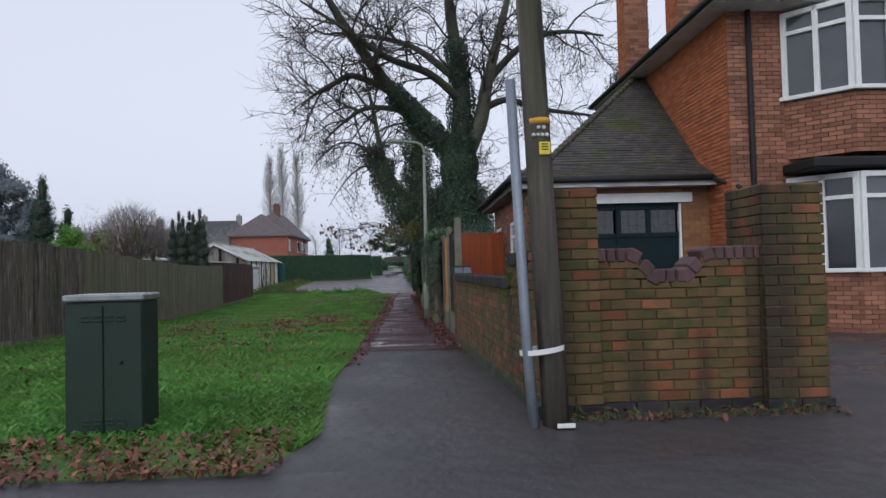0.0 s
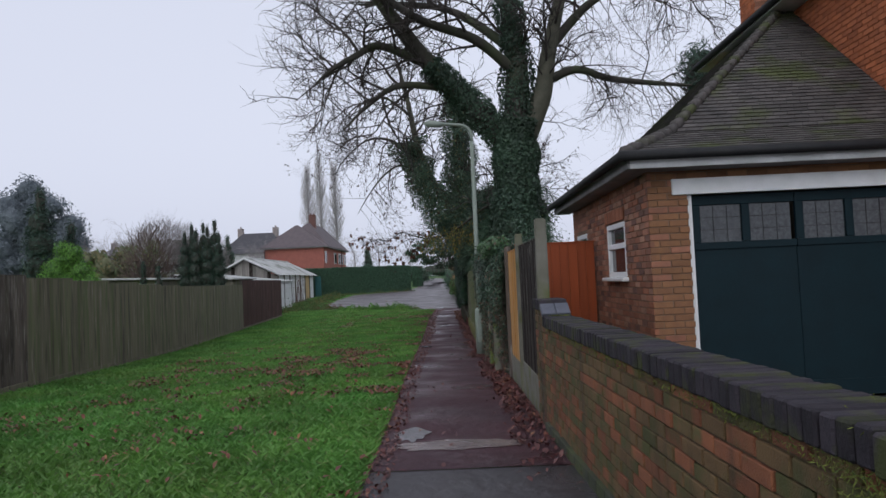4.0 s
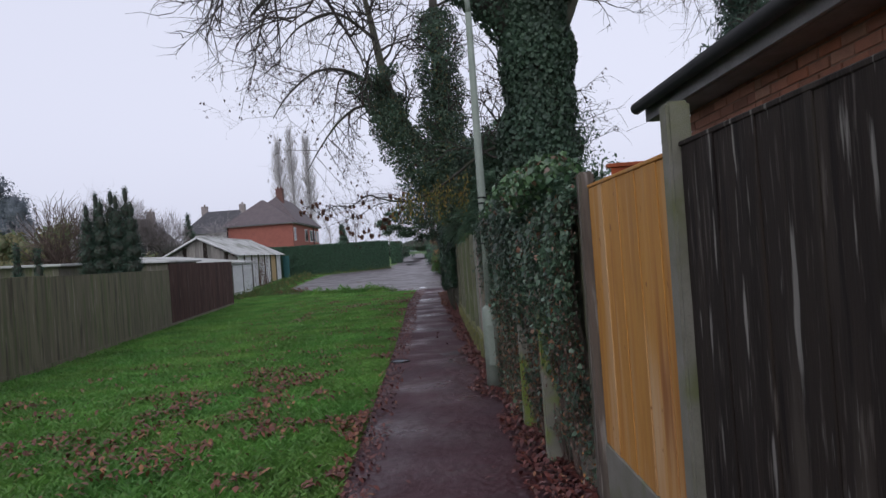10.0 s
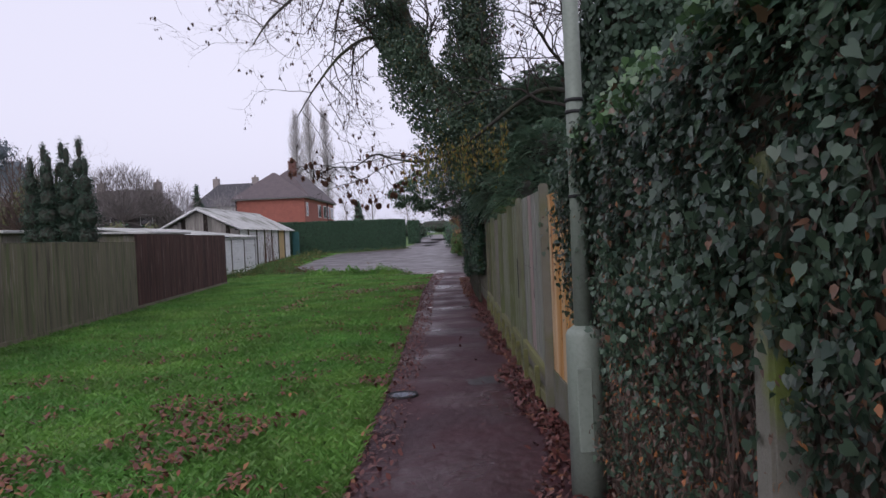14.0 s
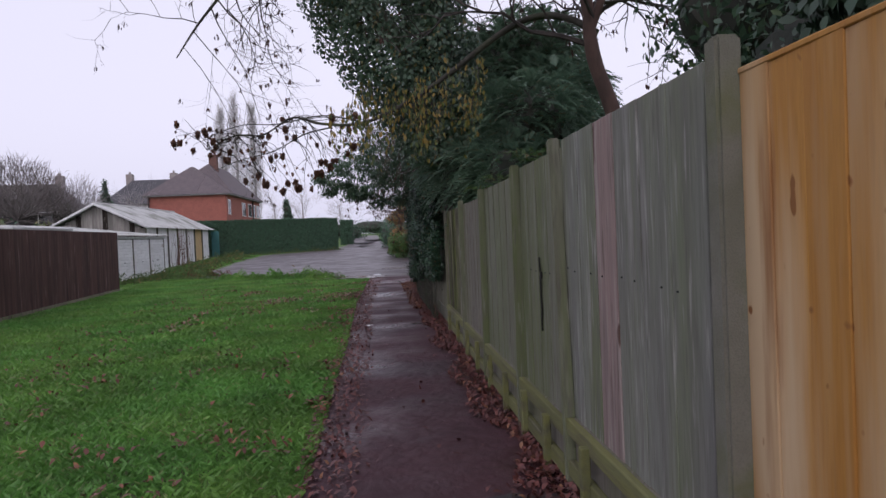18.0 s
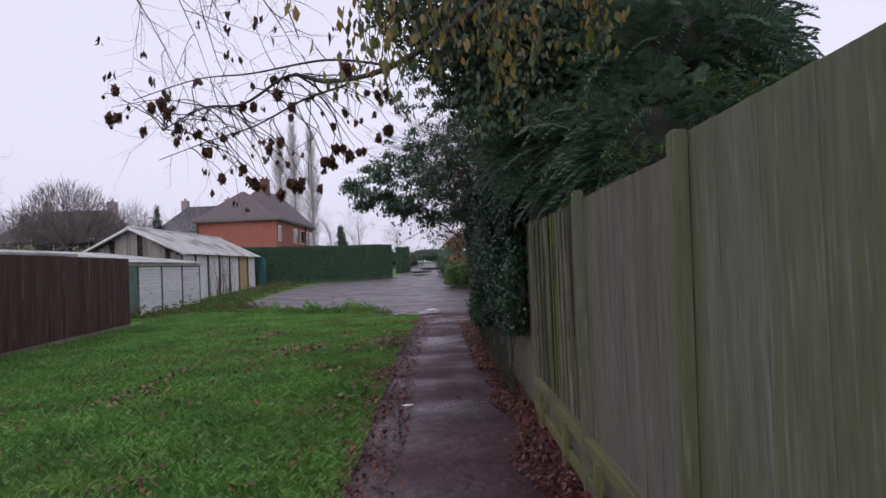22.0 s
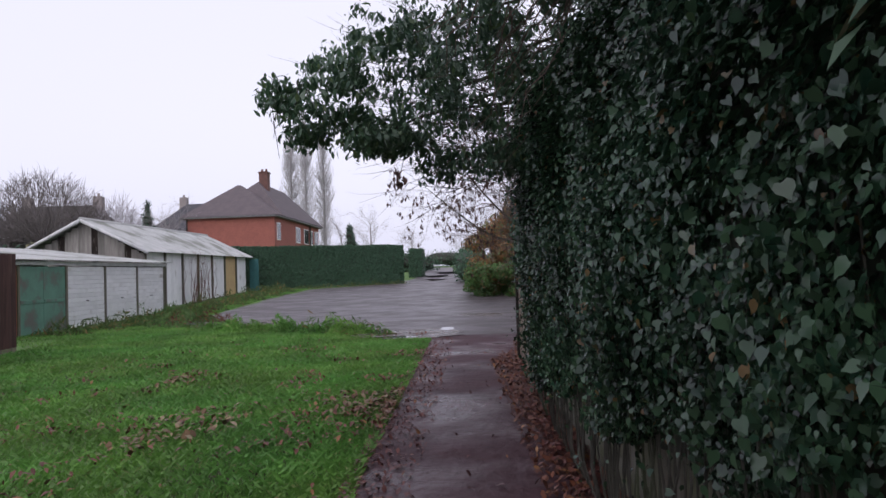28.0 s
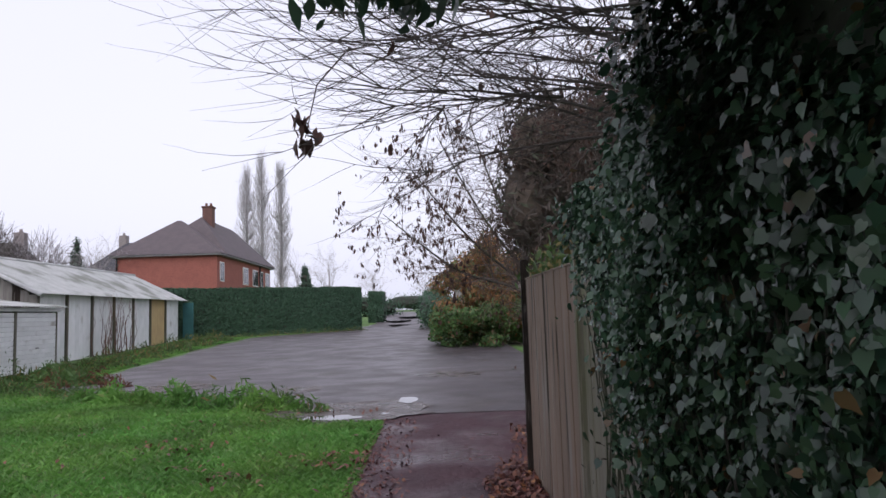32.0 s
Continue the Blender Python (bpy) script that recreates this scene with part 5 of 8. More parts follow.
# the great bare tree with ivy on its trunk
great = thing("tree", (0, 0, 0), "great bare tree with a forked ivy-clad trunk behind the fence", "tree")
chains = {}
for name, pts, radii, mat in (
    ("trunk", [(1.25, 21.4, -0.2), (1.35, 21.4, 2.0), (1.5, 21.3, 4.2), (1.55, 21.3, 5.6)], [0.6, 0.46, 0.42, 0.40], M["bark"]),
    ("limb_left", [(1.4, 21.3, 5.0), (0.5, 21.2, 6.05), (-0.45, 21.0, 7.0), (-1.3, 20.7, 8.1), (-2.2, 20.3, 9.4), (-3.0, 20.0, 11.0)], [0.32, 0.27, 0.22, 0.17, 0.12, 0.06], M["bark"]),
    ("limb_middle", [(1.55, 21.3, 5.4), (1.65, 21.3, 7.0), (1.5, 21.2, 8.4), (1.3, 21.2, 10.2), (1.2, 21.0, 12.5)], [0.36, 0.28, 0.22, 0.15, 0.06], M["bark"]),
    ("limb_right", [(1.75, 21.3, 5.2), (2.25, 21.3, 6.3), (2.45, 21.3, 7.3), (2.85, 21.5, 8.8), (3.6, 21.8, 11.5)], [0.30, 0.24, 0.2, 0.15, 0.06], M["limb"]),
    ("limb_low_right", [(2.35, 21.3, 6.6), (3.1, 21.2, 6.85), (3.9, 21.1, 6.55), (5.0, 21.0, 6.35), (5.8, 20.8, 6.2)], [0.13, 0.1, 0.085, 0.06, 0.025], M["bark"]),
    ("limb_crossing", [(1.55, 21.2, 6.9), (0.6, 20.8, 7.6), (-0.7, 20.4, 8.0), (-1.9, 20.2, 8.8), (-3.2, 20.0, 9.6)], [0.14, 0.12, 0.1, 0.07, 0.03], M["bark"]),
    ("limb_outer", [(-0.6, 21.0, 7.1), (-1.7, 20.8, 7.55), (-2.3, 20.7, 7.3), (-2.9, 20.5, 6.9), (-3.3, 20.4, 6.5)], [0.12, 0.1, 0.08, 0.05, 0.02], M["bark"]),
    ("limb_outer_low", [(-0.1, 21.1, 6.5), (-1.3, 21.0, 6.6), (-2.1, 20.9, 6.1), (-2.7, 20.8, 5.5)], [0.1, 0.08, 0.05, 0.02], M["bark"]),
    ("limb_upper_right", [(2.5, 21.4, 7.5), (3.6, 21.4, 8.6), (4.8, 21.2, 9.0), (6.2, 21.0, 8.8)], [0.14, 0.1, 0.07, 0.03], M["bark"]),
    ("limb_back", [(1.5, 21.5, 7.6), (0.2, 22.6, 9.0), (-1.2, 23.8, 9.8), (-2.6, 24.6, 10.2)], [0.13, 0.1, 0.07, 0.03], M["bark"]),
):
    me, pts, radii = limb_mesh(name, pts, radii, mat)
    part("trunk" if name == "trunk" else "limb", me, great)
    chains[name] = (pts, radii)
tips = []
branches(great, [(*chains[k], f) for k, f in (("limb_left", 0.25), ("limb_middle", 0.3), ("limb_right", 0.3), ("limb_crossing", 0.2), ("limb_outer", 0.1), ("limb_outer_low", 0.2), ("limb_upper_right", 0.2), ("limb_back", 0.2))],
         3, 11, 1.75, 0.34, (0, 7, 7, 0), M["twig"], tips)
branches(great, [(*chains["limb_low_right"], 0.15), (*chains["limb_right"], 0.1)], 4, 10, 1.5, 0.9, (0, 5, 5, 0), M["twig"], tips, -0.1, (0, 0, 0), 0.022)
branches(great, [(*chains["limb_low_right"], 0.2), (*chains["limb_upper_right"], 0.2)], 14, 20, 1.5, 2.2, (0, 5, 4, 0), M["twig"], tips, -0.4, (0, 0, -0.3), 0.013)
P1, N1 = around(*chains["trunk"], 32000, 5, 0.1, 1.0, 0.16)
P2, N2 = around(*chains["limb_left"], 6000, 6, 0.0, 0.42, 0.13)
P3, N3 = around(*chains["limb_middle"], 6000, 7, 0.0, 0.55, 0.14)
part("ivy", leaves("ivy", np.vstack([P1, P2, P3]), np.vstack([N1, N2, N3]), 0.042 + 0.034 * np.random.default_rng(8).random(len(P1) + len(P2) + len(P3)), M["ivy_trunk"], IVY_FAR, 0.7), great, label="dark green ivy sheathing the trunk")["kind"] = "stuff"

# the second tree, that leans over the path and still holds dead leaves
lean_tree = thing("tree", (0, 0, 0), "leaning bare tree with ivy and dead brown leaves over the path", "tree")
chains2 = {}
for name, pts, radii, mat in (
    ("trunk", [(0.95, 31.6, -0.2), (0.75, 31.5, 2.0), (0.4, 31.3, 4.2), (0.25, 31.2, 6.5), (0.2, 31.1, 9.5)], [0.42, 0.36, 0.32, 0.26, 0.12], M["bark"]),
    ("lean", [(0.6, 31.5, 3.2), (-0.1, 31.2, 4.5), (-0.95, 31.0, 5.8), (-1.4, 30.8, 7.2), (-1.75, 30.5, 9.2), (-2.2, 30.0, 11)], [0.21, 0.19, 0.165, 0.13, 0.08, 0.03], M["limb"]),
    ("stem", [(2.5, 28.3, -0.2), (2.52, 28.2, 1.8), (2.42, 28.12, 2.9), (2.14, 28.1, 3.8), (2.05, 28.05, 4.6), (1.85, 28.0, 5.6), (2.0, 27.9, 7.0)], [0.125, 0.115, 0.105, 0.095, 0.075, 0.06, 0.03], M["red_bark"]),
    ("fork", [(2.1, 28.08, 4.1), (2.3, 28.0, 4.7), (2.38, 27.95, 5.6), (2.7, 27.9, 6.8)], [0.06, 0.05, 0.04, 0.02], M["red_bark"]),
    ("sweep", [(2.2, 28.1, 4.1), (1.9, 28.3, 4.35), (1.5, 28.5, 4.45), (1.0, 28.6, 4.25), (0.0, 29.0, 3.6), (-0.9, 30.0, 3.35), (-1.7, 31.2, 3.55), (-2.2, 31.5, 3.72), (-2.75, 31.6, 3.45), (-3.3, 31.9, 3.5), (-3.8, 31.9, 3.25)], [0.05, 0.048, 0.046, 0.042, 0.036, 0.028, 0.022, 0.018, 0.014, 0.01, 0.005], M["bark"]),
    ("sweep_mid", [(-1.5, 31.0, 3.45), (-2.0, 31.25, 3.38), (-2.5, 31.15, 3.1), (-3.1, 31.4, 3.0), (-3.6, 31.3, 2.8)], [0.013, 0.011, 0.008, 0.006, 0.004], M["bark"]),
    ("sweep_near", [(-1.0, 30.2, 3.4), (-1.6, 30.45, 3.55), (-2.3, 30.35, 3.42), (-2.9, 30.6, 3.46), (-3.5, 30.5, 3.25)], [0.013, 0.011, 0.008, 0.006, 0.004], M["bark"]),
    ("out_a", [(-1.15, 30.9, 6.4), (-2.3, 30.5, 7.2), (-3.2, 30.0, 7.2), (-4.0, 29.6, 6.5), (-4.4, 29.3, 5.8)], [0.07, 0.055, 0.04, 0.025, 0.01], M["bark"]),
    ("out_b", [(-1.0, 31.0, 5.9), (-2.0, 30.8, 6.3), (-2.7, 30.5, 5.9), (-3.3, 30.2, 5.1), (-3.7, 30.0, 4.4)], [0.06, 0.045, 0.035, 0.02, 0.008], M["bark"]),
    ("out_c", [(-1.6, 30.6, 8.2), (-2.6, 30.3, 8.9), (-3.6, 30.0, 8.5), (-4.2, 29.8, 7.8)], [0.06, 0.045, 0.03, 0.01], M["bark"]),
):
    me, pts, radii = limb_mesh(name, pts, radii, mat)
    part("trunk" if name == "trunk" else "limb", me, lean_tree)
    chains2[name] = (pts, radii)
tips2 = []  # ends of the crown's twigs
branches(lean_tree, [(*chains2[k], f) for k, f in (("lean", 0.4), ("stem", 0.5), ("fork", 0.15), ("trunk", 0.6), ("out_a", 0.1), ("out_b", 0.1), ("out_c", 0.1))], 11, 12, 1.6, 0.6, (0, 5, 5, 0), M["twig"], tips2, 0.1)
branches(lean_tree, [(*chains2["sweep"], 0.62), (*chains2["sweep_mid"], 0.1), (*chains2["sweep_near"], 0.2)], 12, 7, 0.45, 0.9, (0, 3, 2, 0), M["twig"], [], 0.0, (-0.2, 0, 0), 0.008)
P1, N1 = around(*chains2["trunk"], 24000, 15, 0.36, 0.95, 0.42)
P2, N2 = around([p + Vector((-0.35, 0, -0.1)) for p in chains2["lean"][0]], chains2["lean"][1], 17000, 16, 0.05, 0.62, 0.55)
part("ivy", leaves("ivy", np.vstack([P1, P2]), np.vstack([N1, N2]), 0.045 + 0.035 * np.random.default_rng(9).random(len(P1) + len(P2)), M["ivy_veiled"], IVY_FAR, 0.7), lean_tree, label="dark ivy on the trunk")["kind"] = "stuff"


def hanging(tip_points, n, size, seed, mat, per=4, low=99.0):
    """Clusters of crumpled leaves hanging from twig tips."""
    rng = np.random.default_rng(seed)
    pool = [t for t in tip_points if t.z < low]
    P, N = [], []
    for k in rng.choice(len(pool), min(n, len(pool)), replace=False):
        c = pool[k]
        for _ in range(per):
            P.append((c.x + 0.26 * size * rng.normal(), c.y + 0.26 * size * rng.normal(), c.z - size * (0.2 + 0.8 * rng.random())))
            N.append(rng.normal(size=3) * (1, 1, 0.25))
    return leaves("dead_leaves", P, N, size * (0.7 + 0.6 * rng.random(len(P))), mat, OVAL, 0.85, 0.35, seed)


def clump(c, size, rng, name="leaf_clump"):
    """One bunch of shrivelled, curled leaves hanging under a twig."""
    n = 10 + int(160 * size)
    d = rng.normal(size=(n, 3))
    d /= np.linalg.norm(d, axis=1, keepdims=True)
    P = np.array(tuple(c)) + d * np.array((0.26, 0.26, 0.34)) * size - np.array((0, 0, 0.46 * size))
    return leaves(name, P, d + 0.4 * rng.normal(size=d.shape), size * (0.42 + 0.3 * rng.random(n)), M["crisp"], CURL, 0.75, -0.3, int(1e6 * rng.random()))


CURL = ((0, -0.5), (0.16, -0.32), (0.3, -0.12), (0.17, 0.0), (0.26, 0.18), (0.1, 0.3), (0, 0.6), (-0.12, 0.28), (-0.25, 0.2), (-0.16, 0.02), (-0.3, -0.1), (-0.15, -0.3))
rgc = np.random.default_rng(211)
low_x, low_z = (-4.3, -3.5, -3.2, -2.5, -2.0, -1.6, -1.2), (3.3, 3.25, 2.72, 2.5, 2.52, 2.9, 3.4)
feet = [p for k in ("sweep", "sweep_mid", "sweep_near") for p in chains2[k][0] if -4.2 < p.x < -1.1]
twig_v, twig_f = [], []
for k in range(74):
    x = -4.25 + 3.15 * (k + rgc.random()) / 74
    base = float(np.interp(x, low_x, low_z))
    z = base + (3.75 - base) * rgc.random() ** 1.5
    y = 32.2 + 0.55 * rgc.normal()
    end = Vector((x, y, z + 0.06))
    a = min(feet, key=lambda p: (p - end).length + 0.5 * rgc.random() + (0.6 if p.z < end.z else 0))
    mid = a.lerp(end, 0.5) + Vector((0.12 * rgc.normal(), 0.1 * rgc.normal(), 0.10 + 0.1 * rgc.random()))
    run = [a.lerp(mid, f).lerp(mid.lerp(end, f), f) + 0.012 * Vector(rgc.normal(size=3)) for f in (0, 0.2, 0.4, 0.6, 0.8, 1)]
    tube_into(twig_v, twig_f, run + [end - Vector((0, 0, 0.05))], [0.008, 0.007, 0.006, 0.005, 0.004, 0.003, 0.002], 4, False)
    big = rgc.random() < 0.5
    for _ in range(1 + (rgc.random() < 0.35)):
        part("leaf_clump", clump(end + Vector((0.05 * rgc.normal(), 0.05 * rgc.normal(), -0.03)), 0.125 + 0.05 * rgc.random() if big else 0.06 + 0.04 * rgc.random(), rgc), lean_tree)
    if k % 3 == 0:
        b = run[3]
        e = b + Vector((0.2 * rgc.normal(), 0.15 * rgc.normal(), -0.15 - 0.2 * rgc.random()))
        tube_into(twig_v, twig_f, [b, b.lerp(e, 0.5) + Vector((0.05, 0, 0.04)), e], [0.005, 0.004, 0.002], 4, False)
        part("leaf_clump", clump(e, 0.05 + 0.03 * rgc.random(), rgc), lean_tree)
part("twig_spray", mesh_of("twig_spray", twig_v, twig_f, M["twig"]), lean_tree)["kind"] = "stuff"
part("dead_leaves", hanging(tips2, 500, 0.07, 22, M["dead"], 4, 7.5), lean_tree, label="shrivelled brown leaf clusters")["kind"] = "stuff"
rgy = np.random.default_rng(23)
P3, V, F = [], [], []
for k in range(90):
    x = -1.25 + 1.95 * rgy.random()
    p = Vector((x, 28.6 + 0.45 * rgy.normal(), 2.95 + 0.6 * rgy.random() + 0.15 * (x + 1.25)))
    q = [p]
    for i in range(7):
        q.append(q[-1] + Vector((0.03 * rgy.normal(), 0.03 * rgy.normal(), -0.06 - 0.09 * rgy.random())))
    q = q[:3 + int(5 * rgy.random())]
    tube_into(V, F, q, [0.004 - 0.0003 * i for i in range(len(q))], 3, False)
    P3 += [(c.x + 0.04 * rgy.normal(), c.y + 0.04 * rgy.normal(), c.z - 0.03) for c in q for _ in range(2)]
part("twig_spray", mesh_of("twig_spray", V, F, M["twig"]), lean_tree)["kind"] = "stuff"
part("leaves", leaves("yellow_leaves", P3, rgy.normal(size=(len(P3), 3)) * (1, 1, 0.3), 0.05 + 0.05 * rgy.random(len(P3)), M["yellowing"], OVAL, 0.85, 0.25, 24), lean_tree, label="yellow-green autumn leaves")["kind"] = "stuff"


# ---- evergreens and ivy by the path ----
# solid core: the shaded inside of foliage put in as plain colour
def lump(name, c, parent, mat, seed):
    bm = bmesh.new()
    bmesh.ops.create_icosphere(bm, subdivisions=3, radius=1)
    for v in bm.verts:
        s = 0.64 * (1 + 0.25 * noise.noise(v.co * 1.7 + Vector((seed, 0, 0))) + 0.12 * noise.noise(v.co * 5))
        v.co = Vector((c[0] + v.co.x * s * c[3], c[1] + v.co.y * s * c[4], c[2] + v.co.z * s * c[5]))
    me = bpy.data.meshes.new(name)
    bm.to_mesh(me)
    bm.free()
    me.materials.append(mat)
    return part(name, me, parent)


# dark filler colour that stands for shade inside crowns, hedges and ivy
M["thicket"] = material("foliage_inner_shade", (0.034, 0.044, 0.035), (0.052, 0.048, 0.038), 0.95, 4, 30, 0.3, 0)


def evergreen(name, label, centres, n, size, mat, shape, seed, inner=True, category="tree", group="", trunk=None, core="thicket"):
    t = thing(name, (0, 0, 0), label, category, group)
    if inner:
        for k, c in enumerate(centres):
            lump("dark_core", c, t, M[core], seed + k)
    if trunk:
        part("trunk", tube("trunk", *trunk, M["bark"], 8), t)
    part("crown", blob_leaves("crown", centres, n, size, mat, shape, seed), t)["kind"] = "stuff"
    return t


rng = random.Random(5)
evergreen("holly_tree", "dark glossy evergreen hanging over the ivied wall", [
    (1.2, 34.6, 3.3, 1.0, 1.0, 1.0), (1.3, 35.4, 3.5, 1.0, 1.6, 0.9), (0.7, 34.0, 4.6, 1.0, 1.0, 1.2), (1.4, 37.2, 3.4, 1.0, 1.4, 0.9)],
    30000, 0.058, M["ivy_dark"], OVAL, 31, False, trunk=([(1.2, 34.6, -0.1), (1.1, 34.6, 2.0), (0.7, 34.6, 4.0)], [0.16, 0.14, 0.08]))
# the evergreen whose loose sprays droop over the path
over = thing("evergreen_tree", (0, 0, 0), "loose-leaved dark evergreen drooping over the path", "tree")
rgo = np.random.default_rng(34)
mass = [(1.0, 37.2, 4.0, 1.2, 1.4, 1.3), (0.5, 37.0, 3.3, 0.8, 1.0, 0.7), (0.1, 37.3, 3.9, 0.9, 0.9, 0.8), (-0.6, 37.3, 3.8, 0.7, 0.7, 0.6), (0.3, 37.1, 4.6, 0.8, 0.8, 0.6), (0.2, 35.4, 4.0, 0.8, 0.8, 0.8), (-0.5, 35.7, 3.9, 0.75, 0.8, 0.7), (-0.3, 35.2, 4.7, 0.9, 0.9, 0.7), (-0.9, 35.4, 4.5, 0.6, 0.7, 0.6), (0.4, 34.6, 3.4, 0.6, 0.8, 0.6), (-0.1, 36.0, 3.1, 0.6, 0.6, 0.5), (-0.75, 36.0, 3.3, 0.6, 0.6, 0.5)]
sprays = [(-1.2, 37.1, 3.6, 0.55, 0.5, 0.38), (-1.7, 37.0, 3.35, 0.45, 0.5, 0.28), (-0.7, 37.1, 3.2, 0.5, 0.5, 0.32), (-1.1, 36.8, 3.05, 0.42, 0.4, 0.2), (-0.2, 37.1, 3.0, 0.5, 0.5, 0.32), (-2.05, 36.9, 3.1, 0.3, 0.4, 0.16),
          (-1.2, 37.3, 4.1, 0.5, 0.5, 0.35), (-1.6, 37.2, 3.75, 0.4, 0.4, 0.25), (-0.6, 36.8, 3.45, 0.5, 0.4, 0.3), (0.1, 36.6, 2.85, 0.4, 0.5, 0.35), (-1.5, 36.9, 2.9, 0.25, 0.3, 0.12), (-2.2, 36.9, 3.35, 0.3, 0.3, 0.15), (-1.7, 37.1, 3.1, 0.3, 0.3, 0.15), (-1.25, 36.9, 2.95, 0.3, 0.3, 0.15), (-0.1, 36.8, 2.8, 0.35, 0.3, 0.2), (-1.9, 37.2, 3.6, 0.35, 0.3, 0.2), (-0.85, 37.2, 2.75, 0.28, 0.3, 0.16), (-0.4, 37.0, 2.7, 0.3, 0.3, 0.15)]
sprays = [(c[0], c[1], c[2] - 0.27) + c[3:] for c in sprays]
# filler lumps coloured as the crown's inner shade
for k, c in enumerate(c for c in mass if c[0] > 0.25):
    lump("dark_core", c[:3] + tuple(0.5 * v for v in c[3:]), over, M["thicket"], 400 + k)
me, pts, radii = limb_mesh("trunk", [(1.2, 37.4, -0.1), (1.2, 37.4, 2.2), (1.0, 37.2, 3.6), (0.5, 37.1, 4.6)], [0.16, 0.14, 0.10, 0.04], M["bark"], 8)
part("trunk", me, over)
for c in sprays[::2]:
    a0 = Vector((0.8, 37.2, min(4.2, c[2] + 0.5)))
    e0 = Vector(c[:3]) + Vector((-0.25 * c[3], 0, -0.3 * c[5]))
    me, pts, radii = limb_mesh("branch", [a0, a0.lerp(e0, 0.4) + Vector((0, 0.1 * rgo.normal(), 0.12 + 0.12 * rgo.normal())), a0.lerp(e0, 0.75) + Vector((0, 0.1 * rgo.normal(), 0.08 + 0.08 * rgo.normal())), e0], [0.024, 0.016, 0.01, 0.004], M["bark"], 5)
    part("branch", me, over)
small = []
for c in sprays + mass:
    for _ in range(26 if c in mass else 16):
        d = Vector(rgo.normal(size=3)).normalized() * (0.55 + 0.5 * rgo.random())
        q = 0.07 + 0.10 * rgo.random()
        small.append((c[0] + d.x * c[3], c[1] + d.y * c[4], c[2] + d.z * c[5], q * 1.3, q * 1.2, q * 0.8))
part("crown", blob_leaves("crown", small, 19500, 0.07, M["ivy_dark"], OVAL, 35, 0.75, 0.2), over)["kind"] = "stuff"
V, F = [], []
for k in range(90):
    p = Vector((-0.5 + 1.1 * rgo.random(), 35.0 + 1.2 * rgo.random(), 3.0 + 1.4 * rgo.random()))
    q = [p]
    for i in range(6):
        q.append(q[-1] + Vector((-0.05 + 0.06 * rgo.normal(), -0.03 + 0.05 * rgo.normal(), -0.12 + 0.05 * rgo.normal())))
    tube_into(V, F, q, [0.006, 0.006, 0.005, 0.005, 0.004, 0.003, 0.002], 3, False)
part("brushwood", mesh_of("brushwood", V, F, M["brown_twig"]), over, label="dead brown bramble stems")["kind"] = "stuff"
cl = [(-1.5 + 0.04 * rgo.normal(), 39.9 + 0.05 * rgo.normal(), 2.6 + 0.26 * rgo.random()) for _ in range(26)]
part("dead_leaves", leaves("dead_leaves", cl, rgo.normal(size=(26, 3)), 0.09 + 0.05 * rgo.random(26), M["dead"], OVAL, 0.8, 0.3, 36), over, label="dangling cluster of dead leaves")["kind"] = "stuff"
part("hanging_twig", tube("hanging_twig", [(-1.2, 39.9, 3.3), (-1.42, 39.9, 3.05), (-1.5, 39.9, 2.7)], [0.006, 0.005, 0.003], M["twig"], 5), over)
for k in range(9):
    x0, y0 = -2.0 - 0.35 * rgo.random(), 36.8 + 0.4 * rgo.random()
    q = [Vector((x0, y0, 3.15 + 0.2 * rgo.random()))]
    for i in range(5):
        q.append(q[-1] + Vector((-0.06 * rgo.random() + 0.03, 0.05 * rgo.normal(), -0.10 + 0.05 * rgo.normal())))
    part("hanging_twig", tube("hanging_twig", q, [0.006, 0.005, 0.004, 0.004, 0.003, 0.002], M["twig"], 4), over)
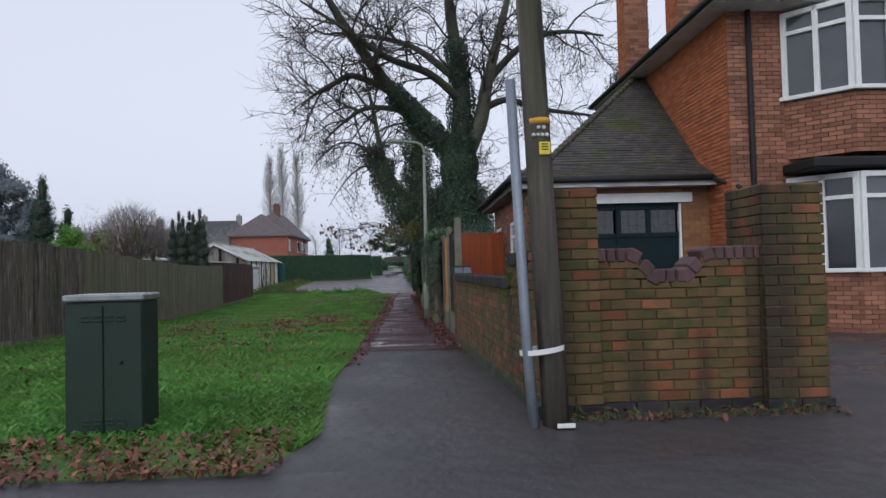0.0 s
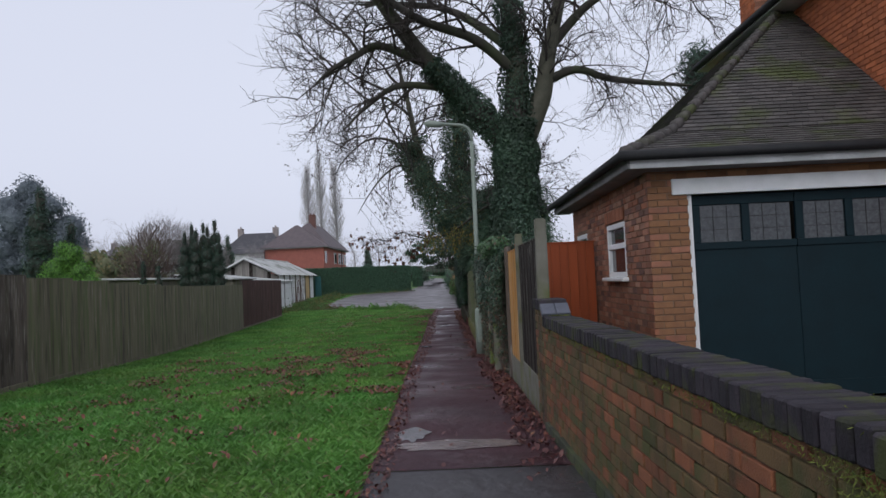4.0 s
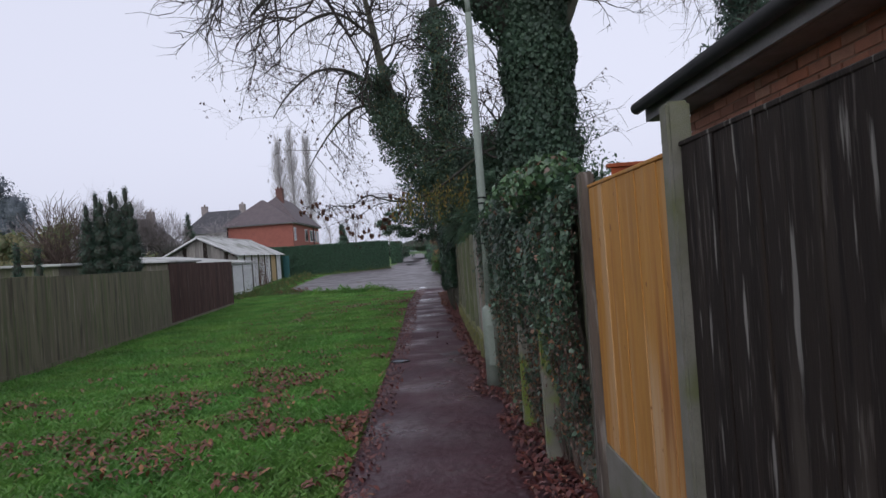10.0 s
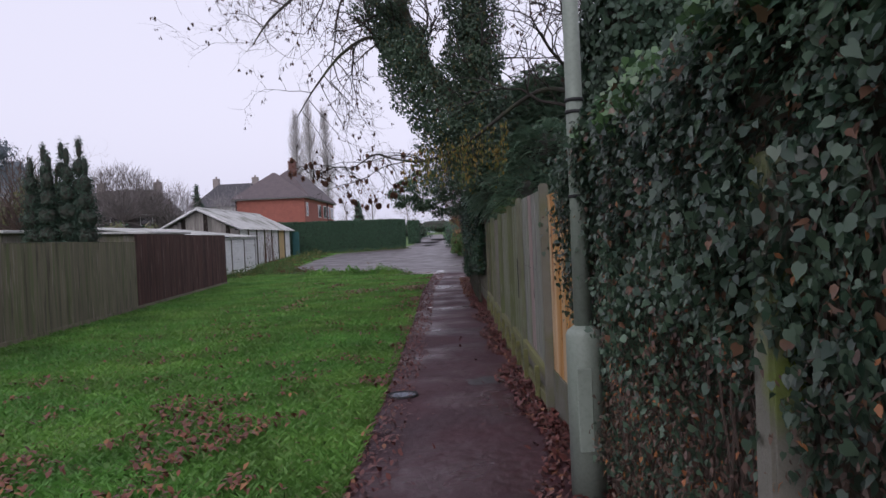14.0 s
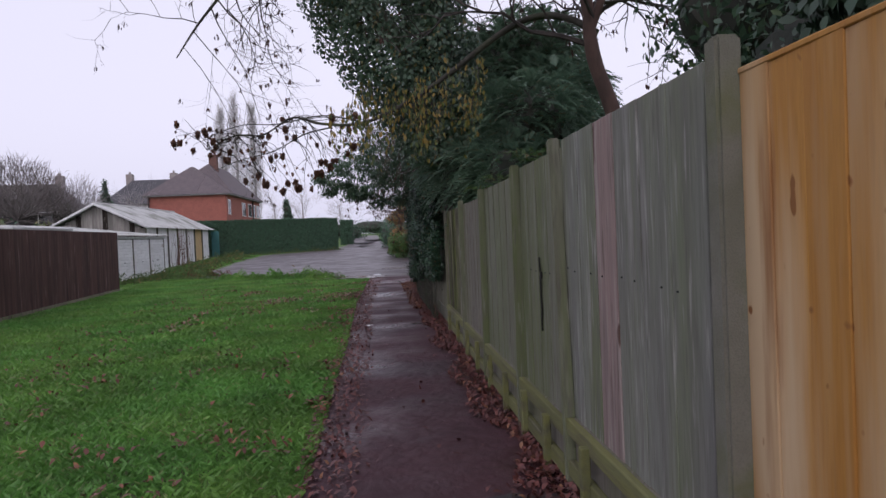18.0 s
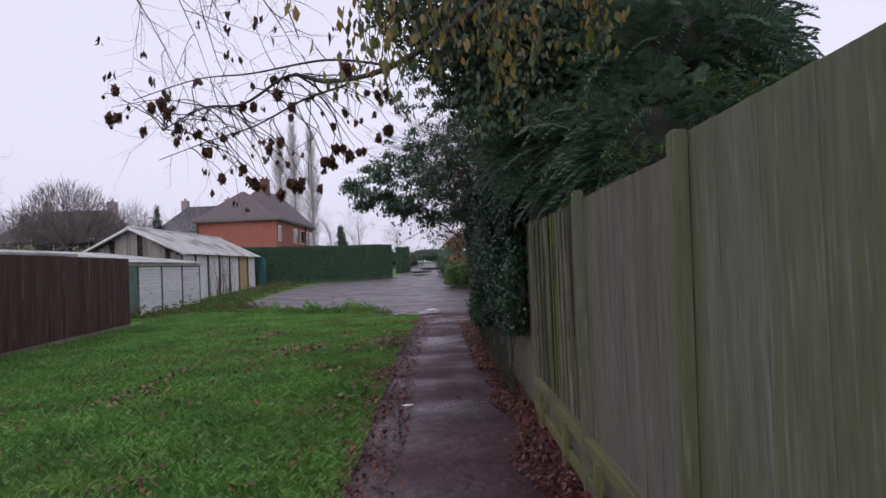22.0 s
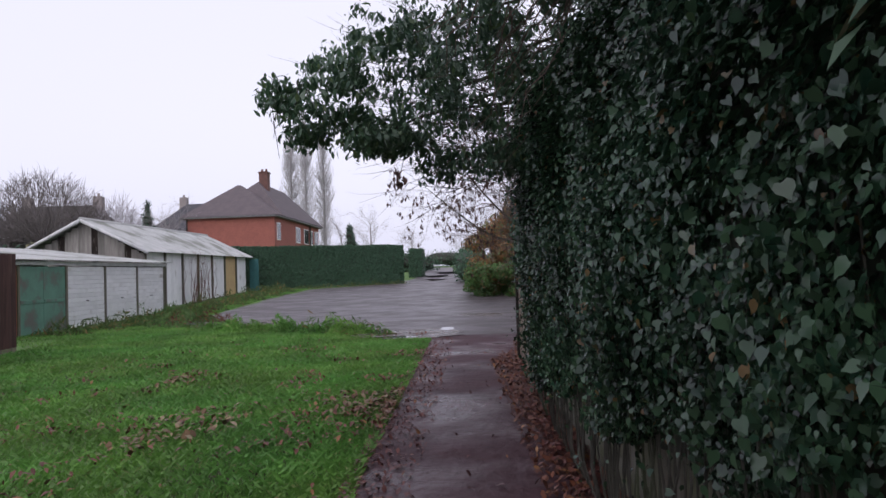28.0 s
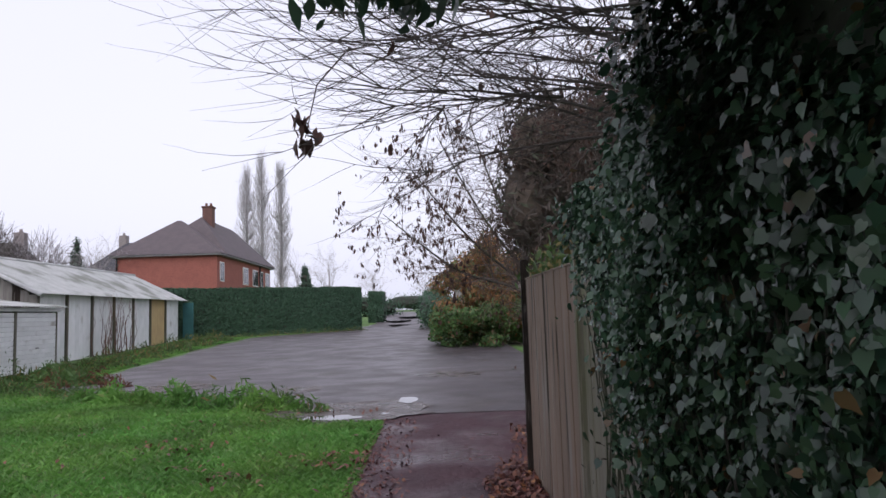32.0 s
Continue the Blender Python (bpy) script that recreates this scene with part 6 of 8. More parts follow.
def fronds(name, centres, n, length, mat, seed, droop=0.5):
    """Flat feathery sprays: each one a drooping axis with narrow leaflets on both sides."""
    rg = np.random.default_rng(seed)
    C = np.array(centres, float)
    vol = C[:, 3] * C[:, 4] * C[:, 5]
    pick = rg.choice(len(C), n, p=(vol ** 0.67) / (vol ** 0.67).sum())
    d = rg.normal(size=(n, 3))
    d /= np.linalg.norm(d, axis=1, keepdims=True)
    P = C[pick, :3] + d * (0.62 + 0.36 * rg.random((n, 1))) * C[pick, 3:]
    ax = d * (1, 1, 0.5) + 0.45 * rg.normal(size=d.shape)
    ax[:, 2] += 0.1
    ax /= np.linalg.norm(ax, axis=1, keepdims=True)
    L = length * (0.6 + 0.7 * rg.random((n, 1)))
    side = np.cross(ax, (0, 0, 1)) + 0.35 * rg.normal(size=d.shape)
    side /= np.linalg.norm(side, axis=1, keepdims=True)
    V, k = [], 15
    for i in range(k):
        f = (i + 0.4) / k
        o = P + ax * L * f + np.array((0, 0, -droop)) * L * f * f
        s = side * (1 if i % 2 else -1)
        tip = o + (0.62 * s + 0.8 * ax) * L * 0.42 * (1.05 - 0.7 * f) + np.array((0, 0, -0.08)) * L
        q = (0.03 + 0.012 * rg.random((n, 1))) * L / length * 0.30 * ax
        V.append(np.stack([o - q * 2.2, tip, o + q * 2.2], 1))
    V = np.stack(V, 1).reshape(-1, 3)
    me = bpy.data.meshes.new(name)
    me.vertices.add(len(V))
    me.vertices.foreach_set("co", V.ravel())
    me.loops.add(len(V))
    me.loops.foreach_set("vertex_index", np.arange(len(V)))
    me.polygons.add(len(V) // 3)
    me.polygons.foreach_set("loop_start", np.arange(0, len(V), 3))
    me.materials.append(mat)
    me.update(calc_edges=True)
    return me


cypress = thing("conifer_tree", (0, 0, 0), "broad dark cypress with feathery drooping sprays behind the fence", "tree")
cyp = [(2.4, 33.4, 3.0, 1.5, 2.0, 1.8), (2.2, 31.8, 2.8, 1.3, 1.4, 1.2), (2.4, 32.4, 3.9, 1.4, 1.4, 1.1), (1.6, 32.6, 4.6, 1.0, 1.0, 0.9), (2.7, 31.6, 2.8, 1.0, 1.4, 1.2), (2.1, 34.0, 4.6, 1.2, 1.4, 1.2), (2.0, 35.4, 3.0, 1.3, 1.4, 1.6),
       (2.4, 33.0, 5.1, 1.2, 1.2, 0.9), (2.6, 33.0, 4.5, 0.9, 1.1, 0.8), (1.3, 30.7, 2.5, 0.9, 1.1, 0.9), (0.9, 31.7, 2.75, 0.75, 0.9, 0.75), (1.1, 31.6, 3.6, 0.85, 0.9, 0.8), (0.8, 32.9, 2.95, 0.7, 0.9, 0.7), (1.35, 29.8, 2.4, 0.7, 0.8, 0.7), (1.0, 32.4, 4.2, 0.8, 0.9, 0.8), (1.8, 30.6, 3.4, 0.9, 1.0, 0.8)]
# opaque lumps whose dark colour replaces shade between the fronds
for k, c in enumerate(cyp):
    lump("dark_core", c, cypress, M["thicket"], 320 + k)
part("trunk", tube("trunk", [(2.4, 33.4, -0.1), (2.4, 33.4, 3.6)], [0.2, 0.1], M["bark"], 8), cypress)
part("crown", fronds("crown", cyp, 21000, 0.34, M["cypress"], 32, 0.55), cypress)["kind"] = "stuff"
evergreen("shrub", "overgrown ivy and bramble thicket behind the fence", [
    (1.6, 22.4, 2.1, 0.7, 0.9, 0.8), (1.7, 19.8, 2.0, 0.9, 1.6, 0.9), (1.2, 17.4, 1.6, 0.6, 1.4, 0.9), (1.7, 23.4, 2.9, 0.7, 0.8, 0.7), (1.9, 22.6, 3.6, 0.8, 0.9, 0.8), (1.6, 21.8, 2.9, 0.7, 0.8, 0.8)],
    24000, 0.06, M["ivy_dark"], OVAL, 33, category="shrub")


M["ivy_fresh"] = leafy("fresh_ivy_leaf", (0.038, 0.088, 0.042), (0.095, 0.175, 0.07), (0.12, 0.07, 0.04), 0.08, 0.32, 0.15)
M["brown_spray"] = leafy("brown_dead_spray", (0.05, 0.042, 0.036), (0.10, 0.08, 0.068), (0.07, 0.08, 0.05), 0.15, 0.8, 0.1)
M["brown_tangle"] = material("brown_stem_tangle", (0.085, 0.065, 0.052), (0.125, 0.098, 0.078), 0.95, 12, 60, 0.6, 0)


def ivy_bank(label, y0, y1, face, top, n, mat, seed, bare=0.0, size=0.075, end=None, stem_mat="bark", thick="thicket", shape=IVY, deep=0.06, dead=None, bald=()):
    """A fence or wall buried in ivy: leaves over a lumpy face and round its top, stems below."""
    t = thing("ivy", (0, 0, 0), label, "ivy", "ivy on the path's fence")
    rng = np.random.default_rng(seed)
    P, N = [], []
    foot = bare if callable(bare) else lambda y: bare

    def swell(y, z):
        return 0.16 * noise.noise(Vector((y * 0.9, z * 0.9, seed))) + 0.085 * noise.noise(Vector((y * 2.6, z * 2.2, seed))) + 0.05 * noise.noise(Vector((y * 6, z * 5, seed)))

    while len(P) < n:
        y = y0 + (y1 - y0) * rng.random()
        base = gz(y)
        h = top(y) + 0.18 * noise.noise(Vector((y * 1.7, 0, seed)))
        s = rng.random() * (h - base + 0.45)
        z = base + s
        bulge = swell(y, z)
        edge = min((y - y0) * 3, (y1 - y)) / 0.3
        if edge < 1 and rng.random() > edge + 0.25:
            continue
        if end and y > end(z) + 0.12 * rng.normal():
            continue
        gap = noise.noise(Vector((y * 1.8, z * 0.7, seed + 7)))
        low = foot(y)
        if z - base < low * (1 + 0.5 * gap) and (gap > -0.15 or callable(bare)) and rng.random() < (0.995 if callable(bare) else 0.95):
            continue
        if any(abs(y - by + 0.04) < 0.11 and z - base < bz + 0.3 * gap for by, bz in bald) and rng.random() < 0.95:
            continue
        if deep > 0.05 and noise.noise(Vector((y * 4.5, z * 3.5, seed + 3))) > 0.36 and rng.random() < 0.85:  # hollows between the trails
            continue
        if z < h:
            x = face(y, z) - bulge + deep * rng.normal() - 0.06
            nrm = (-1, (swell(y + 0.04, z) - bulge) * 15, 0.15 + 0.75 * max(0, z - base - 1.2) + (swell(y, z + 0.04) - bulge) * 15)
        else:
            x = face(y, h) - bulge + (z - h) * 0.9 - 0.05
            z = h + 0.10 * rng.random() + 0.05 * noise.noise(Vector((y * 5, 0, 0)))
            nrm = (-0.5, 0, 0.9)
        P.append((x, y, z))
        N.append(np.array(nrm) + 0.5 * rng.normal(size=3))
    s = size * (0.45 + 0.9 * rng.random(n) ** 1.3)
    P, N = np.array(P), np.array(N)
    brown = np.zeros(n, bool)
    if dead:  # withered leaves, thick near the foot
        brown = np.array([rng.random() < np.interp(p[2] - gz(p[1]) + 0.5 * noise.noise(Vector((p[1] * 2.2, p[2] * 2.2, seed + 5))), (0.1, 0.8, 1.3, 2.3), (0.75, 0.7, 0.12, 0.05)) for p in P])
        part("dead_leaves", leaves("dead_leaves", P[brown], N[brown] + 0.5 * rng.normal(size=(int(brown.sum()), 3)), 0.85 * s[brown], M[dead], OVAL, 0.7, 0.35, seed + 1), t, label="withered brown leaves")["kind"] = "stuff"
    part("leaves", leaves("ivy_leaves", P[~brown], N[~brown], s[~brown], mat, shape, 0.62, 0.22, seed), t)["kind"] = "stuff"
    V, F = [], []
    for k in range(int((y1 - y0) * 16)):
        y = y0 + 0.3 + (y1 - y0 - 0.9) * rng.random()
        p = [Vector((face(y, 0.5) - 0.01, y, gz(y)))]
        for i in range(7):
            q = p[-1] + Vector((0, 0.06 * rng.normal(), 0.24))
            q.x = face(q.y, q.z) - 0.02 - 0.05 * rng.random()
            p.append(q)
        tube_into(V, F, p, [0.008 - 0.0007 * i for i in range(8)], 4, False)
    part("stem_tangle", mesh_of("stem_tangle", V, F, M[stem_mat]), t)["kind"] = "stuff"
    # backing sheet whose colour stands for stems and shaded depth behind the leaves
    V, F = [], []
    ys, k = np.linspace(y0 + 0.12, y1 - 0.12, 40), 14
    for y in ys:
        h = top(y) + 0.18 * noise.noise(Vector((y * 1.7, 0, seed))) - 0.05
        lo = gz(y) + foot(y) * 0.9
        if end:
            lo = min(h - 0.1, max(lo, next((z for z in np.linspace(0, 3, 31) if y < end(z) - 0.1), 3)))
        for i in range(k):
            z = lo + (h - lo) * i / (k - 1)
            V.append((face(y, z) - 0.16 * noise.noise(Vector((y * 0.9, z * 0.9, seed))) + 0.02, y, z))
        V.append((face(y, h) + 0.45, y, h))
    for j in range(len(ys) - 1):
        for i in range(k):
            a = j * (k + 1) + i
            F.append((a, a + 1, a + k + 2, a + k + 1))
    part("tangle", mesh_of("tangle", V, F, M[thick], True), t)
    return t


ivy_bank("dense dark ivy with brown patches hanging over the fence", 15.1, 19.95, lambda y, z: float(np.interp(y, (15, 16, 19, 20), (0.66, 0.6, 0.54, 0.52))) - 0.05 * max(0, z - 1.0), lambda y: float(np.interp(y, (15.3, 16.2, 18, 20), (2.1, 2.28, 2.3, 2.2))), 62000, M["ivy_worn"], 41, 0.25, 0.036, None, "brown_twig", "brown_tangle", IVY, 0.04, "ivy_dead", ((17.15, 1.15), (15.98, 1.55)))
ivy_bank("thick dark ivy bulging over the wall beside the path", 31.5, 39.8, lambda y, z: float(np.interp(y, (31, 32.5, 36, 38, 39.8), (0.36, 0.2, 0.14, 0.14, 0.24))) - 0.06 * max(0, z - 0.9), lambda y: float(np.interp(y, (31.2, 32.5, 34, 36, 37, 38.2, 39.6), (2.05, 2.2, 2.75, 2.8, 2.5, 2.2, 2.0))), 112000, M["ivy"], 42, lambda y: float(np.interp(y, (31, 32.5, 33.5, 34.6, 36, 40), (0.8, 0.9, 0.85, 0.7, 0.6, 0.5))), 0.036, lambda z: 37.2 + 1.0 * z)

rgt = random.Random(45)
evergreen("ivy", "lush green ivy crowning the overgrown fence", [(0.62 + rgt.uniform(-0.12, 0.2), 15.7 + 0.27 * k, 2.28 + rgt.uniform(-0.06, 0.12), 0.22, 0.3, 0.16) for k in range(16)],
          9000, 0.045, M["ivy_fresh"], IVY_SMALL, 46, False, "ivy", "ivy on the path's fence")
# fine bare branches over the far fence
bare = thing("tree", (0, 0, 0), "bare tree with fine sweeping twigs above the fence", "tree")
me, pts, radii = limb_mesh("trunk", [(1.7, 41.6, -0.1), (1.6, 41.5, 1.8), (1.3, 41.2, 3.3), (0.9, 41.0, 5.0)], [0.14, 0.11, 0.08, 0.03], M["bark"])
part("trunk", me, bare)
tipsb = []
rgb = np.random.default_rng(51)
V, F = [], []


def sweep_twig(p, d, length, r, level):
    """A long fine twig that keeps its direction, with finer ones springing from it at a narrow angle."""
    q, n = [p.copy()], 7
    for i in range(n):
        d = (d + 0.07 * Vector(rgb.normal(size=3)) + Vector((0, 0, 0.03 if level else -0.015))).normalized()
        q.append(q[-1] + d * length / n)
    tube_into(V, F, q, [r * (1 - 0.85 * i / n) for i in range(n + 1)], 5 if level == 0 else 3, False)
    tipsb.append(q[-1])
    if level < 2:
        for k in range((13, 5)[level]):
            i = 1 + int((n - 1) * rgb.random())
            side = Vector(rgb.normal(size=3)) * 0.34
            sweep_twig(q[i], (d + side).normalized(), length * (0.5, 0.45)[level] * (0.5 + 0.7 * rgb.random()), r * 0.45, level + 1)


for k in range(27):
    a = Vector((1.25 + 0.3 * rgb.normal(), 41.0 + 0.5 * rgb.normal(), 2.9 + 2.1 * k / 26))
    e = Vector((-2.2 + 0.7 * rgb.random(), 40.3 + 0.5 * rgb.normal(), 2.95 + 2.2 * k / 26 + 0.25 * rgb.normal()))
    sweep_twig(a, (e - a).normalized(), (e - a).length * (0.6 + 0.4 * rgb.random()), 0.015, 0)
part("brushwood", mesh_of("brushwood", V, F, M["twig"]), bare)["kind"] = "stuff"
part("dead_leaves", hanging(tipsb, 16, 0.08, 52, M["dead"], 3), bare)["kind"] = "stuff"
thick = thing("thicket", (0, 0, 0), "dense bare brown twiggy thicket behind the fence", "shrub")
tips5 = []
for k, (x, y, h) in enumerate(((1.9, 47.5, 5.0), (2.3, 47.0, 5.2), (3.0, 48.5, 6.0), (3.9, 48.0, 6.4), (3.2, 51.0, 5.8), (4.2, 51.0, 6.2), (5.0, 49.0, 6.4))):
    me, pts, radii = limb_mesh("stem", [(x, y, -0.1), (x + 0.1, y, h * 0.5), (x - 0.2, y, h)], [0.09, 0.06, 0.015], M["bark"], 6)
    part("stem", me, thick)
    branches(thick, [(pts, radii, 0.15)], 200 + k, 30, 1.5, 0.05, (0, 6, 5, 0), M["brown_twig"], tips5, 0.3, (0, 0, 0), 0.02)
part("leaves", hanging(tips5, 4500, 0.075, 56, M["dead"], 3), thick)["kind"] = "stuff"
dense = [(1.2, 47.6, 3.4, 0.8, 0.8, 1.0), (1.4, 47.8, 4.6, 0.8, 0.8, 0.9), (2.3, 48.6, 3.9, 1.5, 1.4, 1.6), (3.9, 49.0, 4.2, 1.8, 1.5, 1.9), (1.8, 47.8, 2.5, 1.0, 1.0, 1.3), (3.2, 48.0, 2.4, 1.5, 1.2, 1.6), (3.0, 49.6, 5.2, 1.2, 1.2, 1.0)]
for k, c in enumerate(dense):
    lump("dark_core", c, thick, M["brown_tangle"], 560 + k)
part("brushwood", blob_leaves("brushwood", dense, 26000, 0.16, M["brown_spray"], SPRAY, 561, 0.3, 0.5), thick)["kind"] = "stuff"
evergreen("shrub", "bright green creeper on the fence top", [(0.45, 41.4, 1.95, 0.3, 0.8, 0.2), (0.6, 42.6, 1.8, 0.4, 0.7, 0.35)], 900, 0.07, M["weed"], OVAL, 57, False, "creeper")
shrubby = thing("tree", (0, 0, 0), "bare shrubby tree with a few dark leaves beyond the yard", "tree")
tips4 = []
for k, (x, z) in enumerate(((-2.0, 4.6), (-1.3, 6.2), (-0.3, 7.0), (0.7, 7.5), (1.6, 7.4))):
    me, pts, radii = limb_mesh("stem", [(3.4 + 0.2 * k, 56, -0.1), (2.6 + 0.1 * k + 0.15 * x, 56, 2.0), (1.3 + 0.55 * x, 56.2, 0.62 * z), (x, 56, z)], [0.06, 0.05, 0.035, 0.01], M["bark"], 6)
    part("stem", me, shrubby)
    branches(shrubby, [(pts, radii, 0.3)], 530 + k, 22, 1.5, 0.25, (0, 6, 5, 0), M["brown_twig"], tips4, 0.3, (-0.1, 0, 0), 0.022)
part("dead_leaves", hanging([p for p in tips4 if p.x < 0.6], 420, 0.13, 54, M["dead"], 4), shrubby)["kind"] = "stuff"


def loose(seed, n, c, spread, r):
    """Many small uneven lumps of foliage round a middle."""
    rg = random.Random(seed)
    return [(c[0] + spread[0] * rg.uniform(-1, 1), c[1] + spread[1] * rg.uniform(-1, 1), max(0.3, c[2] + spread[2] * rg.uniform(-1, 1)), r * rg.uniform(0.6, 1.3), r * rg.uniform(0.6, 1.3), r * rg.uniform(0.5, 1.2)) for _ in range(n)]


for k, (c, n, mt, label) in enumerate((
    (loose(61, 34, (1.6, 66, 2.7), (1.7, 2.2, 1.7), 0.75), 24000, M["rusty"], "rusty yellow autumn bush at the yard's edge"),
    (loose(62, 40, (1.8, 65.2, 0.9), (2.1, 3.0, 0.8), 0.65), 22000, M["bramble"], "green bramble bush at the yard's edge"),
    ([(6.5, 58, 2.6, 2.2, 4.0, 2.2), (6.0, 52, 1.8, 1.8, 3.5, 1.8)], 5200, M["ivy_dark"], "dark overgrown shrubbery behind the fence corner"),
    ([(-0.6, 80, 1.8, 0.9, 4.5, 1.4), (0.2, 92, 2.4, 1.2, 6.0, 1.6)], 5200, M["hedge"], "overgrown roadside hedge beyond the yard"))):
    evergreen("bush", label, c, n, 0.16, mt, OVAL, 60 + k, k > 1, "bush")

# ---- garages and long shed ----
def corrugated(name, a, b, c, d, mat, pitch=0.15, amp=0.025):
    """A corrugated sheet over the quad a, b (eaves), c, d (ridge); the ridges run from eaves to ridge."""
    a, b, c, d = (Vector(p) for p in (a, b, c, d))
    n = (b - a).cross(d - a).normalized()
    k = int((b - a).length / pitch * 4)
    V, F = [], []
    for i in range(k + 1):
        u = i / k
        off = n * (amp * math.sin(i * math.pi / 2))
        V += [a.lerp(b, u) + off, d.lerp(c, u) + off]
    for i in range(k):
        F.append((2 * i, 2 * i + 2, 2 * i + 3, 2 * i + 1))
    return mesh_of(name, V, F, mat, True)


GZ0 = -0.12
rowg = thing("garage_row", (0, 0, 0), "row of low concrete lock-up garages with corrugated roof", "garage", kind="structure")
gx, gy0, gy1 = -13.4, 47.4, 59.1
block("wall_end", gx - 5.0, gx - 0.06, gy1 - 0.12, gy1, GZ0, 2.12, M["dirty_white"], rowg)
block("wall_back", gx - 5.0, gx - 4.88, gy0, gy1 - 0.125, GZ0, 2.78, M["dirty_white"], rowg)
block("wall_end", gx - 5.0, gx - 0.06, gy0 - 0.125, gy0 - 0.005, GZ0, 2.12, M["dirty_white"], rowg)
block("fascia", gx - 0.05, gx + 0.05, gy0 - 0.2, gy1 + 0.2, 2.02, 2.14, M["dirty_white"], rowg, 0.01, "grimy white fascia board")
part("roof", corrugated("roof", (gx + 0.25, gy1 + 0.3, 2.18), (gx + 0.25, gy0 - 0.3, 2.18), (gx - 5.2, gy0 - 0.3, 2.88), (gx - 5.2, gy1 + 0.3, 2.88), M["asbestos"]), rowg)
M["green_door"] = material("faded_green_paint", (0.11, 0.25, 0.18), (0.08, 0.17, 0.12), 0.6, 2, 30, 0.1, 0.05, stain=(0.12, 0.12, 0.10), stain_scale=2)
M["door_white"] = material("stained_white_door", (0.80, 0.80, 0.80), (0.68, 0.69, 0.68), 0.55, 2, 30, 0.1, 0.06, fine_mix=0.12, stain=(0.42, 0.40, 0.36), stain_scale=1.4, stain_at=(0.6, 0.75))
M["rust_door"] = material("rusty_red_paint", (0.30, 0.09, 0.05), (0.22, 0.07, 0.04), 0.6, 2, 30, 0.1, 0)
for k in range(5):
    y0 = gy0 + 2.34 * k
    mt = (M["rust_door"], M["green_door"], M["door_white"], M["door_white"], M["door_white"])[k]
    label = ("rusty red", "faded green double", "white slatted", "white slatted", "white slatted")[k] + " lock-up garage door under corrugated roof"
    g = thing("garage_door", (gx, y0, GZ0), label, "garage door", "lock-up garage doors", kind="structure")
    block("jamb", -0.06, 0.04, 0.0, 0.05, 0, 2.13, M["board_grey"], g)
    block("jamb", -0.06, 0.04, 2.285, 2.335, 0, 2.13, M["board_grey"], g)
    if k < 2:
        for j in range(2):
            block("leaf", -0.03, 0.01, 0.06 + 1.115 * j, 1.165 + 1.115 * j, 0.06, 2.1, mt, g)
            block("brace", 0.01, 0.03, 0.09 + 1.115 * j, 1.135 + 1.115 * j, 1.0, 1.1, mt, g)
    else:
        for j in range(14):
            part("slat", box("slat", (0.03, 2.225, 0.14), mt, 0.01), g, (-0.01, 1.17, 0.06 + 0.146 * j), (0, 6, 0))
        part("handle", box("handle", (0.05, 0.12, 0.03), M["black"], 0.006), g, (0.03, 1.17, 0.95))

shed = thing("long_shed", (0, 0, 0), "long gabled shed with corrugated cement roof and patched doors", "shed", kind="structure")
sx0, sx1, sy0, sy1 = -20.2, -14.8, 60.4, 74.5
sz0, ez, rz = 0.0, 2.72, 4.25
smid = (sx0 + sx1) / 2
part("roof", corrugated("roof", (sx1 + 0.35, sy1 + 0.3, ez), (sx1 + 0.35, sy0 - 0.35, ez), (smid, sy0 - 0.35, rz), (smid, sy1 + 0.3, rz), M["asbestos"]), shed, label="lichened pale corrugated cement sheets")
part("roof", corrugated("roof", (sx0 - 0.35, sy0 - 0.35, ez), (sx0 - 0.35, sy1 + 0.3, ez), (smid, sy1 + 0.3, rz), (smid, sy0 - 0.35, rz), M["asbestos"]), shed)
part("ridge", tube("ridge", [(smid, sy0 - 0.38, rz + 0.02), (smid, sy1 + 0.32, rz + 0.02)], 0.07, M["asbestos"], 8), shed)
M["gable"] = material("bare_grey_boards", (0.28, 0.26, 0.24), (0.17, 0.16, 0.145), 0.85, 2, 30, 0.3, 0.25, stretch=(5, 5, 0.6))
for k in range(18):
    x = sx0 + (sx1 - sx0) * (k + 0.5) / 18
    h = ez + (rz - ez) * (1 - abs(x - smid) / (sx1 - smid)) - 0.12
    part("gable_board", box("gable_board", (0.296, 0.03, round(h - sz0, 2)), M["gable"] if k % 5 else M["board_dark"], 0.004), shed, (x, sy0, sz0))
for s in (1, -1):
    part("bargeboard", tube("bargeboard", [(smid, sy0 - 0.36, rz - 0.06), (smid + s * (sx1 - smid + 0.33), sy0 - 0.36, ez - 0.06)], 0.08, M["dirty_white"], 6), shed)
M["ply"] = material("raw_ply", (0.52, 0.38, 0.18), (0.45, 0.32, 0.16), 0.7, 2, 30, 0.1, 0)
block("wall", sx1 - 0.3, sx1 - 0.12, sy0 + 0.05, sy1, 0.0, ez + 0.14, M["board_dark"], shed)
bays = 7
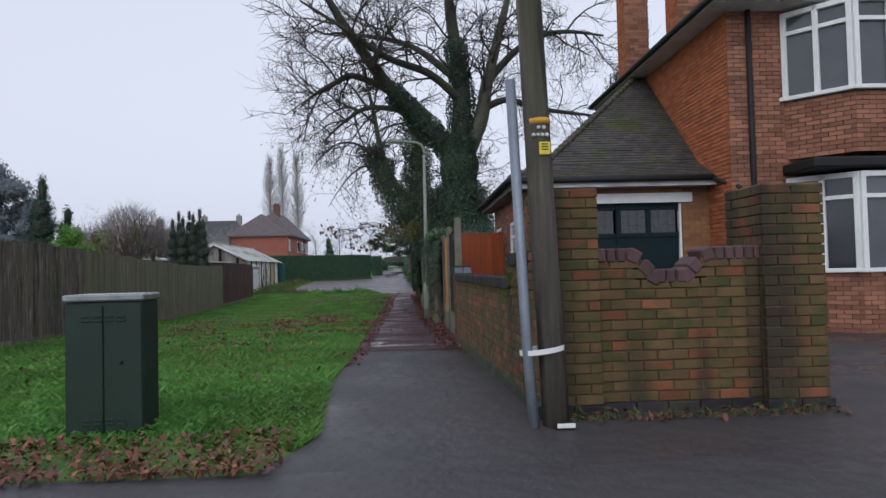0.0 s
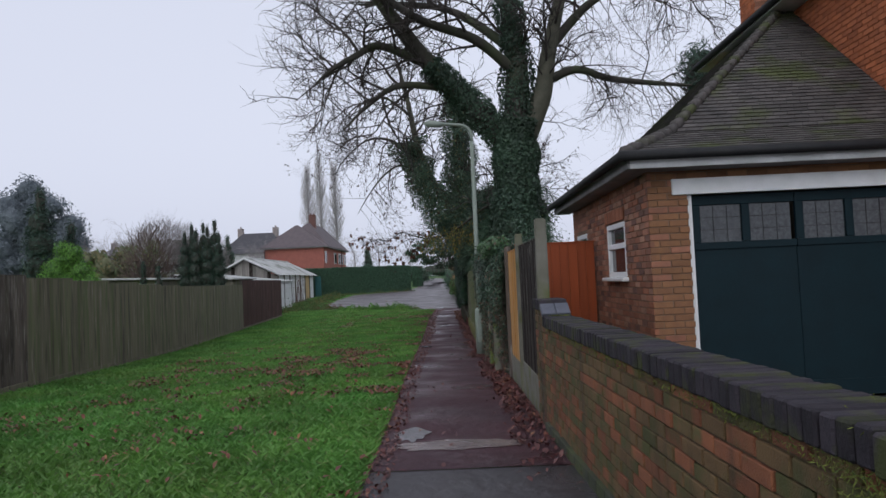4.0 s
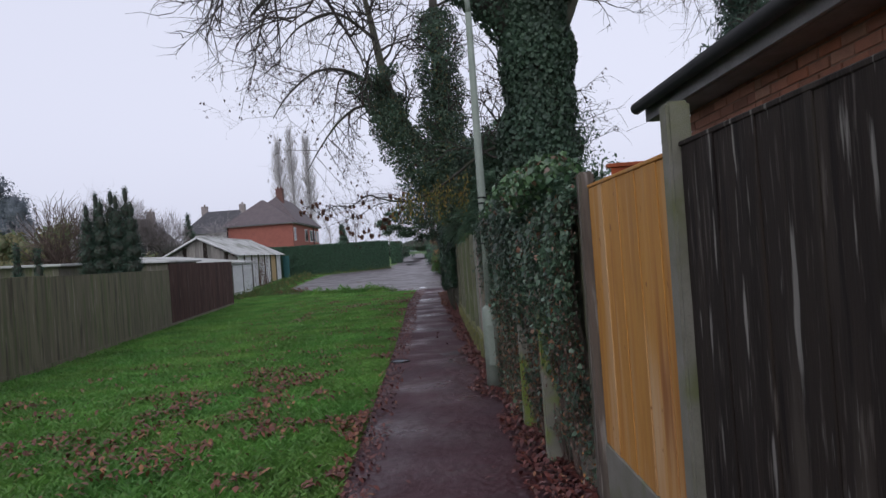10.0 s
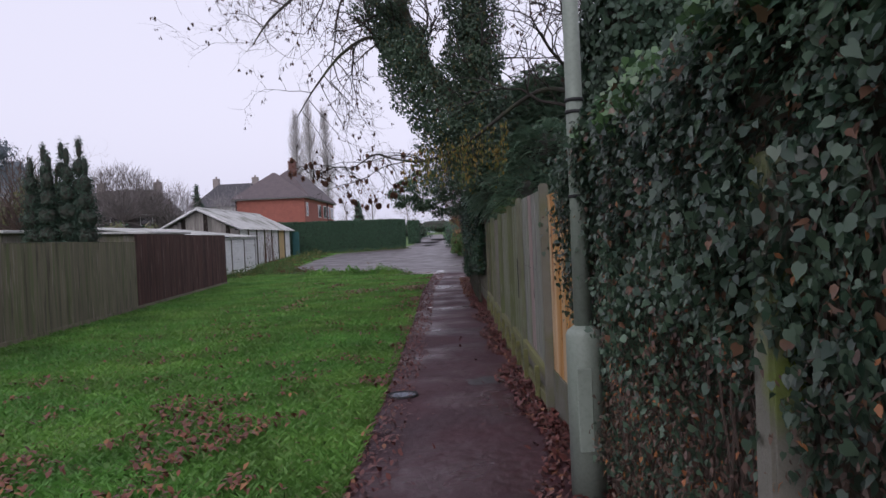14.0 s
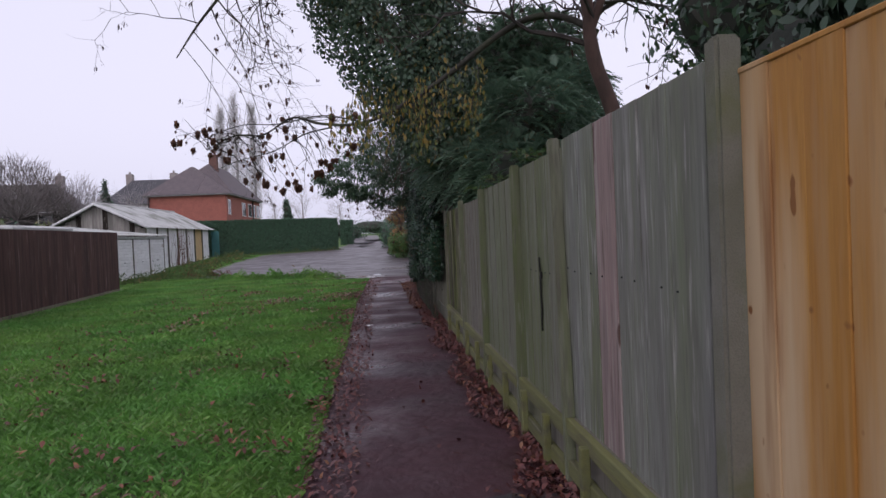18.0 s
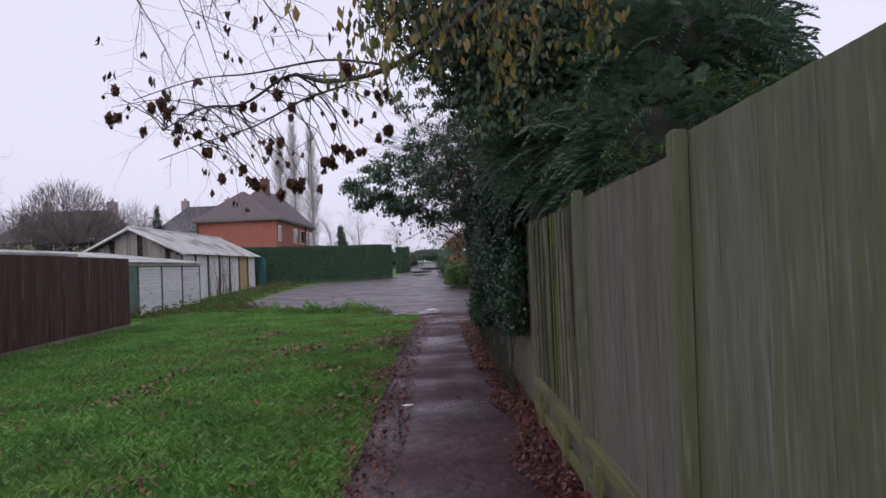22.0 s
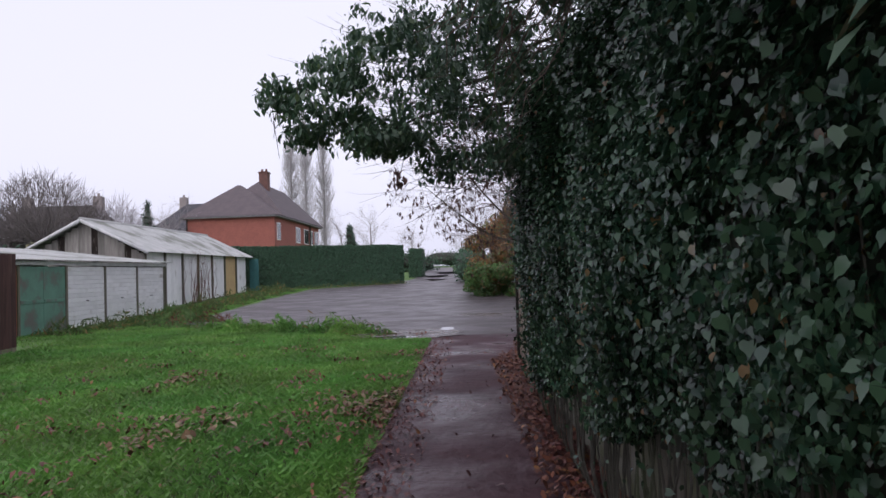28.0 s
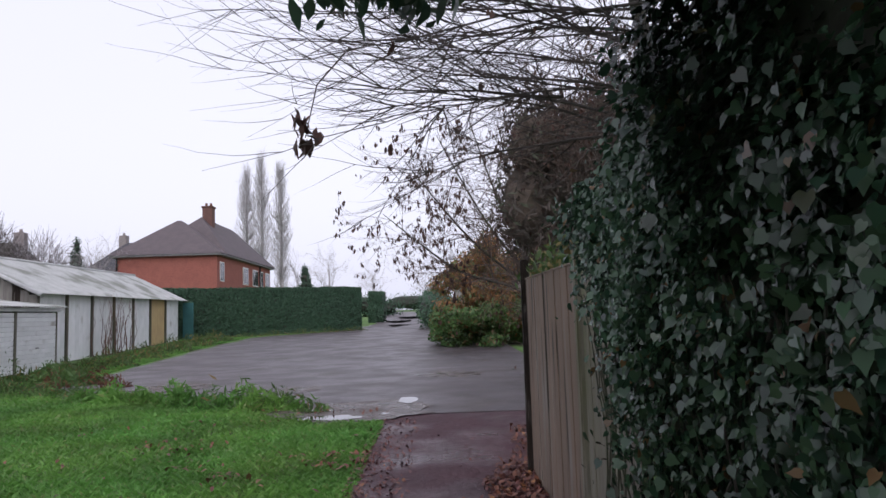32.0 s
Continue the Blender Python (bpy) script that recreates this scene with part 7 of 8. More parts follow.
for k in range(bays):
    y0 = sy0 + 0.1 + (sy1 - sy0 - 0.1) * k / bays
    y1 = sy0 + 0.1 + (sy1 - sy0 - 0.1) * (k + 1) / bays
    zb = gz((y0 + y1) / 2) - 0.2
    mt = (M["door_white"], M["door_white"], M["door_white"], M["door_white"], M["door_white"], M["ply"], M["door_white"])[k]
    block("pier", sx1 - 0.1, sx1 + 0.02, y0 - 0.04, y0 + 0.04, zb, ez + 0.08, M["board_grey"], shed)
    n = 6
    for j in range(n):
        a, b = y0 + 0.08 + (y1 - y0 - 0.16) * j / n, y0 + 0.08 + (y1 - y0 - 0.16) * (j + 1) / n - 0.008
        block("door_board", sx1 - 0.1, sx1 - 0.06, round(a, 3), round(b, 3), zb, ez + 0.08, mt, shed)
block("side_fence", sx1 + 0.1, sx1 + 0.7, sy1 + 0.2, sy1 + 0.28, 0.3, 2.6, material("teal_sheet", (0.03, 0.12, 0.12), (0.025, 0.10, 0.10), 0.6), shed, 0.01, "teal painted sheet beside the shed")

rgs = np.random.default_rng(91)
V, F = [], []
for k in range(26):
    p = Vector((-14.3 + 0.15 * rgs.normal(), 65.6 + 0.9 * rgs.normal(), 0.0))
    q = [p]
    for i in range(6):
        q.append(q[-1] + Vector((0.05 * rgs.normal(), 0.13 * rgs.normal(), 0.28 + 0.24 * rgs.random())))
    tube_into(V, F, q, [0.018, 0.016, 0.013, 0.011, 0.008, 0.005, 0.003], 4, False)
    for s in q[2:]:
        tube_into(V, F, [s, s + Vector((0.1 * rgs.normal(), 0.25 * rgs.normal(), 0.25))], [0.006, 0.002], 3, False)
wall_shrub = thing("wall_shrub", (0, 0, 0), "bare reddish climbing shrub against the shed doors", "shrub")
part("brushwood", mesh_of("brushwood", V, F, M["red_stem"]), wall_shrub)["kind"] = "stuff"

# ---- hedge and red house ----
hedge = thing("hedge", (0, 0, 0), "long clipped dark green hedge at the yard's far side", "hedge")
ha, hb = Vector((-14.2, 76.4, 0)), Vector((-5.2, 81.8, 0))
hd = (hb - ha).normalized()
hn = Vector((hd.y, -hd.x, 0))


def hedge_box(ob, a, d, n, L, W, z0, H, count, seed, mat):
    rng = np.random.default_rng(seed)
    P, N = [], []
    for _ in range(count):
        f = rng.random()
        s, w, h = L * rng.random(), W * rng.random(), H * rng.random()
        if f < 0.55:
            w, nn = 0, n
        elif f < 0.72:
            s, nn = L, d
        elif f < 0.8:
            s, nn = 0, -d
        else:
            h, nn = H, Vector((0, 0, 1))
        c = a + d * s - n * w
        wob = 0.09 * noise.noise(Vector((s, w, h)) * 1.1)
        P.append((c.x + nn.x * wob, c.y + nn.y * wob, z0 + h + nn.z * wob + 0.03 * rng.normal()))
        N.append(np.array(nn) + 0.6 * rng.normal(size=3))
    part("foliage", leaves("foliage", P, N, 0.10 + 0.10 * rng.random(count), mat, OVAL, 0.3, seed=seed), ob)["kind"] = "stuff"
    turn = math.degrees(math.atan2(d.y, d.x))
    c = a + d * L / 2 - n * W / 2
    # box in dark colour, standing for the shade inside the hedge
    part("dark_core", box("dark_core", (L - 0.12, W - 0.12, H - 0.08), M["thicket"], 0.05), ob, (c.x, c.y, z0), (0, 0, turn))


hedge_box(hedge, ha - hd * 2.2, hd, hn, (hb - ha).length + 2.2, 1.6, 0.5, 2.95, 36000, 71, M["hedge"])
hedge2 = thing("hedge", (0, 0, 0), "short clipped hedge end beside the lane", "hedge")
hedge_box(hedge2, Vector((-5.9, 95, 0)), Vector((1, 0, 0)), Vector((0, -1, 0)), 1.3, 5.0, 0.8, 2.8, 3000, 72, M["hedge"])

red = thing("red_house", (0, 0, 0), "two-storey red brick house with brown hipped roof and chimney", "house", kind="structure")
rx0, rx1, ry0, ry1, rb, re = -22.3, -15.3, 83.0, 99.0, 0.5, 6.1
M["far_brick"] = material("far_red_brick", (0.33, 0.115, 0.088), (0.28, 0.10, 0.078), 0.9, 3, 12, 0.1, 0)
M["far_tile"] = material("brown_far_tiles", (0.125, 0.10, 0.105), (0.10, 0.082, 0.088), 0.8, 2, 14, 0.3, 0)
block("wall", rx0, rx1, ry0, ry1, rb, re, M["far_brick"], red)
block("eaves", rx0 - 0.35, rx1 + 0.35, ry0 - 0.35, ry1 + 0.35, re, re + 0.14, M["fascia"], red)
ym = ry0 + 3.4
V = [(rx0 - 0.4, ry0 - 0.4, re + 0.14), (rx1 + 0.4, ry0 - 0.4, re + 0.14), (rx1 + 0.4, ry0 + 7.2, re + 0.14), (rx0 - 0.4, ry0 + 7.2, re + 0.14), (rx0 + 3.3, ym, 9.1), (rx0 + 3.0, ym, 9.1)]
part("roof", mesh_of("roof", V, [(0, 1, 4, 5), (1, 2, 4), (2, 3, 5, 4), (3, 0, 5)], M["far_tile"]), red)
xm = rx1 - 2.6
V = [(rx1 + 0.42, ry0 + 1.0, re + 0.145), (rx1 + 0.42, ry1 + 0.4, re + 0.145), (rx0 - 0.42, ry1 + 0.4, re + 0.145), (rx0 - 0.42, ry0 + 3.0, re + 0.145), (xm, ry0 + 4.6, 9.5), (xm, ry1 - 3.0, 9.5)]
part("roof", mesh_of("roof", V, [(0, 1, 5, 4), (1, 2, 5), (2, 3, 4, 5), (3, 0, 4)], M["far_tile"]), red)
M["sooty"] = material("sooty_brick", (0.17, 0.085, 0.07), (0.13, 0.07, 0.06), 0.9, 4, 20, 0.2, 0)
chim = part("chimney", box("chimney", (0.75, 0.75, 1.6), M["sooty"], 0.02), red, (xm + 0.3, ry0 + 5.4, 8.7))
part("chimney_cap", box("chimney_cap", (0.88, 0.88, 0.14), M["sooty"], 0.03), chim, (0, 0, 1.6))
for s in (-0.25, 0.25):
    part("chimney_pot", tube("chimney_pot", [(s * 0.7, 0, 1.74), (s * 0.7, 0, 2.0)], [0.11, 0.09], M["sooty"], 10), chim)


def far_window(y0, y1, z0, z1, panes=2):
    w = new("window")
    w.parent = red
    w.matrix_basis = pose(rx1 + 0.02, 0, 0)
    part("window_frame", box("window_frame", (0.06, y1 - y0, z1 - z0), M["white"], 0.01), w, (0, (y0 + y1) / 2, z0))
    for k in range(panes):
        a = y0 + 0.08 + (y1 - y0 - 0.08) * k / panes
        part("pane", box("pane", (0.02, (y1 - y0 - 0.08) / panes - 0.08, z1 - z0 - 0.16), M["glass"], 0), w, (0.032, a + (y1 - y0 - 0.08) / panes / 2 - 0.04, z0 + 0.08))


for y0, y1 in ((83.6, 84.6), (89.6, 91.2), (92.6, 94.4), (95.4, 96.2), (97.0, 98.6)):
    far_window(y0, y1, 4.3, 5.7)
    far_window(y0, y1, 1.4, 2.9)
part("downpipe", tube("downpipe", [(rx1 + 0.08, 94.9, 0.6), (rx1 + 0.08, 94.9, 6.1)], 0.06, M["black"], 8), red)
part("downpipe", tube("downpipe", [(rx0 + 0.1, ry0 - 0.08, 0.6), (rx0 + 0.1, ry0 - 0.08, 6.1)], 0.05, M["black"], 8), red)


# the far roof's haze is part of this tile colour
M["misty_tile"] = material("misty_brown_tiles", (0.105, 0.095, 0.09), (0.092, 0.084, 0.08), 0.9, 2, 10, 0, 0)


def far_house(x, y, w, d, eave, ridge, wall_mat, label, turn=0, roof_mat=None):
    h = thing("house", (x, y, gz(y)), label, "house", "houses in the distance", turn, "structure")
    part("wall", box("wall", (w, d, eave), wall_mat, 0.02), h)
    a, b = w / 2 + 0.4, d / 2 + 0.4
    V = [(-a, -b, eave), (a, -b, eave), (a, b, eave), (-a, b, eave), (-a + 2.6, 0, ridge), (a - 2.6, 0, ridge)]
    part("roof", mesh_of("roof", V, [(0, 1, 5, 4), (1, 2, 5), (2, 3, 4, 5), (3, 0, 4), (3, 2, 1, 0)], roof_mat or M["far_slate"]), h)
    for s in (-0.3, 0.3):
        c = part("chimney", box("chimney", (0.8, 0.7, 1.5), M["far_wall"], 0.02), h, (w * s, 0.2, ridge - 0.7))
        part("chimney_pot", tube("chimney_pot", [(0, 0, 1.5), (0, 0, 1.8)], 0.13, M["far_wall"], 8), c)
    for i in (-0.3, 0.0, 0.3):
        for z in (0.9, 3.3):
            wn_ = part("window", box("window", (1.3, 0.06, 1.2), M["white"], 0.01), h, (w * i, -d / 2 - 0.02, z))
            part("pane", box("pane", (1.1, 0.03, 1.0), M["glass"], 0), wn_, (0, -0.03, 0.1))


far_house(-30.2, 108, 9.0, 8, 5.6, 8.9, M["dirty_white"], "pale rendered semi-detached house with dark slate roof in mist", 0, M["dark_slate"])
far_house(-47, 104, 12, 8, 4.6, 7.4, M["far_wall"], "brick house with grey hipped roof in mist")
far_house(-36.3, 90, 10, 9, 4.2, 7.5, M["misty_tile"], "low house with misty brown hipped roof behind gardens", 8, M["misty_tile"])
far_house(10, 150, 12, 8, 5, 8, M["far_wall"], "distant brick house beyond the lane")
for x, y, w, d, z in ((-15.6, 36.5, 5.2, 5, 2.5), (-14.4, 43.2, 4.6, 4.0, 2.45), (-20.5, 45, 6, 4, 2.5)):
    s = thing("garden_shed", (x, y, gz(y)), "low garden shed with pale flat roof behind the fence", "shed", "sheds behind the fence")
    part("wall", box("wall", (w - 0.4, d - 0.4, z - gz(y) - 0.1), M["board_grey"], 0.01), s)
    part("roof", box("roof", (w, d, 0.09), M["asbestos"], 0.015), s, (0, 0, z - gz(y) - 0.095), (0, 2, 0))

# ---- far trees ----
def conifer(x, y, h, r, n, label, seed, size=0.22, mat=None, tops=1):
    rg = random.Random(seed)
    c = []
    for t in range(tops):
        ox = (t - (tops - 1) / 2) * r * 0.62
        k = 7
        for i in range(k):
            f = (i + 0.5) / k
            w = r * (1.02 - f) ** (0.55 if tops == 1 else 0.22) * rg.uniform(0.85, 1.1) / (1 if tops == 1 else 1.9)
            c.append((ox + rg.uniform(-0.1, 0.1) * r, rg.uniform(-0.1, 0.1) * r, h * f, max(w, 0.12), max(w, 0.12), h / k * 0.95))
    t = thing("conifer", (x, y, gz(y)), label, "tree", "conifers")
    # dark-coloured lumps stand for shade between the conifer's sprays
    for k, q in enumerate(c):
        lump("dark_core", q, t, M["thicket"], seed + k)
    part("trunk", tube("trunk", [(0, 0, -0.1), (0, 0, h * 0.8)], [0.14, 0.03], M["bark"], 6), t)
    part("crown", blob_leaves("crown", c, n, size, mat or M["conifer"], SPRAY, seed, -0.5), t)["kind"] = "stuff"


block_c = []
for k, (ox, oy, h) in enumerate(((-0.82, 0, 4.35), (-0.52, 0.2, 4.75), (-0.2, -0.1, 4.45), (0.1, 0.15, 4.8), (0.42, -0.05, 4.6), (0.72, 0.1, 4.85), (0.95, 0, 4.3))):
    rk = random.Random(300 + k)
    for i in range(9):
        f = (i + 0.5) / 9
        r = 0.37 * min(1.0, 2.6 * (1.03 - f)) ** 0.8
        block_c.append((0.82 * ox + rk.uniform(-0.03, 0.03), oy, 0.1 + (h - 0.15) * f, r, r, 0.38))
twin = thing("conifer", (-10.95, 33.2, gz(33.2)), "broad dark conifer block with a jagged top behind the fence", "tree", "conifers")
# inner shade of the block, put in as dark lumps
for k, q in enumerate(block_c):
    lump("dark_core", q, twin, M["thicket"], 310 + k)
part("trunk", tube("trunk", [(0, 0, -0.1), (0, 0, 4.0)], [0.14, 0.03], M["bark"], 6), twin)
part("crown", blob_leaves("crown", block_c, 34000, 0.085, M["conifer_dark"], SPRAY, 81, -0.8), twin)["kind"] = "stuff"
conifer(-11.75, 29.6, 2.9, 0.35, 1800, "small dark twin conifer behind the fence", 82, 0.12, M["conifer_dark"])
conifer(-11.25, 29.7, 2.75, 0.35, 1800, "small dark twin conifer behind the fence", 182, 0.12, M["conifer_dark"])
conifer(-17.45, 32.6, 6.25, 1.15, 9000, "dark pointed conifer in a far garden", 83, 0.15, M["conifer_dark"])
conifer(-17.1, 34.2, 5.0, 0.85, 4500, "dark rounded conifer in a far garden", 183, 0.18, M["conifer_dark"])
# darker green core colour, standing for the bush's inner shade
M["lime_depth"] = material("green_depth", (0.05, 0.11, 0.03), (0.06, 0.12, 0.03), 0.95, 4, 30, 0.2, 0)
M["lime"] = leafy("bright_green_conifer", (0.10, 0.23, 0.035), (0.16, 0.34, 0.05), (0.10, 0.17, 0.04), 0.1, 0.6, 0.3)
evergreen("bush", "bright green rounded garden conifer behind the fence", [(-15.4 + u, 31.0, z, r, 0.5, r) for u, z, r in ((0, 3.3, 0.55), (-0.45, 2.8, 0.6), (0.5, 2.7, 0.55), (-0.15, 3.6, 0.35), (0.25, 3.45, 0.35), (-0.75, 2.4, 0.5), (0.85, 2.3, 0.45), (0, 2.2, 0.9))], 7000, 0.11, M["lime"], SPRAY, 84, True, "bush", "distant shrubs", ([(-15.4, 31.0, -0.1), (-15.4, 31.0, 2.5)], [0.1, 0.05]), "lime_depth")
# bluish haze painted into the leaf and core colours of the far evergreens
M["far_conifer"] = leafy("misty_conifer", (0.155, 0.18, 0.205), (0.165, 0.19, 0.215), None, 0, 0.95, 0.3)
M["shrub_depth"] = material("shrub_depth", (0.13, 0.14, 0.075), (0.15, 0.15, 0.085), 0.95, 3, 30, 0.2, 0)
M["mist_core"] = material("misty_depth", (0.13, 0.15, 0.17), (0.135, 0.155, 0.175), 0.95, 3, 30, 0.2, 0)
misty = [(-54.8, 91, 15.6, 2.0, 2.2, 2.2), (-53.6, 91, 13.6, 2.4, 2.2, 2.2), (-57, 91, 13.8, 2.6, 2.4, 2.4)] + loose(85, 36, (-54.5, 91, 7.6), (5.5, 3, 6.0), 2.3)
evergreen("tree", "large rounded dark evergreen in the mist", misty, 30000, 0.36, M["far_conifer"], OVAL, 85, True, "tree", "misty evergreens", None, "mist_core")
for k, (x, y, z, w, h) in enumerate(((-23.7, 50, 2.7, 1.3, 1.8), (-27.5, 51, 2.0, 1.6, 1.5), (-28, 62, 2.4, 3.2, 1.7), (-33, 64, 2.6, 2.6, 1.5), (-24, 60, 1.8, 2.4, 1.2), (-21, 66, 1.9, 3.0, 1.2), (-39, 70, 2.6, 4.0, 1.4))):
    evergreen("bush", "hazy green and ochre garden shrubs behind the sheds", loose(500 + k, 22, (x, y, z), (w, 1.2, h), 0.9), 3000, 0.3, M["misty_shrub"], OVAL, 510 + k, True, "bush", "distant shrubs", None, "shrub_depth")
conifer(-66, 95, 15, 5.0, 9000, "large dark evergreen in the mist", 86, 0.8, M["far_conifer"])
conifer(-29.5, 92, 7.6, 1.3, 2500, "small dark spruce among the houses", 87, 0.35)
conifer(-12.8, 104, 5.5, 1.6, 2500, "dark spruce beside the red house", 88, 0.35)
conifer(11.9, 35.5, 11.6, 3.6, 22000, "tall dark cypress beyond the garage", 89, 0.3, M["conifer_dark"])


def bare_tree(x, y, h, w, n, seed, label, mat=None, up=0.6, per=14):
    t = thing("tree", (x, y, gz(y)), label, "tree", "bare trees in the mist")
    me, pts, radii = limb_mesh("trunk", [(0, 0, -0.1), (0.1, 0, h * 0.4), (0, 0.1, h * 0.9)], [0.03 * h, 0.02 * h, 0.004 * h], mat or M["fog_tree"], 6)
    part("trunk", me, t)
    branches(t, [(pts, radii, 0.2)], seed, per, w, -0.02, (0, 6, 5, 0), mat or M["fog_tree"], [], up, (0, 0, 0), 0.034)


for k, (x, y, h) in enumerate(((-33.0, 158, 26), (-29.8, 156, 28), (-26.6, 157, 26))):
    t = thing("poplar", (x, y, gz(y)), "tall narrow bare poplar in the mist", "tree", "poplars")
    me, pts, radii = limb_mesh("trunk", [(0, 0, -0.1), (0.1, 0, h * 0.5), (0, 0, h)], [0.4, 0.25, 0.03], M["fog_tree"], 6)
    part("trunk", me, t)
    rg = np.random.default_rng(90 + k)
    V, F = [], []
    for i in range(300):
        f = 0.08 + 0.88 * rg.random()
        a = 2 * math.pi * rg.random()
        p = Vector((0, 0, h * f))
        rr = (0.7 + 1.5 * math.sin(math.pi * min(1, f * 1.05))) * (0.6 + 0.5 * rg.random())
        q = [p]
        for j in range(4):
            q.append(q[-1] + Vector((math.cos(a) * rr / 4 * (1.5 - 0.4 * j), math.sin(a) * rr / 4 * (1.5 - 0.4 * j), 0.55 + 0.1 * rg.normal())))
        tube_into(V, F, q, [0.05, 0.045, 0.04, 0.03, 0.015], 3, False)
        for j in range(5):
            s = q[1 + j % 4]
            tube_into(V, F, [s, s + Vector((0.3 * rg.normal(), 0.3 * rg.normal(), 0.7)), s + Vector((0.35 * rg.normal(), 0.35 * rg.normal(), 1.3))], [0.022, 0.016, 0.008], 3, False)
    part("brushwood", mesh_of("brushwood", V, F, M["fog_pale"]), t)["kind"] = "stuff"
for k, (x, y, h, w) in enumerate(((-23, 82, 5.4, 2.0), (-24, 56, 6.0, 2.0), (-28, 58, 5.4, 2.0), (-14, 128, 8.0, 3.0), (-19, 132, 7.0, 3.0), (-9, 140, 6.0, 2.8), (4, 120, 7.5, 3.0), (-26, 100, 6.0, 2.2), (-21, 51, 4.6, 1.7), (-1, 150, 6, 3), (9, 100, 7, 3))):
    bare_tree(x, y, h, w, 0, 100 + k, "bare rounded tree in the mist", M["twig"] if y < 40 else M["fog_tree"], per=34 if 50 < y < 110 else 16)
def twig_dome(x, y, rx_, rz_, n, seed, mat, label):
    """A broad round crown of fine bare twigs on limbs that fan out from the trunk."""
    t = thing("tree", (x, y, gz(y)), label, "tree", "bare trees in the mist")
    rg = np.random.default_rng(seed)
    mid = Vector((0, 0, 0.42 * rz_))
    part("trunk", tube("trunk", [(0, 0, -0.1), (0.05, 0, 0.25 * rz_), mid], [0.16, 0.13, 0.09], mat, 7), t)
    V, F = [], []

    def out(scale):
        d = Vector(rg.normal(size=3)).normalized()
        d.z = abs(d.z) if rg.random() < 0.8 else d.z * 0.5
        k = scale * (1 + 0.16 * noise.noise(d * 2.3 + Vector((seed, 0, 0))))
        return mid + Vector((d.x * rx_ * k, d.y * rx_ * k, d.z * 0.58 * rz_ * k)), d

    for _ in range(46):
        q, d = out(0.85)
        bend = mid.lerp(q, 0.5) + Vector(rg.normal(size=3)) * 0.25 + Vector((0, 0, 0.3))
        tube_into(V, F, [mid, bend, q], [0.06, 0.04, 0.015], 4, False)
    for _ in range(n):
        q, d = out(0.45 + 0.55 * rg.random() ** 0.6)
        p, w = q, d * 0.35 + Vector((0, 0, 0.3)) + Vector(rg.normal(size=3)) * 0.22
        chain = [p]
        for j in range(3):
            chain.append(chain[-1] + w * 0.5)
            w = w * 0.85 + Vector(rg.normal(size=3)) * 0.13
        tube_into(V, F, chain, [0.02, 0.016, 0.012, 0.006], 3, False)
    part("brushwood", mesh_of("brushwood", V, F, mat), t)["kind"] = "stuff"


# dome twigs greyed in colour in place of haze in the air
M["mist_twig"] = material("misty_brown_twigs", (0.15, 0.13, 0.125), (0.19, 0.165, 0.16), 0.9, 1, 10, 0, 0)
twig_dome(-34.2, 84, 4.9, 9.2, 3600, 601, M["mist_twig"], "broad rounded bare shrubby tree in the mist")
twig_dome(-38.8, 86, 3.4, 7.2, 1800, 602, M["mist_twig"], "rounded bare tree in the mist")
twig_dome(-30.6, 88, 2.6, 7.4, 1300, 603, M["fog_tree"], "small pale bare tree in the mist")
twig_dome(-16.7, 40.8, 1.35, 5.0, 420, 604, M["brown_twig"], "slender garden tree with a few yellow-green leaves")
evergreen("bush", "tall thin yellow-green garden shrub", loose(606, 24, (-16.7, 40.8, 2.9), (1.0, 0.7, 1.6), 0.45), 2400, 0.09, M["misty_shrub"], OVAL, 607, False, "bush", "distant shrubs")
for k, (x, y, rx_, rz_, mt) in enumerate(((-22, 56, 2.0, 1.6, "yellowing"), (-25.5, 50, 2.2, 1.2, "weed"), (-20, 40, 1.6, 1.0, "hedge"), (-9, 118, 4.0, 1.6, "hedge"), (-18, 121, 4.0, 1.6, "hedge"), (-28, 70, 4, 1.8, "hedge"), (-36, 80, 6, 2.2, "hedge"), (-50, 60, 8, 2.4, "hedge"), (-60, 100, 14, 3, "hedge"), (8, 130, 7, 2.2, "hedge"), (-30, 134, 10, 2.6, "hedge"), (30, 140, 18, 3, "hedge"), (-3.5, 168, 8, 2.0, "hedge"))):
    z = gz(y)
    evergreen("bush", "garden shrubs and hedging in the distance", [(x, y, z + rz_ * 0.8, rx_, rx_ * 0.6, rz_), (x + rx_ * 0.7, y + 1, z + rz_ * 0.6, rx_ * 0.7, rx_ * 0.5, rz_ * 0.8)], 2200, 0.3, M[mt], OVAL, 120 + k, True, "bush", "distant shrubs")
# wooded distance that closes the view, haze put into its grey leaf colour
rgf = np.random.default_rng(7)
cs = []
for k in range(70):
    a = radians(20 + 320 * k / 70 + 90)
    R = 210 + 40 * rgf.random()
    cs.append((R * math.cos(a), 40 + R * math.sin(a), 5 + gz(40 + R * math.sin(a)), 14, 14, 5 + 3 * rgf.random()))
far_wood = thing("backdrop_wood", (0, 0, 0), "misty line of distant trees round the horizon", "trees", kind="structure")
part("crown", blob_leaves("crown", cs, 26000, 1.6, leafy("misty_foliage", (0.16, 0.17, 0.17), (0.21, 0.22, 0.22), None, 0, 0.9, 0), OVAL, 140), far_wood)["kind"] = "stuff"

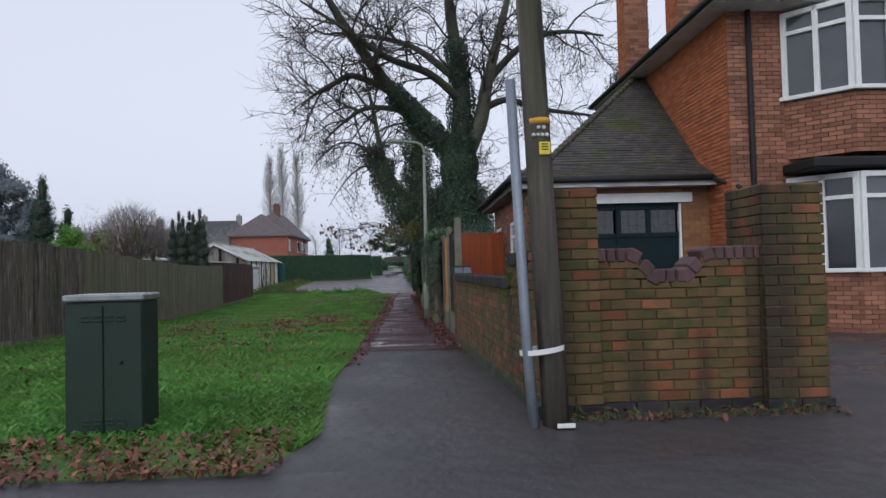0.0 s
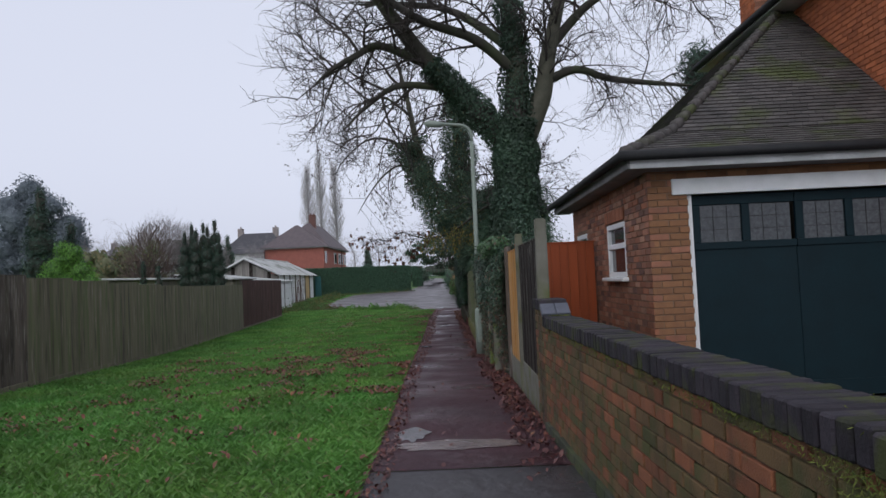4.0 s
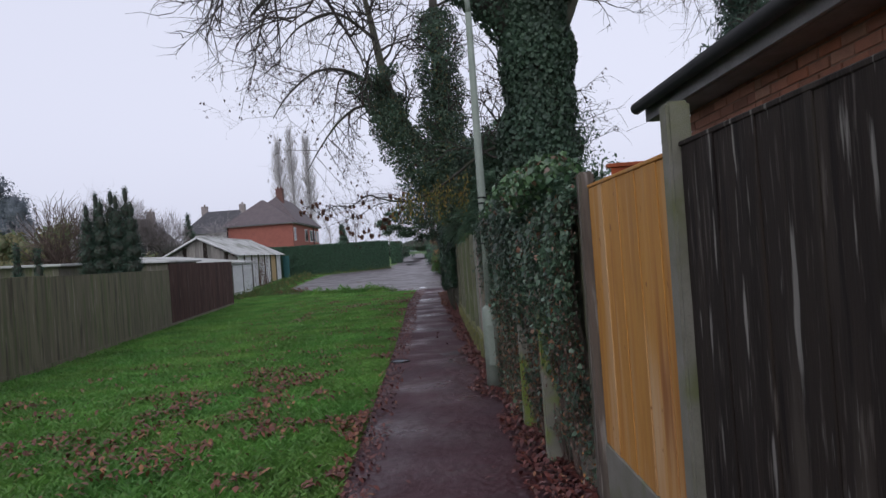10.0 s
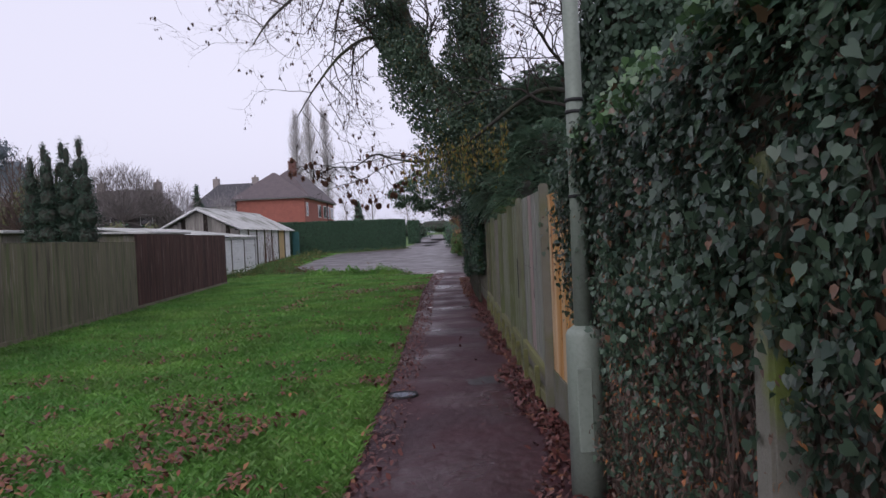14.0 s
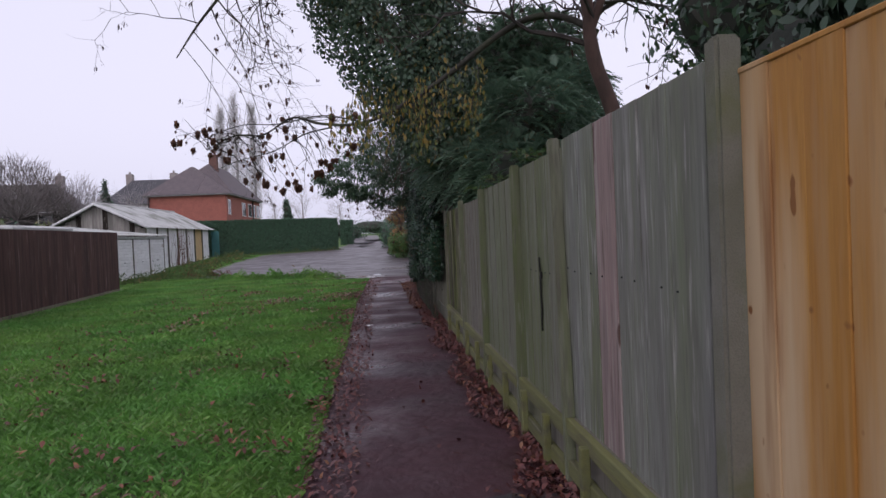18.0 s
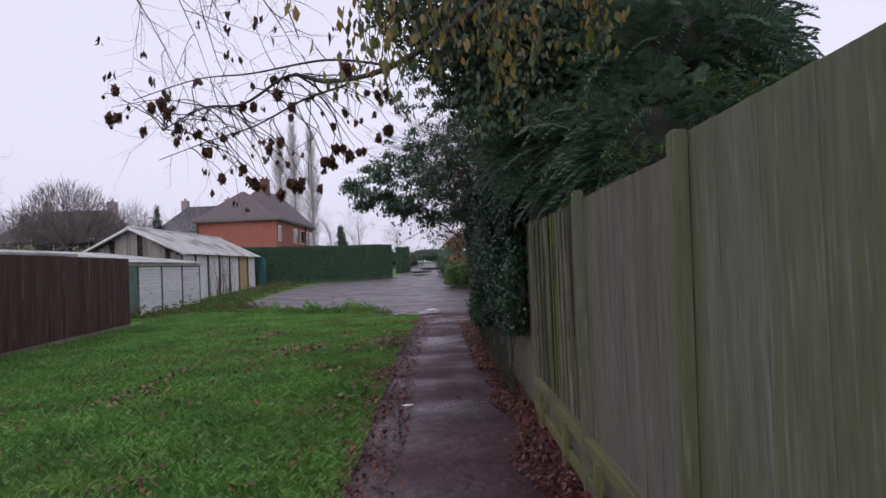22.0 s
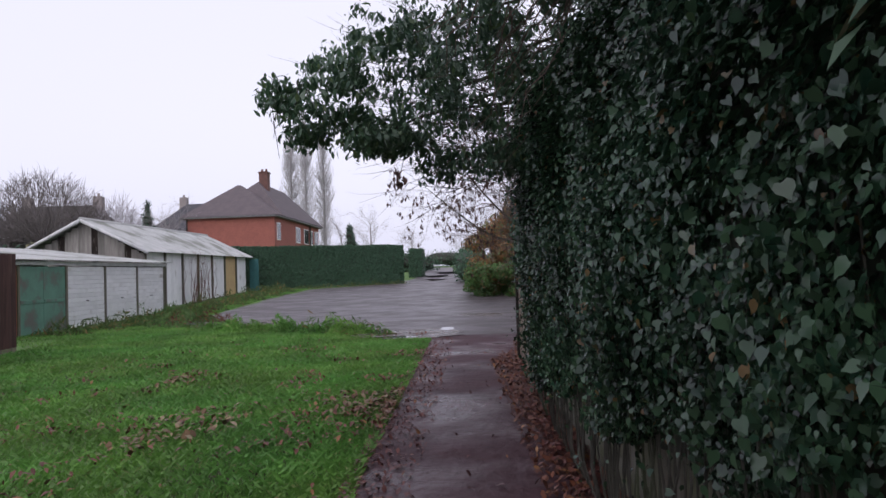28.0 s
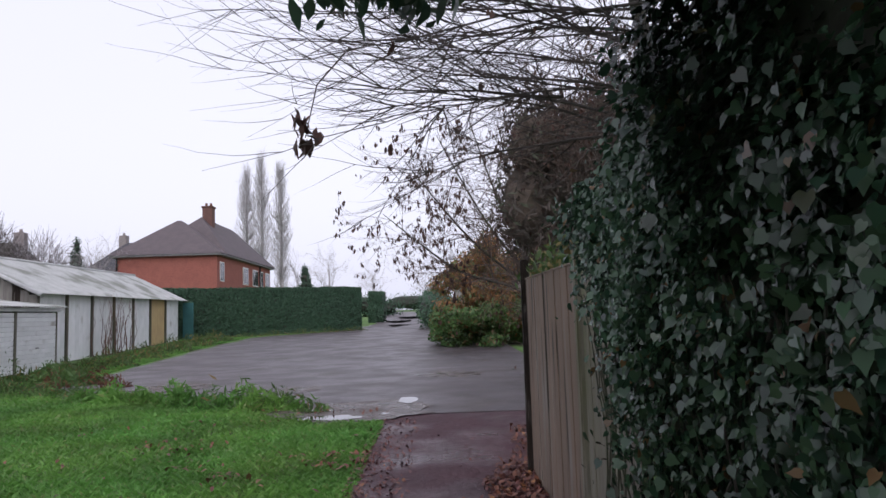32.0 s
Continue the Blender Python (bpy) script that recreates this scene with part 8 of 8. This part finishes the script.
# ---- grass, fallen leaves, weeds ----
def lawn(n, seed, y0=3.9, y1=49.4, right=None, left=None):
    rg = np.random.default_rng(seed)
    ys = y0 + (y1 - y0) * rg.random(n)
    r = np.interp(ys, PLY, PLX) if right is None else np.interp(ys, *right)
    fl = -6.3 - 0.099 * ys if left is None else np.interp(ys, *left)
    u = rg.random(n) ** 1.5
    xs = r - 0.02 - u * (r - fl - 0.1)
    keep = ~((ys < 4.5 + 0.35 * np.sin(xs * 3)) & (xs > -1.0)) & ~((ys < 4.3 + 0.2 * np.sin(xs * 2.3) + 0.15 * np.sin(xs * 7)) & (rg.random(n) < 0.85))
    keep &= ~((ys > 45.9) & (xs > np.interp(ys, (45.9, 46.4, 48, 50, 53), (-1.5, -2.9, -4.2, -7.8, -10.0)) + 0.25 * np.sin(ys * 5) + 0.15 * np.sin(xs * 6)))  # the trodden end of the verge
    xs, ys = xs[keep], ys[keep]
    n = len(xs)
    zs = np.interp(ys, GY, GZ) - 0.012
    h = 0.03 + 0.045 * rg.random(n)
    a = 2 * math.pi * rg.random(n)
    w = 0.006 + 0.005 * rg.random(n) + 0.004 * u[keep]
    lean = 1.1 * h
    b = 2 * math.pi * rg.random(n)
    base = np.stack([xs, ys, zs], 1)
    side = np.stack([np.cos(a), np.sin(a), 0 * a], 1) * w[:, None]
    mid = base + np.stack([0.35 * lean * np.cos(b), 0.35 * lean * np.sin(b), 0.65 * h], 1)
    tip = base + np.stack([lean * np.cos(b), lean * np.sin(b), h], 1)
    V = np.stack([base - side, base + side, mid + 0.75 * side, tip], 1).reshape(-1, 3)
    me = bpy.data.meshes.new("grass")
    me.vertices.add(len(V))
    me.vertices.foreach_set("co", V.ravel())
    me.loops.add(len(V))
    me.loops.foreach_set("vertex_index", np.arange(len(V)))
    me.polygons.add(n)
    me.polygons.foreach_set("loop_start", np.arange(0, len(V), 4))
    me.materials.append(M["blade"])
    me.update(calc_edges=True)
    return me


tagged(new("rough_grass", lawn(60000, 151, 46.8, 75, ((46.8, 48, 50, 53, 58, 66, 75), (-2.2, -4.6, -8.2, -10.3, -10.9, -11.2, -11.0)), ((46.8, 75), (-13.3, -14.6)))), "rough green grass between the yard and the garages", "grass", kind="stuff")
tagged(new("grass", lawn(360000, 150)), "short wet green grass verge strewn with leaves", "grass", kind="stuff")


def scatter(name, spots, size, label, seed, mat="fallen"):
    rg = np.random.default_rng(seed)
    P = np.array([(x, y, gz(y) + lift) for x, y, lift in spots])
    N = rg.normal(size=P.shape) * 0.35 + (0, 0, 1)
    me = leaves(name, P, N, size * (0.5 + rg.random(len(P))), M[mat], OVAL, 0.0, 0.3, seed)
    tagged(new(name, me), label, "leaves", kind="stuff")


rgl = np.random.default_rng(160)
spots = []
while len(spots) < 8200:
    y = 5 + 42 * rgl.random()
    l = float(np.interp(y, PLY, PLX))
    x = l - 5.5 * rgl.random() ** 1.6
    if rgl.random() > float(np.interp(y, (5, 9, 12, 15.5, 21, 25, 31, 34, 41, 44, 47), (0.02, 0.04, 0.3, 1.0, 1.0, 0.22, 0.16, 0.3, 0.3, 0.2, 0.1))):
        continue
    drift = 0.55 * noise.noise(Vector((x * 0.5, y * 0.3, 3))) + 0.8 * noise.noise(Vector((x * 1.5, y * 1.1, 1))) + 0.3 * noise.noise(Vector((x * 5, y * 4, 2)))
    if drift > 0.06 + 0.16 * rgl.random() or rgl.random() < 0.015:
        spots.append((x, y, 0.05 + 0.018 * rgl.random()))
scatter("fallen_leaves_on_grass", spots, 0.06, "brown fallen leaves scattered over the grass", 161)
spots = []
while len(spots) < 19000:
    y = 9 + 35 * rgl.random() ** 0.85
    if y < 12.5 and rgl.random() > (y - 9) / 4:
        continue
    r = float(np.interp(y, PRY, PRX))
    x = r - 0.04 - 0.5 * rgl.random() ** 1.5 * (0.7 + 0.6 * noise.noise(Vector((0, y * 0.8, 5))))
    spots.append((x, y, 0.022 + 0.03 * rgl.random()))
for _ in range(5200):
    y = 8 + 38 * rgl.random()
    l = float(np.interp(y, PLY, PLX))
    spots.append((l + 0.3 * rgl.random() ** 2 * (0.4 + 0.03 * y), y, 0.022))
for _ in range(2400):  # trodden leaves drifted in from the verge
    y = 24 + 20 * rgl.random()
    l = float(np.interp(y, PLY, PLX))
    spots.append((l - 0.08 + 0.5 * rgl.random() ** 3, y, 0.022 + 0.012 * rgl.random()))
for _ in range(300):
    y = 9 + 36 * rgl.random()
    spots.append((-1.2 + 1.6 * rgl.random(), y, 0.022))
scatter("leaf_litter", spots, 0.05, "wet red-brown leaf litter along the path's edges", 162, "litter")
spots = []
while len(spots) < 800:  # large drab leaves late on the verge
    y = 32 + 10.5 * rgl.random()
    x = float(np.interp(y, PLY, PLX)) - 3.6 * rgl.random() ** 1.3
    if noise.noise(Vector((x * 0.7, y * 0.4, 9))) > 0.1 + 0.3 * rgl.random():
        spots.append((x, y, 0.055))
scatter("large_fallen_leaves", spots, 0.078, "large drab brown leaves lying on the wet grass", 165, "drab")
spots = []
for _ in range(2600):
    y = 34 + 11 * rgl.random()
    spots.append((float(np.interp(y, PRY, PRX)) - 0.03 - 0.5 * rgl.random() ** 1.4, y, 0.03 + 0.03 * rgl.random()))
scatter("large_leaf_litter", spots, 0.062, "orange-brown leaves heaped at the ivy's foot", 166)
spots = [(-0.8 - 3.6 * rgl.random(), 3.75 + 0.85 * rgl.random() ** 1.6, 0.03 + 0.03 * rgl.random()) for _ in range(2600)] + [(1.0 + 2.0 * rgl.random(), 4.55 + 0.3 * rgl.random(), 0.03) for _ in range(160)]
scatter("leaf_drift", spots, 0.052, "drift of orange-brown leaves at the grass corner", 163)


def weed_patch(spots, n, hgt, label, seed, mat="weed"):
    rg = np.random.default_rng(seed)
    P, N, S = [], [], []
    for x, y, r, h in spots:
        k = int(n * r)
        for _ in range(k):
            a, q = 2 * math.pi * rg.random(), r * rg.random() ** 0.6
            z = h * rg.random() * (1.1 - q / r)
            P.append((x + q * math.cos(a), y + q * math.sin(a) * 0.5, gz(y) + z))
            N.append((rg.normal(), rg.normal(), 0.3))
            S.append(hgt * (0.5 + rg.random()))
    me = leaves("weeds", P, N, np.array(S), M[mat], SPRAY, -0.8, 0.1, seed)
    tagged(new("weeds", me), label, "weeds", "rank weeds round the yard", "stuff")


weed_patch([(-4.3 + 0.5 * k, 48.2 - 0.2 * k, 0.6, 0.4) for k in range(3)] + [(-4.0, 47.8, 0.3, 0.75), (-5.0, 48.6, 0.7, 0.3), (-6.6, 49.6, 0.6, 0.25), (-2.7, 47.2, 0.35, 0.25), (-3.4, 47.6, 0.5, 0.5), (-4.6, 48.0, 0.3, 0.6)] + [(-8.2 - k, 50.6 + 0.7 * k, 0.7, 0.4) for k in range(4)], 330, 0.12, "rank green weeds at the verge's end", 171, "bramble")
weed_patch([(-2.0 - 0.42 * k, 46.7 + 0.25 * k + 0.2 * math.sin(3 * k), 0.42, 0.28 + 0.22 * (math.sin(1.7 * k) > 0.2)) for k in range(3, 15)], 700, 0.15, "tall wet grass tufts along the verge's end", 176, "blade")
weed_patch([(-10.6, 54.2, 0.9, 0.55), (-11.4, 55.0, 0.8, 0.6), (-9.7, 53.6, 0.7, 0.45), (-12.0, 57.0, 0.8, 0.5)], 900, 0.15, "green mound of rank grass at the yard's edge", 177, "bramble")
weed_patch([(-9.2, 53.4, 0.5, 0.6), (-10.2, 53.0, 0.45, 0.5), (-8.4, 52.6, 0.4, 0.35)], 420, 0.11, "brown dead weed stems at the yard's edge", 178, "crisp")
weed_patch([(-12.3 + 0.3 * (k % 3), 50 + 1.2 * k, 0.9, 0.5) for k in range(9)] + [(-12.4 + 0.4 * (k % 2), 61 + 1.5 * k, 1.1, 0.7) for k in range(9)], 220, 0.16, "tall straw and weeds before the garages", 172)
weed_patch([(-12.6, 55.2, 0.35, 1.2), (-12.5, 55.6, 0.25, 0.8), (-12.9, 58.8, 0.5, 0.7), (-12.6, 57.6, 0.5, 0.5)], 160, 0.1, "tall dark weeds before the white garage doors", 175, "bramble")
weed_patch([(-13 + 1.5 * k, 75.0 + 0.9 * k, 1.0, 0.35) for k in range(6)], 150, 0.15, "rough grass at the hedge foot", 173)
weed_patch([(1.1 + 0.22 * k, 4.7, 0.16, 0.10) for k in range(9)], 500, 0.035, "small weeds at the wall's foot", 174)
for fy, fxx, fz_ in ((26.3, 0.52, 2.0), (27.6, 0.52, 1.98), (24.6, 0.5, 2.04)):
    fern = thing("fern", (fxx, fy, fz_ - 0.1), "small bright green fern on the fence top", "fern", "ferns on the fence")
    rgf2 = np.random.default_rng(int(fy * 10))
    for k in range(7):
        a, L = 2 * math.pi * k / 7 + 0.3 * rgf2.random(), 0.16 + 0.12 * rgf2.random()
        pts = [(L * f * math.cos(a), L * f * math.sin(a), 0.08 + 0.16 * math.sin(2.4 * f)) for f in np.linspace(0, 1, 9)]
        P = [p for p in pts for _ in range(4)]
        part("frond", leaves("frond", P, rgf2.normal(size=(36, 3)) * 0.4 + (0, 0, 1), 0.05 * np.ones(36), M["bramble"], SPRAY, 0.2, 0.1, k), fern)
drain = thing("drain_cover", (-1.0, 22.4, gz(22.4) + 0.014), "small round iron drain grating in the asphalt path", "drain cover")
part("rim", tube("rim", [(0.15 * math.cos(2 * math.pi * i / 28), 0.15 * math.sin(2 * math.pi * i / 28), 0.008) for i in range(29)], 0.018, M["black"], 6), drain)
# flat near-black disc stands for the dark depth under the bars
part("pit", tube("pit", [(0, 0, 0), (0, 0, 0.002)], 0.15, M["thicket_dark"], 28), drain)
for k in range(5):
    u = -0.1 + 0.05 * k
    L = 2 * math.sqrt(0.15 ** 2 - u * u)
    part("bar", box("bar", (L, 0.016, 0.012), M["galv"], 0.003), drain, (0, u, 0.002))
    part("bar", box("bar", (0.016, L, 0.010), M["galv"], 0.003), drain, (u, 0, 0.002))
scrap = bmesh.new()
bmesh.ops.create_grid(scrap, x_segments=5, y_segments=3, size=0.5)
for v in scrap.verts:
    v.co = Vector((v.co.x * 0.13, v.co.y * 0.05, 0.02 + 0.018 * noise.noise(v.co * 7)))
scrap_me = bpy.data.meshes.new("paper_scrap")
scrap.to_mesh(scrap_me)
scrap.free()
scrap_me.materials.append(M["white"])
scrap_ob = new("paper_scrap", scrap_me)
scrap_ob.matrix_basis = pose(-1.04, 31.75, gz(31.75) + 0.01, 0, 0, 20)
tagged(scrap_ob, "crumpled white paper scrap on the wet path", "litter")
